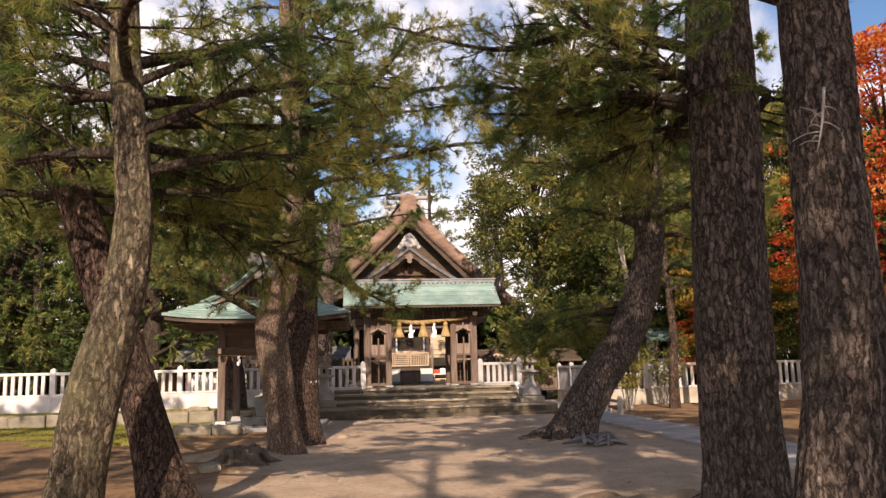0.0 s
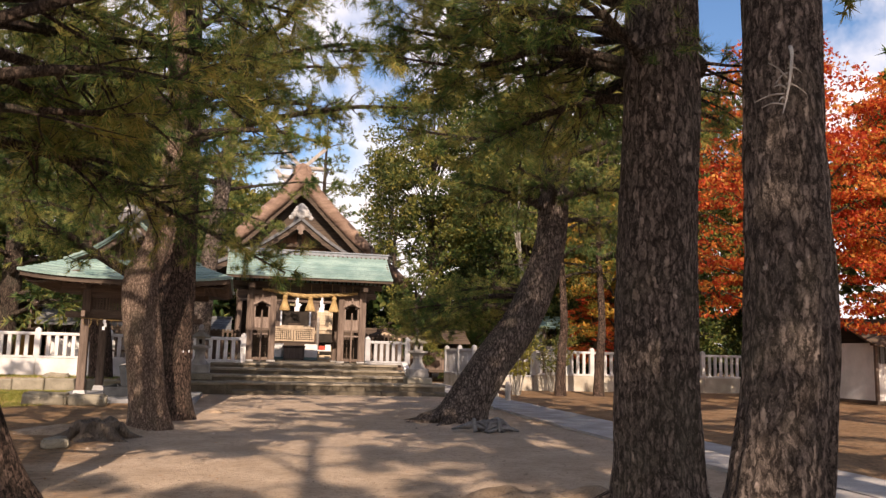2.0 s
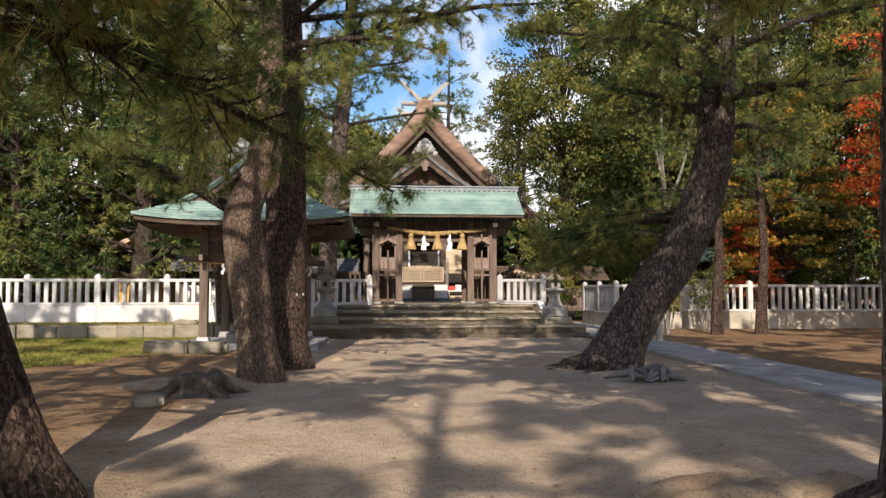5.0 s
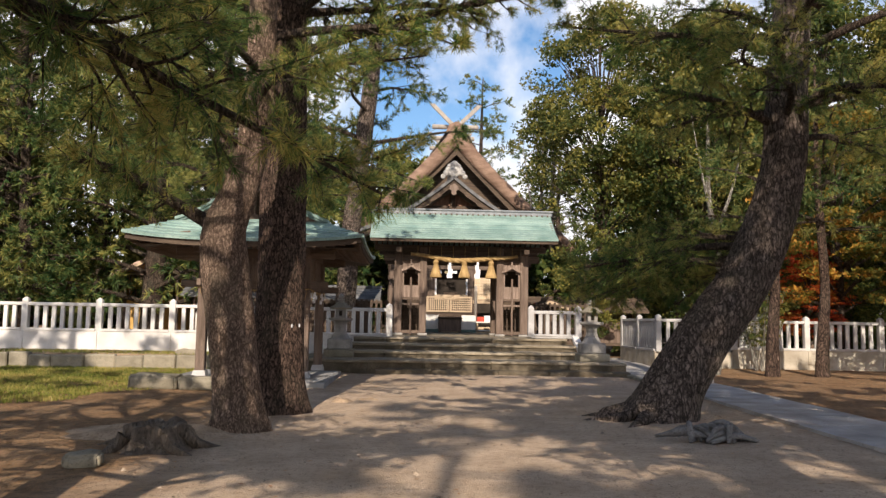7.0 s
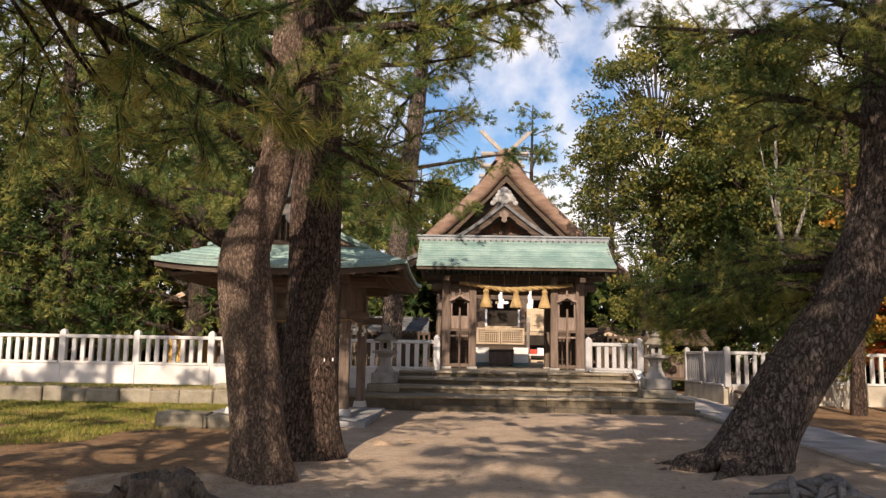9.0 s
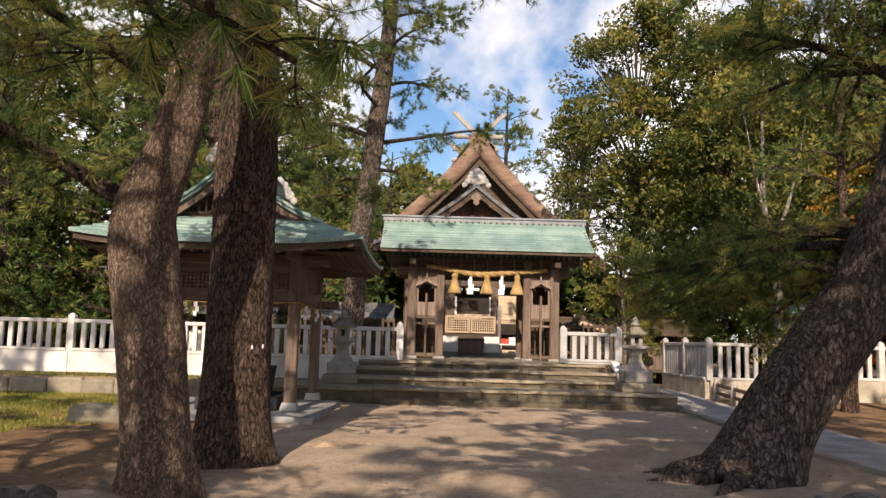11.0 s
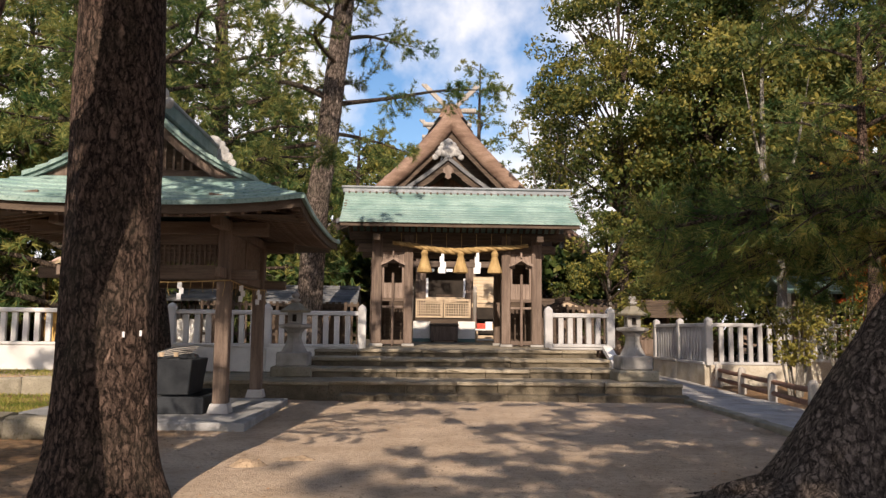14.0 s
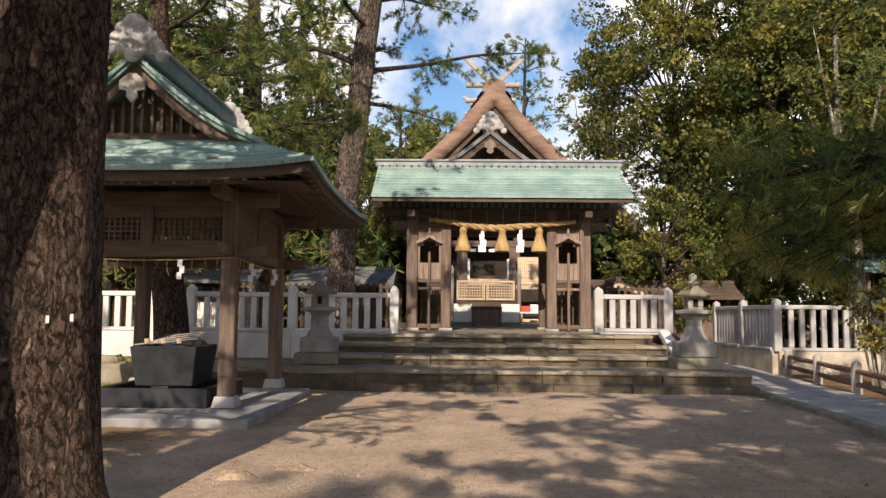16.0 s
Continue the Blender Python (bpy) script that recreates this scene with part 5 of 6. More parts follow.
for k, (x, y, h) in enumerate(((11.3, 31.2, 9.0), (13.0, 31.4, 10.0))):
    pine("slim young pine in front of the white fence", [(x, y, -0.1, 0.22), (x + 0.05, y, 1.2, 0.18), (x + 0.15, y, 3.0, 0.15), (x, y, 6.0, 0.11), (x, y, h, 0.03)],
         crown_limbs((x, y), 4.2, h, 12, 2.6, R), 10 + k, BARK_RED, seg=14, step=0.3, flare=0.04, needle=NEEDLE_FAR, length=0.24, width=0.03, per=9, reach=1.2, twig_every=0.45, sub=3, gap=0.13)
# pines added behind and beside the start, mostly out of view, to shade the way
for k, (x, y) in enumerate(((-10.0, -4.5), (5.4, -1.5), (1.6, -9.5), (7.6, 3.2), (14.5, 11.5), (-12.5, 15.0))):
    pine("old pine added mostly out of view to shade the approach", [(x, y, -0.1, 0.42), (x + 0.1, y, 3, 0.36), (x, y, 7, 0.3), (x, y, 15, 0.05)],
         crown_limbs((x, y), 6.5, 15.5, 20, 4.4, R), 30 + k, BARK_GREY, seg=16, step=0.4, needle=NEEDLE_FAR, length=0.26, width=0.05, per=9, reach=0.85, twig_every=0.36, sub=4, gap=0.14, clump=4)
# unseen tall pine, added so its high crown shades the right of the way
pine("very tall unseen pine added to dapple the ground", [(2.9, -7.0, -0.1, 0.50), (3.0, -7.0, 4, 0.42), (2.9, -7.0, 11, 0.33), (2.9, -7.0, 21.5, 0.05)],
     crown_limbs((2.9, -7.0), 12.0, 21.5, 28, 4.6, random.Random(77)), 77, BARK_GREY, seg=16, step=0.4, needle=NEEDLE_FAR, length=0.28, width=0.055, per=9, reach=0.85, twig_every=0.38, sub=4, gap=0.14, clump=4)

# second unseen tall pine, added to dapple the middle of the way
pine("very tall unseen pine added to dapple the ground", [(-2.2, -12.0, -0.1, 0.42), (-2.1, -12.0, 4, 0.33), (-2.2, -12.0, 11, 0.19), (-2.3, -12.0, 21.5, 0.03)],
     crown_limbs((-2.2, -12.0), 12.0, 21.5, 18, 4.4, random.Random(78)), 78, BARK_GREY, seg=16, step=0.4, needle=NEEDLE_FAR, length=0.28, width=0.055, per=9, reach=0.8, twig_every=0.40, sub=4, gap=0.14, clump=4)


def broadleaf(label, at, height, width, mat, seed, bark=BARK_LIMB, leaf=0.11, clumps=70, per=260, low=0.25, group="", trunk_r=0.22, category="tree", spread=0.7):
    """Trunk, limbs to the clumps, and a crown of many small leaves in uneven clumps."""
    rng = np.random.default_rng(seed)
    root = thing("broadleaf_tree", label, category, at, group)
    tube("trunk", [(0, 0, -0.1, trunk_r), (0.1, 0, height * 0.3, trunk_r * 0.75), (0, 0.1, height * 0.65, trunk_r * 0.4), (0, 0, height * 0.92, 0.03)], bark, root, 10, 0.5, 0.01)
    cl, pieces = [], []
    for k in range(clumps):
        f = rng.uniform(low, 1.0)
        rad = width * math.sin(math.pi * min(1, 0.18 + 0.78 * (f - low) / (1 - low))) ** 0.7 * rng.uniform(0.35, 1.0)
        a = rng.uniform(0, 2 * math.pi)
        c = (rad * math.cos(a), rad * math.sin(a), height * f)
        cl.append((c, rng.uniform(0.45, 1.0) * width * 0.27))
        if k % 3 == 0:
            pieces.append(tube_arrays([(0, 0, height * f * 0.72, 0.06), (c[0] * 0.5, c[1] * 0.5, height * f * 0.88, 0.04), (*c, 0.01)], 5, 0.5))
    joined("limb", pieces, BARK_LIMB, root)
    foliage(leaf_mesh("crown", crown_points(rng, cl, spread, per), leaf, rng), "crown", mat, root)
    return root


def far_pine(label, height, seed, spread=3.2, z0=0.45, at=(0, 0, 0), n=22, bark=BARK_LIMB):
    rng = random.Random(seed)
    root = thing("pine_tree", label, "tree", at, "pines behind the shrine")
    tube("trunk", [(0, 0, -0.1, 0.32), (0.15, 0, height * 0.35, 0.26), (-0.1, 0.1, height * 0.7, 0.18), (0, 0, height, 0.04)], bark, root, 10, 0.6, 0.02)
    pine_limbs(root, crown_limbs((0, 0), height * z0, height * 0.97, n, spread, rng, 0.08), np.random.default_rng(seed), NEEDLE_FAR,
               twig_every=0.5, length=0.24, width=0.05, per=10, reach=1.5, sub=4, gap=0.22, clump=3)
    return root


def turned(x, y, s, a, z=0.0):
    return Matrix.Translation((x, y, z)) @ Matrix.Rotation(a, 4, "Z") @ Matrix.Scale(s, 4)


# woods behind and beside the shrine
pineA = far_pine("tall layered pine rising behind the sanctuary", 24, 50, 4.2, 0.42, (6.4, 78, 0), 26)
pineB = far_pine("spreading pine beside the sanctuary roof", 17, 51, 4.4, 0.5, (-3.4, 74, 0), 22)
pineC = far_pine("dense sunlit young pine behind the white fence", 11, 52, 3.4, 0.09, (-15.0, 38.0, 0), 36)
for x, y, s, a in ((-9, 70, 0.95, 1), (-16, 62, 1.0, 2), (14, 84, 1.05, 3), (-24, 70, 1.1, 4), (24, 80, 1.0, 5), (-12, 46, 0.8, 0.5), (-20, 48, 0.85, 2.2), (-30, 52, 0.9, 3.3)):
    copy_thing(pineA, turned(x, y, s, a))
for x, y, s, a in ((-8, 58, 0.9, 1.2), (12, 70, 0.9, 0.4), (-28, 42, 0.85, 1.8)):
    copy_thing(pineB, turned(x, y, s, a))
for x, y, s, a in ((-19.0, 37.2, 1.0, 1), (-22.5, 39, 1.1, 2), (-26, 38, 1.15, 3), (-14, 43, 1.25, 5), (-9.5, 46, 1.2, 6), (-18.5, 45, 1.3, 0.5), (-24, 46, 1.3, 1.5), (-5.5, 52, 1.2, 2.5), (-12.5, 47.5, 1.2, 0.2), (-10.5, 39.5, 1.45, 0.9), (-17.0, 41, 1.6, 2.9), (-23.0, 43, 1.7, 4.1), (-8.0, 47.5, 1.75, 5.3), (-30, 40, 1.6, 1.1)):
    copy_thing(pineC, turned(x, y, s, a))
oakA = broadleaf("dense dark evergreen tree beside the shrine precinct", (13.6, 46.5, 0), 17, 5.0, LEAF_DARK, 60, clumps=190, per=210, low=0.10, leaf=0.105)
oakB = broadleaf("olive-green evergreen tree catching the sun", (9.8, 47, 0), 18, 4.2, LEAF_OLIVE, 61, clumps=150, per=210, low=0.42, leaf=0.10)
for x, y, s, a in ((19, 42.5, 1.0, 1), (25.5, 43.5, 1.05, 2), (18.2, 39.0, 0.5, 2.6)):
    copy_thing(oakA, turned(x, y, s, a))
for x, y, s, a in ((15.5, 46, 1.0, 1), (21.5, 39.5, 0.85, 2)):
    copy_thing(oakB, turned(x, y, s, a))
oakC = broadleaf("tall evergreen tree in the woods behind the shrine", (18, 66, 0), 17, 4.6, LEAF_OLIVE, 64, clumps=110, per=80, low=0.2, leaf=0.25)
for x, y, s, a in ((17, 53, 1.0, 1), (24, 57, 1.1, 2), (30, 42, 0.95, 3), (36, 50, 1.0, 3.4), (29, 31, 0.9, 2.2), (27, 23, 0.9, 0.4), (36, 38, 1.0, 5.2), (-26, 58, 0.9, 1.5), (0, 92, 0.75, 0.3), (12, 96, 0.8, 2.0), (-12, 90, 0.75, 4.0), (-24, 84, 0.9, 5.0), (24, 92, 1.0, 1.0), (34, 78, 1.1, 2.0), (-38, 66, 1.1, 3.0), (42, 62, 1.1, 4.4), (-6.5, 82, 1.0, 1.1), (-11.5, 79, 1.0, 2.3), (-2.2, 88, 1.12, 4.6), (1.2, 95, 1.15, 3.1)):
    copy_thing(oakC, turned(x, y, s, a))
# pale slender trunks between the evergreens
for x, y, h in ((12.1, 37.4, 11.5), (7.9, 55.0, 15.0), (8.7, 55.5, 15.5)):
    rng_x = R.uniform(-0.3, 0.3)
    tree = thing("slender_tree", "slender pale-barked tree with a high forked crown", "tree", group="slender trees")
    tube("trunk", [(x, y, 0, 0.17), (x + 0.1, y, h * 0.3, 0.14), (x - 0.1 + rng_x, y, h * 0.6, 0.1), (x + rng_x, y, h, 0.02)], BARK_BIRCH, tree, 10, 0.5, 0.01)
    for sgn in (-1, 1):
        tube("limb", [(x - 0.05, y, h * 0.45, 0.08), (x + sgn * 0.6, y - 0.2, h * 0.62, 0.05), (x + sgn * 1.1, y - 0.3, h * 0.85, 0.01)], BARK_BIRCH, tree, 7, 0.5)
    rl = np.random.default_rng(int(x * 10))
    foliage(leaf_mesh("crown", crown_points(rl, [((x + rl.normal() * 1.0, y + rl.normal() * 0.9, h * rl.uniform(0.6, 1.0)), rl.uniform(0.5, 0.9)) for _ in range(26)], 0.6, 80), 0.11, rl), "crown", LEAF_OLIVE, tree)
# low undergrowth that closes the view under the crowns
bushA = broadleaf("rounded dark evergreen shrub in the shade", (16.5, 43.4, 0), 3.2, 1.7, LEAF_DARK, 62, BARK_LIMB, 0.16, 40, 55, 0.08, "shrubs", 0.06, "shrub")
for k in range(34):
    x = -34 + 2.1 * k + R.uniform(-0.6, 0.6)
    if -7 < x < 8.5:
        copy_thing(bushA, turned(x, 76 + R.uniform(-3, 5), R.uniform(1.6, 2.4), R.uniform(0, 6)))
    else:
        copy_thing(bushA, turned(x, 50 + R.uniform(-4, 5), R.uniform(1.2, 2.0), R.uniform(0, 6)))
for x, y, k in ((5.2, 54, 1.6), (7.4, 52, 1.7), (-2.6, 54, 1.6), (-5.2, 50, 1.6), (-1.2, 57, 1.8), (6.6, 57.5, 1.6)):
    copy_thing(bushA, turned(x, y, k, x))
broadleaf("bare-branched grey shrub beyond the gate", (7.9, 42, 0), 5.8, 1.9, LEAF_OLIVE, 63, BARK_BIRCH, 0.06, 60, 150, 0.2, trunk_r=0.1)
def stem_shrub(label, at, height, width, n, seed):
    """Several slim grey stems from one root, leafy towards their tops."""
    rng = np.random.default_rng(seed)
    root = thing("shrub", label, "shrub", at)
    tips = []
    for k in range(n):
        a, r = k * 2.4 + rng.uniform(-0.4, 0.4), width * rng.uniform(0.4, 1.0)
        x, y, h = r * math.cos(a), r * math.sin(a), height * rng.uniform(0.7, 1.0)
        tube("stem", [(x * 0.2, y * 0.2, -0.05, 0.035), (x * 0.45, y * 0.45, h * 0.35, 0.028), (x * 0.7, y * 0.9, h * 0.7, 0.018), (x, y, h, 0.006)], BARK_BIRCH, root, 7, 0.2, 0.006)
        tips += [((x * f, y * f, h * g), rng.uniform(0.18, 0.34)) for f, g in ((0.5, 0.45), (0.7, 0.6), (0.85, 0.8), (1.0, 1.0), (1.25, 0.85))]
    foliage(leaf_mesh("crown", crown_points(rng, tips, 0.6, 60), 0.05, rng), "crown", LEAF_OLIVE, root)
    return root


stem_shrub("slim-stemmed leafy shrub beside the timber rail", (9.7, 31.7, 0), 2.6, 0.8, 9, 90)
stem_shrub("slim-stemmed leafy shrub at the foot of the white fence", (12.3, 34.2, 0), 2.9, 0.9, 8, 91)
maple = broadleaf("maple in fiery red autumn leaf", (18.3, 27.0, 0), 13.5, 4.2, LEAF_RED, 70, BARK_LIMB, 0.085, 190, 120, 0.22, "autumn maples", 0.16, spread=0.25)
copy_thing(maple, turned(15.6, 37.2, 0.36, 2.0))
copy_thing(maple, turned(21.5, 24.5, 0.85, 4.0))
broadleaf("maple turning orange and yellow", (16.4, 36.5, 0), 10.0, 3.2, LEAF_ORANGE, 71, BARK_LIMB, 0.085, 110, 160, 0.25, "autumn maples", 0.16, spread=0.3)


# ---- paved path and low rail ----
def path_x(y):
    """The path's left edge."""
    return float(np.interp(y, (8, 17, 25, 31, 35, 42), (5.5, 5.95, 6.3, 6.65, 7.05, 8.0)))


def paved_path():
    root = thing("paved_path", "pale worn paving slabs beside the sandy way", "path", kind="structure")
    rng = random.Random(3)
    y = 9.0
    while y < 41:
        d = rng.uniform(0.75, 1.2)
        cuts = [0, rng.uniform(0.5, 0.95), 1.64]
        for a, b in zip(cuts, cuts[1:]):
            x0, x1 = path_x(y), path_x(y + d)
            z = 0.045 + rng.uniform(-0.006, 0.008)
            bm = bmesh.new()
            lo = [(x0 + a + 0.006, y + 0.006), (x0 + b - 0.006, y + 0.006), (x1 + b - 0.006, y + d - 0.006), (x1 + a + 0.006, y + d - 0.006)]
            top = [bm.verts.new((x, v, z)) for x, v in lo]
            bot = [bm.verts.new((x, v, -0.08)) for x, v in lo]
            bm.faces.new(top)
            for i in range(4):
                bm.faces.new((bot[i], bot[(i + 1) % 4], top[(i + 1) % 4], top[i]))
            part("paving_slab", bm, PAVING, root)
        y += d
    y = 24.0
    while y < 31:
        boxed("kerb_stone", (path_x(y) - 0.16, path_x(y + 1) - 0.02, y, y + 0.985, -0.05, 0.07), STONE_OLD, root, 0.015)
        y += 1.0
    return root


paved_path()


def rail_fence():
    root = thing("low_rail_fence", "low weathered timber rail fence along the paved path", "fence")
    ys = [27.3 + 2.55 * k for k in range(6)]
    pts = [(7.86 + (y - 27.4) * 0.171, y) for y in ys]
    for x, y in pts:
        bm = bmesh.new()
        lathe(bm, [(0.10, -0.05), (0.095, 0.54), (0.085, 0.60), (0.05, 0.64), (0.015, 0.655)], 12, (x, y))
        part("post", bm, WOOD_GREY, root, smooth=False)
    for (xa, ya), (xb, yb) in zip(pts, pts[1:]):
        for z in (0.46, 0.22):
            tube("rail", [(xa, ya, z, 0.05), ((xa + xb) / 2, (ya + yb) / 2, z - 0.01, 0.055), (xb, yb, z, 0.05)], WOOD_RED, root, 8, 1.0)
    return root


rail_fence()


# ---- stone lanterns ----
def lantern(at, label):
    root = thing("stone_lantern", label, "lantern", at, "stone lanterns beside the steps")
    boxed("plinth", (-0.46, 0.46, -0.46, 0.46, 0, 0.24), STONE_OLD, root, 0.03)
    boxed("base", (-0.36, 0.36, -0.36, 0.36, 0.24, 0.56), STONE, root, 0.03)
    bm = bmesh.new()
    lathe(bm, [(0.30, 0.56), (0.27, 0.62), (0.20, 0.74), (0.165, 0.88), (0.17, 0.98), (0.23, 1.06)], 8)
    part("pillar", bm, STONE, root)
    bm = bmesh.new()
    lathe(bm, [(0.22, 1.06), (0.36, 1.12), (0.38, 1.18), (0.20, 1.20)], 6)
    part("platform", bm, STONE, root)
    fire = boxed("fire_box", (-0.15, 0.15, -0.15, 0.15, 1.20, 1.25), STONE, root, 0.008)
    boxed("fire_box_lid", (-0.15, 0.15, -0.15, 0.15, 1.41, 1.46), STONE, fire, 0.008)
    for sx, sy in ((-1, -1), (1, -1), (-1, 1), (1, 1)):
        boxed("corner_post", (sx * 0.10 - 0.05, sx * 0.10 + 0.05, sy * 0.10 - 0.05, sy * 0.10 + 0.05, 1.25, 1.41), STONE, fire, 0.006)
    # solid near-black block stands in for the shade of the hollow
    boxed("hollow_shade", (-0.09, 0.09, -0.09, 0.09, 1.25, 1.41), INTERIOR_SHADE, fire, 0, "near-black block painted as the shade in the fire box")
    bm = bmesh.new()
    lathe(bm, [(0.34, 1.46), (0.36, 1.50), (0.24, 1.57), (0.13, 1.66), (0.09, 1.68)], 6)
    part("cap", bm, STONE_OLD, root, "weathered flared capstone")
    bm = bmesh.new()
    lathe(bm, [(0.07, 1.68), (0.12, 1.73), (0.12, 1.76), (0.05, 1.78), (0.09, 1.82), (0.085, 1.87), (0.02, 1.94)], 10)
    part("finial", bm, STONE, root, smooth=True)
    return root


lantern((5.60, 30.95, 0.39), "grey granite lantern on the bottom step near the paved path")
lantern((-2.08, 31.6, 0.39), "shaded granite lantern on the bottom step near the pavilion")


# ---- water basin ----
def basin():
    root = thing("water_basin", "dark stone ablution basin with bamboo ladles on its rim", "basin", (-3.50, 26.95, 0.11))
    bm = bmesh.new()
    def ring(w, d, z):
        return [bm.verts.new((sx * w, sy * d, z)) for sx, sy in ((-1, -1), (1, -1), (1, 1), (-1, 1))]
    a, b, c, e = ring(0.42, 0.45, 0.26), ring(0.49, 0.53, 0.84), ring(0.40, 0.44, 0.84), ring(0.38, 0.42, 0.55)
    for p, q in ((a, b), (b, c), (c, e)):
        for i in range(4):
            bm.faces.new((p[i], p[(i + 1) % 4], q[(i + 1) % 4], q[i]))
    bm.faces.new(a[::-1])
    bm.faces.new(e)
    bmesh.ops.recalc_face_normals(bm, faces=bm.faces[:])
    bmesh.ops.bevel(bm, geom=bm.edges[:], offset=0.012, segments=1, affect="EDGES")
    bowl = part("bowl", bm, STONE_BLACK, root)
    bm = bmesh.new()
    for d in ((-0.80, 0.80, -0.95, -0.84), (-0.80, 0.80, 0.84, 0.95), (-0.80, -0.70, -0.84, 0.84), (0.70, 0.80, -0.84, 0.84)):
        box(bm, *d, 0.0, 0.27, 0.012)
    part("trough_rim", bm, STONE_BLACK, root)
    boxed("trough_floor", (-0.70, 0.70, -0.84, 0.84, 0.0, 0.06), STONE_BLACK, root, 0)
    bm = bmesh.new()
    box(bm, -0.395, 0.395, -0.435, 0.435, 0.72, 0.75)
    water = part("water", bm, material("still_water", (0.01, 0.015, 0.015), (0.015, 0.02, 0.02), 2, 20, 0.05, 0.02), bowl, "still dark water")
    bm = bmesh.new()
    for dx, dy, r in ((0.0, 0.1, 0.24), (-0.2, 0.2, 0.17), (0.2, 0.22, 0.18), (0.12, 0.36, 0.16)):
        bmesh.ops.create_icosphere(bm, subdivisions=2, radius=r, matrix=Matrix.Translation((dx, dy, 0.84)) @ Matrix.Diagonal((1.1, 0.9, 0.75, 1)))
    for v in bm.verts:
        v.co += Vector((v.co.x, v.co.y - 0.2, v.co.z - 0.84)).normalized() * 0.07 * noise.noise(v.co * 7)
    part("spout_stone", bm, STONE_BLACK, root)
    for k in range(4):
        y = -0.42 + 0.12 * k
        tube("ladle_pole", [(-0.46, y, 0.86, 0.009), (0, y + 0.06, 0.90 + 0.03 * k, 0.009), (0.42, y + 0.16, 0.95 + 0.03 * k, 0.008)], WOOD_GREY, root, 6, 1.0)
    for k in range(3):
        bm = bmesh.new()
        lathe(bm, [(0.04, 0.88), (0.045, 0.95)], 10, (-0.28 + 0.22 * k, -0.40 + 0.05 * k))
        part("ladle_cup", bm, WOOD_PALE, root)
    return root


basin()


def paper_streamers():
    rng = random.Random(8)
    root = thing("straw_cord", "thin straw cord with white paper streamers round the pavilion", "cord")
    z = 2.24
    x0, x1, ya, yb = PX - 1.34, PX + 1.34, 26.08, 29.32
    tube("cord", [(x0, ya, z, 0.012), (PX, ya - 0.01, z - 0.05, 0.012), (x1, ya, z, 0.012)], STRAW, root, 6, 0.4)
    tube("cord", [(x1, ya, z, 0.012), (x1 + 0.01, PY, z - 0.06, 0.012), (x1, yb, z, 0.012)], STRAW, root, 6, 0.4)
    for k in range(15):
        f = (k + 0.5) / 15
        straw = k % 7 != 3
        for x, y in ((x0 + (x1 - x0) * f, ya - 0.015), (x1 + 0.02, ya + (yb - ya) * f)):
            if straw:
                tube("straw_end", [(x, y, z - 0.02, 0.006), (x + rng.uniform(-0.02, 0.02), y, z - 0.12, 0.005), (x + rng.uniform(-0.05, 0.05), y, z - rng.uniform(0.18, 0.3), 0.003)], STRAW, root, 4, 0.5)
            else:
                for i, dx in enumerate((0, 0.03, -0.01)):
                    boxed("paper_fold", (x + dx - 0.035, x + dx + 0.035, y - 0.012 + 0.004 * i, y - 0.010 + 0.004 * i, z - 0.14 - 0.09 * i, z - 0.04 - 0.09 * i), PAPER, root, 0)
    return root


paper_streamers()

# stone blocks and small stones by the pavilion
def rough_stone(name, label, at, dims, mat, seed, jitter=0.05, category="stone", group=""):
    bm = bmesh.new()
    bmesh.ops.create_cube(bm, size=1, matrix=Matrix.Diagonal((*dims, 1)))
    bmesh.ops.bevel(bm, geom=bm.edges[:], offset=min(dims) * 0.16, segments=2, affect="EDGES")
    bmesh.ops.subdivide_edges(bm, edges=bm.edges[:], cuts=2, use_grid_fill=True)
    for v in bm.verts:
        v.co += Vector((noise.noise(v.co * 3 + Vector((seed, 0, 0))), noise.noise(v.co * 3 + Vector((0, seed, 0))), noise.noise(v.co * 4 + Vector((0, 0, seed))))) * jitter
    ob = part(name, bm, mat, None, label, True)
    ob.location = at
    return tagged(ob, label, category, group)


rough_stone("stone_block", "worn squared stone at the corner of the pavilion slab", (-5.35, 24.3, 0.13), (1.0, 0.7, 0.34), STONE_OLD, 1, 0.06, group="stones by the pavilion")
rough_stone("stone_block", "worn squared stone at the corner of the pavilion slab", (-4.35, 24.2, 0.11), (0.85, 0.6, 0.30), STONE_OLD, 2, 0.06, group="stones by the pavilion")
rough_stone("field_stone", "small mossy stone lying in the litter", (-3.3, 15.4, 0.04), (0.34, 0.26, 0.16), STONE_OLD, 3, 0.06)
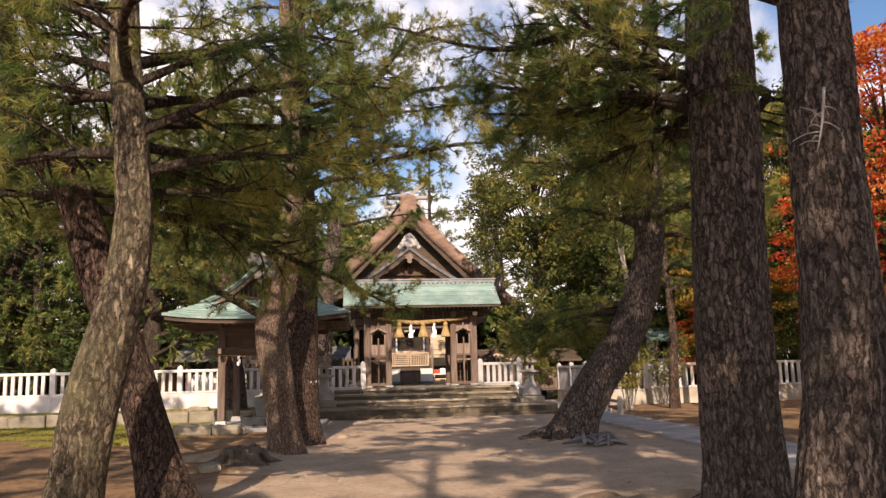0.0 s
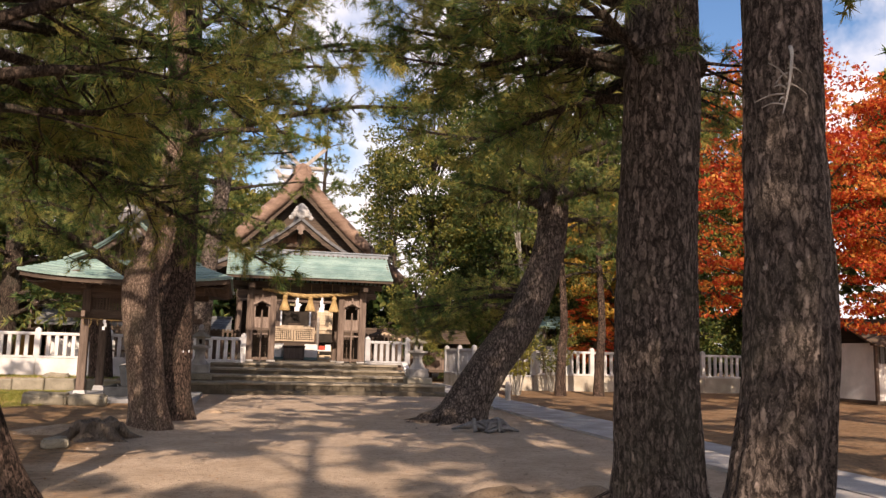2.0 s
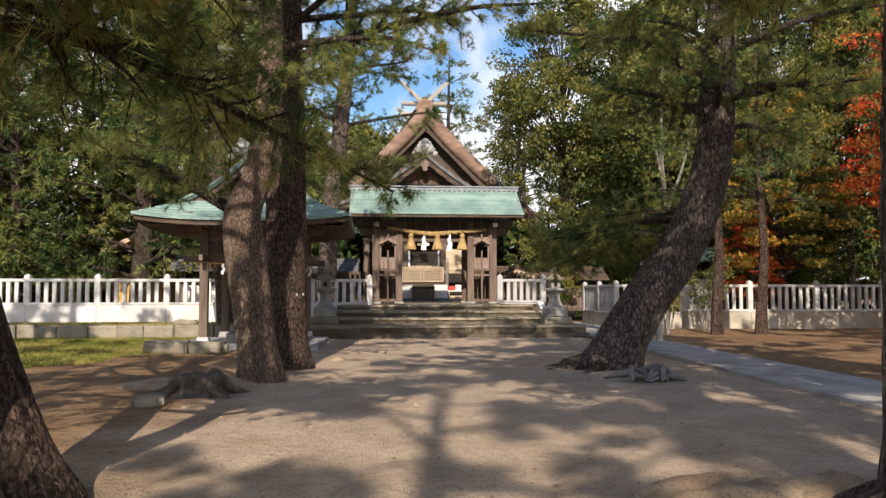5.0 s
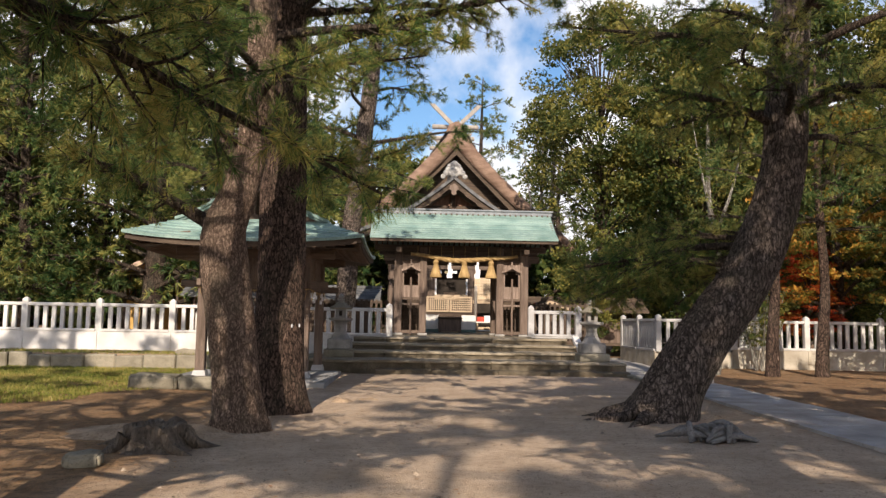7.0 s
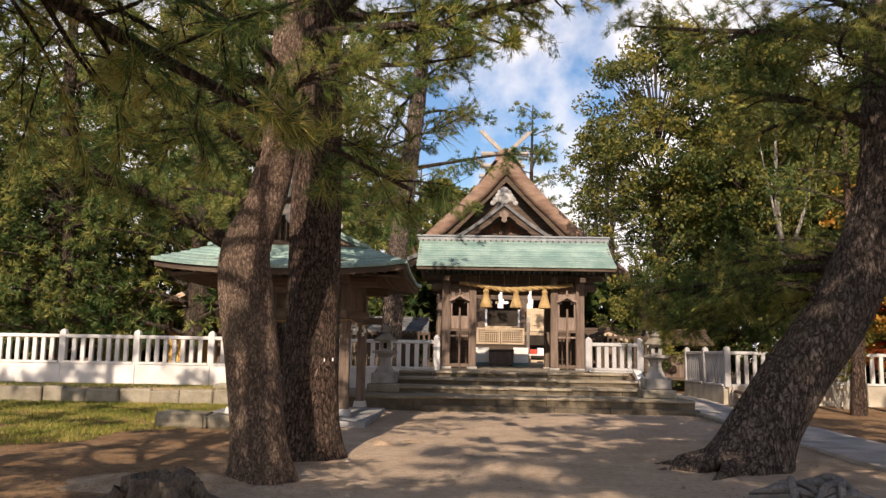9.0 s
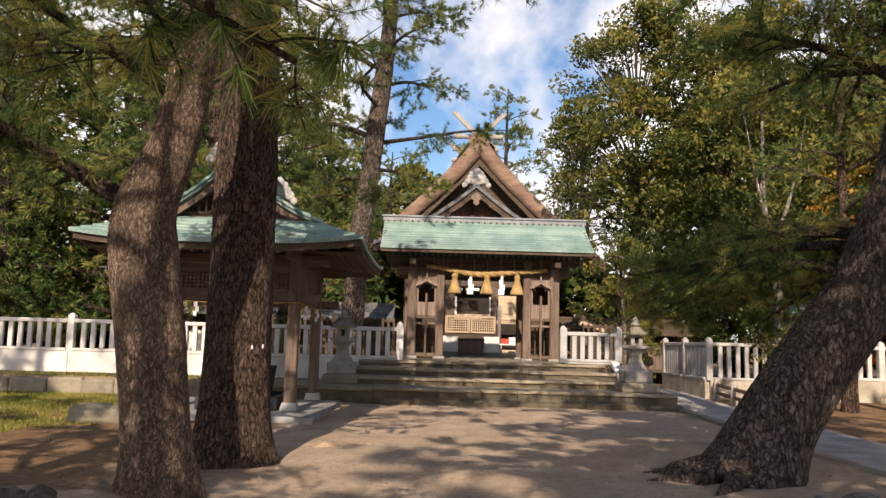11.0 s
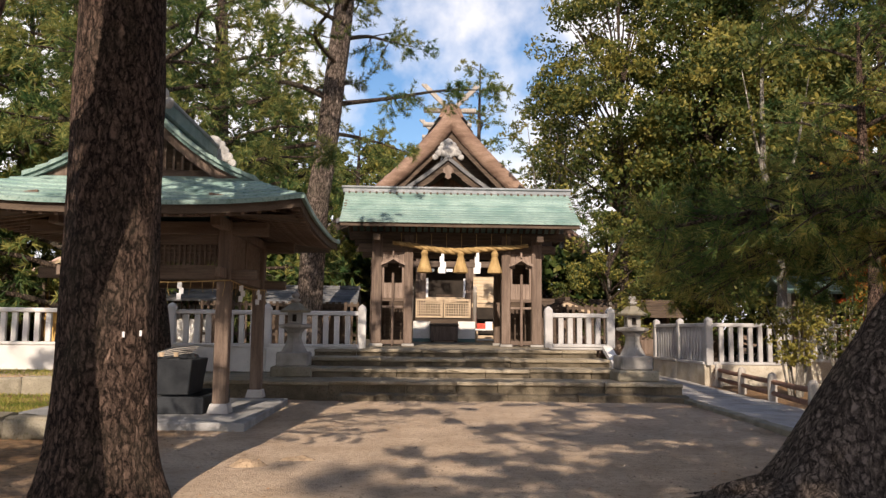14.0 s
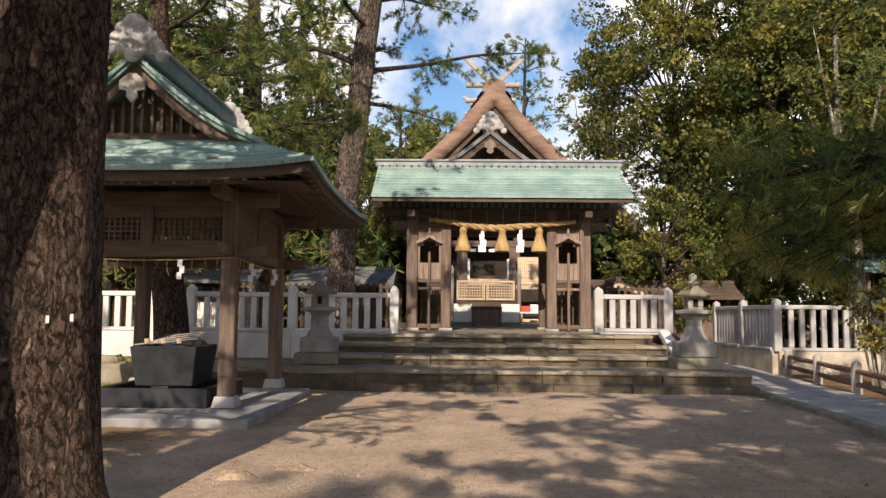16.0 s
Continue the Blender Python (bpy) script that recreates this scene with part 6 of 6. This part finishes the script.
def mound(label, at, dims, seed):
    """A low heap of bare earth, highest in the middle and ragged at its rim."""
    n, m = 36, 10
    vs, fs = [], []
    for k in range(m + 1):
        for i in range(n):
            t, f = 2 * math.pi * i / n, k / m
            r = f * (1 + 0.35 * noise.noise(Vector((math.cos(t) * 1.6, math.sin(t) * 1.6, seed))))
            z = dims[2] * (1 - f * f) * (1 + 0.7 * noise.noise(Vector((r * math.cos(t) * 3, r * math.sin(t) * 3, seed + 4)))) - 0.03 * f
            vs.append((r * dims[0] * math.cos(t), r * dims[1] * math.sin(t), z))
    for k in range(m):
        for i in range(n):
            j = (i + 1) % n
            fs.append((k * n + i, k * n + j, (k + 1) * n + j, (k + 1) * n + i))
    me = from_arrays("earth_mound", np.array(vs), np.array(fs))
    me.materials.append(EARTH)
    me.polygons.foreach_set("use_smooth", [True] * len(me.polygons))
    ob = new("earth_mound", me)
    ob.location = at
    return tagged(ob, label, "mound", "mounds of earth")


mound("low mound of bare earth and roots near the great pine", (2.1, 10.25, 0.0), (0.75, 0.38, 0.15), 3)
mound("low mound of earth at the foot of the great pine", (3.1, 10.3, 0.0), (0.9, 0.4, 0.13), 5)
mound("low mound of litter beside the old stump", (-3.3, 17.6, 0.0), (1.2, 0.7, 0.12), 7)
mound("small clod of earth and roots lying on the sand", (-1.2, 22.0, 0.0), (0.24, 0.13, 0.07), 11)
mound("small clod of earth and roots lying on the sand", (-0.7, 22.4, 0.0), (0.30, 0.10, 0.04), 13)
rough_stone("field_stone", "rounded stone set on the bank below the fence", (-6.6, 31.4, 0.44), (0.75, 0.45, 0.22), STONE_OLD, 6, 0.08)


def stump():
    root = thing("tree_stump", "old hollow weathered tree stump at the foot of a pine", "stump", (-2.9, 16.5, 0))
    vs, fs = [], []
    seg, levels = 56, ((0.60, -0.05), (0.44, 0.05), (0.36, 0.17), (0.35, 0.31), (0.29, 0.34), (0.20, 0.20), (0.05, 0.06))
    for k, (r, z) in enumerate(levels):
        for i in range(seg):
            t = 2 * math.pi * i / seg
            q = 0.8 * r * (1 + 0.22 * noise.noise(Vector((math.cos(t) * 2, math.sin(t) * 2, k * 0.25))) + 0.12 * noise.noise(Vector((math.cos(t) * 6, math.sin(t) * 6, k * 0.4))))
            q *= 1 + 0.10 * math.sin(9 * t) * (k < 4)
            zz = 0.85 * z + (0.07 * noise.noise(Vector((math.cos(t) * 3, math.sin(t) * 3, 7))) if 2 <= k <= 4 else 0)
            vs.append((q * math.cos(t) * 1.2, q * math.sin(t), zz))
    for k in range(len(levels) - 1):
        for i in range(seg):
            j = (i + 1) % seg
            fs.append((k * seg + i, k * seg + j, (k + 1) * seg + j, (k + 1) * seg + i))
    me = from_arrays("bole", np.array(vs), np.array(fs))
    me.materials.append(STUMP)
    o = new("bole", me)
    o.parent = root
    rng = random.Random(5)
    for k in range(5):
        a = k * 1.3 + rng.uniform(-0.2, 0.2)
        L = rng.uniform(0.55, 0.8)
        tube("root", [(0.35 * math.cos(a), 0.35 * math.sin(a), 0.16, 0.10), (0.65 * L * math.cos(a), 0.65 * L * math.sin(a), 0.05, 0.07), (L * math.cos(a + 0.2), L * math.sin(a + 0.2), -0.03, 0.03)], STUMP, root, 8, 0.15, 0.015)
    return root


stump()


def root_tangle():
    root = thing("root_tangle", "knot of silvery weathered roots lying by the leaning pine", "roots", (4.0, 17.55, 0))
    rng = random.Random(12)
    for k in range(22):
        a = rng.uniform(0, math.pi)
        x, y = rng.uniform(-0.4, 0.4), rng.uniform(-0.22, 0.22)
        L = rng.uniform(0.2, 0.45)
        tube("root", [(x - L * math.cos(a), y - L * math.sin(a) * 0.6, 0.02, 0.025), (x, y, rng.uniform(0.08, 0.24), rng.uniform(0.03, 0.06)), (x + L * math.cos(a), y + L * math.sin(a) * 0.6, rng.uniform(0.0, 0.12), 0.015)], ROOT, root, 7, 0.08, 0.012)
    return root


root_tangle()


def spreading_roots(at, r0, seed, n, reach, mat=BARK_GREY, arc=(0, 6.28)):
    """Surface roots that run out from a great trunk and dive into the sand."""
    root = thing("surface_roots", "mossy surface roots spreading from a great pine", "roots", at, "surface roots")
    rng = random.Random(seed)
    for k in range(n):
        a = arc[0] + (arc[1] - arc[0]) * (k + rng.uniform(0.2, 0.8)) / n
        L = reach * rng.uniform(0.6, 1.2)
        b = a + rng.uniform(-0.5, 0.5)
        tube("root", [(r0 * 0.75 * math.cos(a), r0 * 0.75 * math.sin(a), 0.16, 0.13), (r0 * 1.5 * math.cos(a), r0 * 1.5 * math.sin(a), 0.03, 0.10),
                      ((r0 + L * 0.6) * math.cos(b), (r0 + L * 0.6) * math.sin(b), -0.005, 0.06), ((r0 + L) * math.cos(b), (r0 + L) * math.sin(b), -0.04, 0.03)], mat, root, 8, 0.12, 0.02)
    return root


spreading_roots((3.22, 9.4, 0), 0.45, 2, 8, 0.9)
spreading_roots((4.2, 20.0, 0), 0.60, 3, 4, 0.7, BARK_GREY, (2.6, 4.4))


# ---- lawn, litter and grass ----
def lawn():
    rng = np.random.default_rng(5)
    n = 26000
    x, y = rng.uniform(-26, -4.9, n), rng.uniform(20.5, 30.7, n)
    keep = np.array([noise.noise(Vector((a * 0.35, b * 0.6, 2))) + (b - 23.5) * 0.12 - max(0, a + 6.2) * 0.35 > 0.0 for a, b in zip(x, y)])
    x, y = x[keep], y[keep]
    m = len(x)
    k = 5
    c = np.repeat(np.stack((x, y, np.full(m, -0.01)), 1), k, 0) + rng.normal(size=(m * k, 3)) * np.array((0.05, 0.05, 0))
    d = np.stack((rng.normal(size=m * k) * 0.35, rng.normal(size=m * k) * 0.35, np.ones(m * k)), 1)
    h = rng.uniform(0.04, 0.09, (m * k, 1))
    s = units(rng, m * k) * np.array((1, 1, 0)) * 0.012
    v = np.stack((c - s, c + s, c + d * h), 1).reshape(-1, 3)
    me = from_arrays("grass", v, np.arange(m * k * 3).reshape(-1, 3))
    me.materials.append(GRASS)
    tagged(new("grass", me), "short sunlit autumn lawn below the stone bank", "grass", kind="stuff")


lawn()


def bank_grass():
    rng = np.random.default_rng(15)
    n = 9000
    c = np.stack((rng.uniform(-26, -4.7, n), rng.uniform(30.95, 32.9, n), np.full(n, 0.39)), 1)
    d = np.stack((rng.normal(size=n) * 0.5, rng.normal(size=n) * 0.5, np.ones(n)), 1)
    s = units(rng, n) * np.array((1, 1, 0)) * 0.014
    v = np.stack((c - s, c + s, c + d * rng.uniform(0.03, 0.10, (n, 1))), 1).reshape(-1, 3)
    me = from_arrays("bank_grass", v, np.arange(n * 3).reshape(-1, 3))
    me.materials.append(GRASS)
    tagged(new("bank_grass", me), "dry tufts of grass on the bank", "grass", kind="stuff")


bank_grass()


def litter():
    """Fallen needles, leaves and cones: thick beside the way, thin on it."""
    rng = np.random.default_rng(6)
    n = 26000
    x, y = rng.uniform(-16, 18, n), rng.uniform(6, 33, n)
    off = np.abs(x - 1.9)
    keep = rng.uniform(0, 1, n) < np.clip((off - 3.2) / 3, 0.16, 1)
    x, y = x[keep], y[keep]
    c = np.stack((x, y, np.array([0.035 * noise.noise(Vector((a * 0.5, b * 0.5, 0))) + 0.012 * noise.noise(Vector((a * 2.1, b * 2.1, 5))) + 0.004 for a, b in zip(x, y)])), 1)
    me = leaf_mesh("fallen_leaves", c, 0.032, rng, 0.85)
    me.materials.append(leaf_material("fallen_leaf", (0.10, 0.06, 0.03), (0.26, 0.14, 0.06), (0.44, 0.22, 0.09), 2.0, 0.1))
    tagged(new("fallen_leaves", me), "scattered brown leaves and needles on the ground", "leaves", kind="stuff")


litter()


# ---- things inside the gate ----
def offering_box():
    root = thing("offering_box", "weathered wooden offering box before the hall", "box", (1.91, 43.6, 1.02))
    boxed("body", (-0.52, 0.52, -0.3, 0.3, 0.05, 0.62), WOOD, root, 0.02)
    rim = boxed("rim", (-0.56, 0.56, -0.34, 0.34, 0.62, 0.70), WOOD_DARK, root, 0.01)
    for k in range(9):
        x = -0.46 + 0.115 * k
        boxed("slat", (x - 0.02, x + 0.02, -0.3, 0.3, 0.70, 0.73), WOOD, rim, 0)
    for x in (-0.45, 0.45):
        boxed("foot", (x - 0.05, x + 0.05, -0.3, 0.3, 0, 0.05), WOOD_DARK, root, 0)
    return root


offering_box()


def lattice_rail():
    root = thing("lattice_barrier", "pale wooden lattice barrier across the hall front", "barrier", (1.91, 44.3, 0))
    for a, b in ((-1.08, -0.02), (0.02, 1.08)):
        for z in (2.0, 2.66):
            boxed("frame_rail", (a, b, -0.03, 0.03, z - 0.035, z + 0.035), WOOD_PALE, root, 0.005)
        for x in (a + 0.03, b - 0.03):
            boxed("frame_stile", (x - 0.03, x + 0.03, -0.03, 0.03, 2.0, 2.66), WOOD_PALE, root, 0.005)
        for k in range(1, 11):
            x = a + (b - a) * k / 11
            boxed("bar", (x - 0.014, x + 0.014, -0.014, 0.014, 2.03, 2.63), WOOD_PALE, root, 0)
        for k in range(1, 6):
            z = 2.03 + 0.6 * k / 6
            boxed("slat", (a, b, -0.010, 0.010, z - 0.014, z + 0.014), WOOD_PALE, root, 0)
    boxed("skirt_board", (-1.1, 1.1, 0.03, 0.06, 1.05, 1.96), WOOD_DARK, root, 0)
    for x in (-1.25, 1.25):
        bm = bmesh.new()
        lathe(bm, [(0.075, 1.02), (0.075, 2.95), (0.09, 2.97), (0.05, 3.02), (0.085, 3.1), (0.06, 3.19), (0.01, 3.26)], 12, (x, 0))
        part("newel_post", bm, WOOD_GREY, root, "silvered post with an onion finial", True)
    return root


lattice_rail()
for x in (1.06, 2.79):
    root = thing("cloth_panel", "white cloth-covered stand beside the offering box", "panel", (x, 43.75, 1.02), "stands by the offering box")
    boxed("cloth", (-0.33, 0.33, -0.05, 0.05, 0.12, 0.80), PLASTER, root, 0.01)
    boxed("hem", (-0.34, 0.34, -0.06, 0.06, 0.0, 0.14), COPPER_DARK, root, 0.01)


def hall_front():
    root = thing("hall_screen", "hall front with a dark doorway, pale lattice screen and eave boards", "screen", (0, 45.6, 0))
    boxed("floor_edge", (-0.9, 5.1, -0.4, 0.0, 1.02, 1.28), WOOD_PALE, root, 0.02)
    boxed("lintel", (-0.9, 5.1, -0.1, 0.1, 4.05, 4.3), WOOD_X, root, 0.02)
    # panel behind the doorway, its indoor shade painted near-black
    boxed("inner_back", (-0.9, 5.1, 3.6, 3.66, 1.02, 4.3), INTERIOR_SHADE, root, 0)
    for x in (1.13, 3.0):
        boxed("door_post", (x - 0.12, x + 0.12, -0.08, 0.12, 1.25, 4.05), WOOD, root, 0.015)
    for x in (1.30, 2.83):
        boxed("white_curtain", (x - 0.045, x + 0.045, -0.02, 0.0, 2.75, 3.6), PAPER, root, 0.005)
    boxed("threshold", (1.25, 2.9, -0.05, 0.2, 2.60, 2.82), WOOD_PALE, root, 0.01)
    boxed("altar_table", (1.7, 2.4, 0.4, 0.9, 2.6, 2.95), WOOD_DARK, root, 0.01)
    for x in (1.45, 1.85, 2.2, 2.75):
        boxed("paper_strip", (x - 0.13, x + 0.13, -0.14, -0.12, 3.86, 3.98), PAPER if x != 1.85 else BAMBOO, root, 0)
    # pale lattice screen
    for k in range(13):
        x = 3.22 + 1.0 * k / 12
        boxed("screen_bar", (x - 0.012, x + 0.012, -0.03, -0.005, 2.6, 3.68), WOOD_PALE, root, 0)
    for k in range(9):
        z = 2.62 + 1.04 * k / 8
        boxed("screen_slat", (3.2, 4.24, -0.005, 0.01, z - 0.012, z + 0.012), WOOD_PALE, root, 0)
    boxed("screen_paper", (3.2, 4.24, 0.012, 0.02, 2.6, 3.68), material("old_screen_paper", (0.60, 0.48, 0.34), (0.72, 0.60, 0.44), 3, 40, 0.8, 0.05), root, 0)
    boxed("screen_frame", (3.14, 4.3, -0.05, 0.05, 2.42, 2.58), WOOD_PALE, root, 0.01)
    return root


hall_front()


def stall():
    root = thing("charm_table", "low table with boxed charms beside the hall", "table", (3.95, 44.2, 1.02))
    boxed("tabletop", (-0.8, 0.8, -0.25, 0.25, 0.46, 0.52), PLASTER, root, 0.01)
    for x in (-0.72, 0.0, 0.72):
        boxed("leg", (x - 0.03, x + 0.03, -0.2, 0.2, 0, 0.46), WOOD_PALE, root, 0.005)
    boxed("lower_shelf", (-0.75, 0.75, -0.22, 0.22, 0.08, 0.12), PLASTER, root, 0.01)
    return root


stall()
for k, (x, w, mat, lab) in enumerate(((3.42, 0.2, CLOTH_RED, "red box of charms on the table"), (3.72, 0.16, PAPER, "white box of charms on the table"), (3.98, 0.13, GILT, "yellow box of charms on the table"), (4.35, 0.18, GILT, "yellow box of charms on the table"), (4.62, 0.12, PAPER, "white box of charms on the table"))):
    tagged(boxed("charm_box", (x - w, x + w * 0.7, 44.05, 44.3, 1.54, 1.76 + 0.06 * (k % 2)), mat, None, 0.01), lab, "box", "boxes of charms")


# ---- side shrines and outbuildings ----
def small_shrine(label, at, w, d, h, roof_mat, wall_mat, ridge_x=True, group="side shrines"):
    """A little timber building: sill, corner posts, boarded walls, door, gabled roof with boards and ridge."""
    root = thing("side_shrine", label, "shrine", at, group)
    boxed("sill", (-w / 2, w / 2, -d / 2, d / 2, 0, 0.14), WOOD_DARK, root, 0.01)
    for sx in (-1, 1):
        for sy in (-1, 1):
            boxed("post", (sx * (w / 2 - 0.06) - 0.06, sx * (w / 2 - 0.06) + 0.06, sy * (d / 2 - 0.06) - 0.06, sy * (d / 2 - 0.06) + 0.06, 0.14, h), WOOD, root, 0.01)
        boxed("side_wall", (sx * (w / 2 - 0.06) - 0.02, sx * (w / 2 - 0.06) + 0.02, -d / 2 + 0.12, d / 2 - 0.12, 0.14, h), wall_mat, root, 0)
    n = max(4, int(w / 0.25))
    for k in range(n):
        x0, x1 = -w / 2 + 0.12 + (w - 0.24) * k / n, -w / 2 + 0.12 + (w - 0.24) * (k + 1) / n
        boxed("front_board", (x0 + 0.004, x1 - 0.004, -d / 2 + 0.05, -d / 2 + 0.08, 0.14, h * 0.66), wall_mat, root, 0)
        boxed("grille_bar", ((x0 + x1) / 2 - 0.02, (x0 + x1) / 2 + 0.02, -d / 2 + 0.05, -d / 2 + 0.08, h * 0.66, h - 0.1), WOOD_DARK, root, 0)
    boxed("back_wall", (-w / 2 + 0.12, w / 2 - 0.12, d / 2 - 0.08, d / 2 - 0.05, 0.14, h), wall_mat, root, 0)
    boxed("head_beam", (-w / 2 - 0.15, w / 2 + 0.15, -d / 2 - 0.02, -d / 2 + 0.12, h - 0.1, h + 0.04), WOOD_X, root, 0.01)
    rise = 0.42 * (d if ridge_x else w) / 2 * 1.35
    over = 0.42
    half = (d if ridge_x else w) / 2 + over
    ext = (w if ridge_x else d) / 2 + over
    for s in (-1, 1):
        for k in range(5):
            a, b = k / 5, (k + 1) / 5
            za, zb = h + rise * (1 - a) + 0.03 - 0.12 * a, h + rise * (1 - b) + 0.03 - 0.12 * b
            bm = bmesh.new()
            prism(bm, [(s * half * a, za - 0.06), (s * half * b, zb - 0.06), (s * half * b, zb + 0.025), (s * half * a, za)], "x" if ridge_x else "y", -ext, ext)
            part("roof_course", bm, roof_mat, root)
    if ridge_x:
        boxed("ridge", (-ext - 0.03, ext + 0.03, -0.09, 0.09, h + rise, h + rise + 0.14), roof_mat, root, 0.02)
    else:
        boxed("ridge", (-0.09, 0.09, -ext - 0.03, ext + 0.03, h + rise, h + rise + 0.14), roof_mat, root, 0.02)
        for s in (-1, 1):
            bm = bmesh.new()
            prism(bm, [(0, h + rise - 0.04), (s * half, h - 0.12), (s * half, h - 0.24), (0, h + rise - 0.18)], "y", -ext - 0.02, -ext + 0.03)
            part("barge_board", bm, WOOD_PALE, root)
        bm = bmesh.new()
        prism(bm, [(-w / 2, h), (w / 2, h), (0, h + rise - 0.1)], "y", -d / 2 + 0.02, -d / 2 + 0.05)
        part("gable_wall", bm, wall_mat, root)
    return root


small_shrine("small dark shrine with a grey roof behind the fence", (-2.9, 41.0, 0.95), 2.6, 1.4, 1.5, TILE_GREY, WOOD_DARK)
small_shrine("small gabled shrine beside the gate", (5.9, 40.6, 1.0), 0.7, 1.0, 1.3, WOOD_DARK, WOOD, False)
small_shrine("long low timber hall with a plank roof", (8.3, 45.0, 0.5), 5.2, 1.6, 1.7, WOOD_DARK, WOOD)
small_shrine("bright new cypress building glowing in the sun", (-10.9, 42.0, 0.0), 2.3, 2.2, 3.35, material("pinkish_copper_roof", (0.52, 0.36, 0.30), (0.66, 0.50, 0.43), 2, 40, 0.5, 0.1), GILT, False, "")
small_shrine("storehouse with a grey tiled roof", (-7.4, 41.0, 0.3), 3.0, 2.0, 2.2, TILE_GREY, PLASTER, True, "")

small_shrine("little shrine with a green copper roof behind the white fence", (15.6, 42.6, 0.0), 1.7, 1.5, 3.1, COPPER, PLASTER, True, "")
small_shrine("white-walled storehouse with a dark roof beyond the maples", (25.5, 29.0, 0.0), 6.0, 3.0, 2.3, WOOD_DARK, PLASTER, True, "")


def board_fence():
    root = thing("board_fence", "dark slatted timber fence behind the gate", "fence", (0, 0, 0))
    for x0, x1 in ((-6.2, -0.8), (4.6, 7.3)):
        for z in (1.25, 2.2):
            boxed("rail", (x0, x1, 39.0, 39.06, z, z + 0.09), WOOD_DARK, root, 0)
        n = int((x1 - x0) / 0.2)
        for k in range(n):
            x = x0 + (x1 - x0) * (k + 0.5) / n
            boxed("slat", (x - 0.045, x + 0.045, 38.96, 39.0, 0.9, 2.35), WOOD_DARK, root, 0)
    return root


board_fence()


def pebbles():
    """Loose gravel and clods on the sand."""
    rng = np.random.default_rng(16)
    n = 5000
    x, y = rng.uniform(-3, 7, n), rng.uniform(8, 30, n)
    r = rng.uniform(0.005, 0.014, (n, 1)) * (1 + 1.6 * (rng.uniform(0, 1, (n, 1)) > 0.97))
    c = np.stack((x, y, np.array([0.035 * noise.noise(Vector((a * 0.5, b * 0.5, 0))) + 0.012 * noise.noise(Vector((a * 2.1, b * 2.1, 5))) - 0.008 for a, b in zip(x, y)])), 1)
    t = rng.uniform(0, 6.28, n)
    corners = [c + r * np.stack((np.cos(t + k * 2.1) * 1.2, np.sin(t + k * 2.1), np.full(n, -0.2)), 1) for k in range(3)]
    top = c + r * np.stack((rng.normal(size=n) * 0.3, rng.normal(size=n) * 0.3, np.full(n, 0.9)), 1)
    v = np.stack((*corners, top), 1).reshape(-1, 3)
    b = np.arange(n)[:, None] * 4
    f = np.concatenate([b + np.array([i]) for i in ((0, 1, 3), (1, 2, 3), (2, 0, 3))])
    me = from_arrays("pebbles", v, f)
    me.materials.append(material("pebble", (0.27, 0.20, 0.145), (0.48, 0.38, 0.29), 3, 40, 0.9, 0.0, island=0.4))
    tagged(new("pebbles", me), "loose gravel strewn over the packed sand", "gravel", kind="stuff")


pebbles()


def dead_twig():
    root = thing("dead_branch", "bleached dead twig hanging from a pine trunk", "branch")
    rng = random.Random(2)
    base = Vector((3.02, 7.12, 3.75))
    main = [(*base, 0.016), (2.92, 6.98, 3.62, 0.013), (2.86, 6.94, 3.40, 0.010), (2.80, 6.94, 3.18, 0.005)]
    tube("stem", main, WOOD_GREY, root, 6, 0.08)
    for k in range(9):
        f = 0.25 + 0.7 * k / 9
        p = base.lerp(Vector((2.80, 6.94, 3.18)), f)
        d = Vector((rng.uniform(-1, 0.5), rng.uniform(-0.5, 0.3), rng.uniform(-0.6, 0.3))).normalized() * rng.uniform(0.12, 0.28)
        q = p + d
        tube("twig", [(*p, 0.008), (*(p + d * 0.5 + Vector((0, 0, 0.02))), 0.006), (*q, 0.003)], WOOD_GREY, root, 5, 0.1)
    return root


dead_twig()

for x, y, z in ((-1.87, 19.945, 1.41), (-1.765, 20.055, 1.42)):
    tag = boxed("paper_tag", (-0.010, 0.010, -0.002, 0.002, -0.024, 0.024), PAPER, None, 0.0)
    tag.matrix_basis = Matrix.Translation((x, y, z)) @ Matrix.Rotation(radians(40), 4, "Z")
    tagged(tag, "small white paper tag pinned to a pine trunk", "tag", "paper tags")
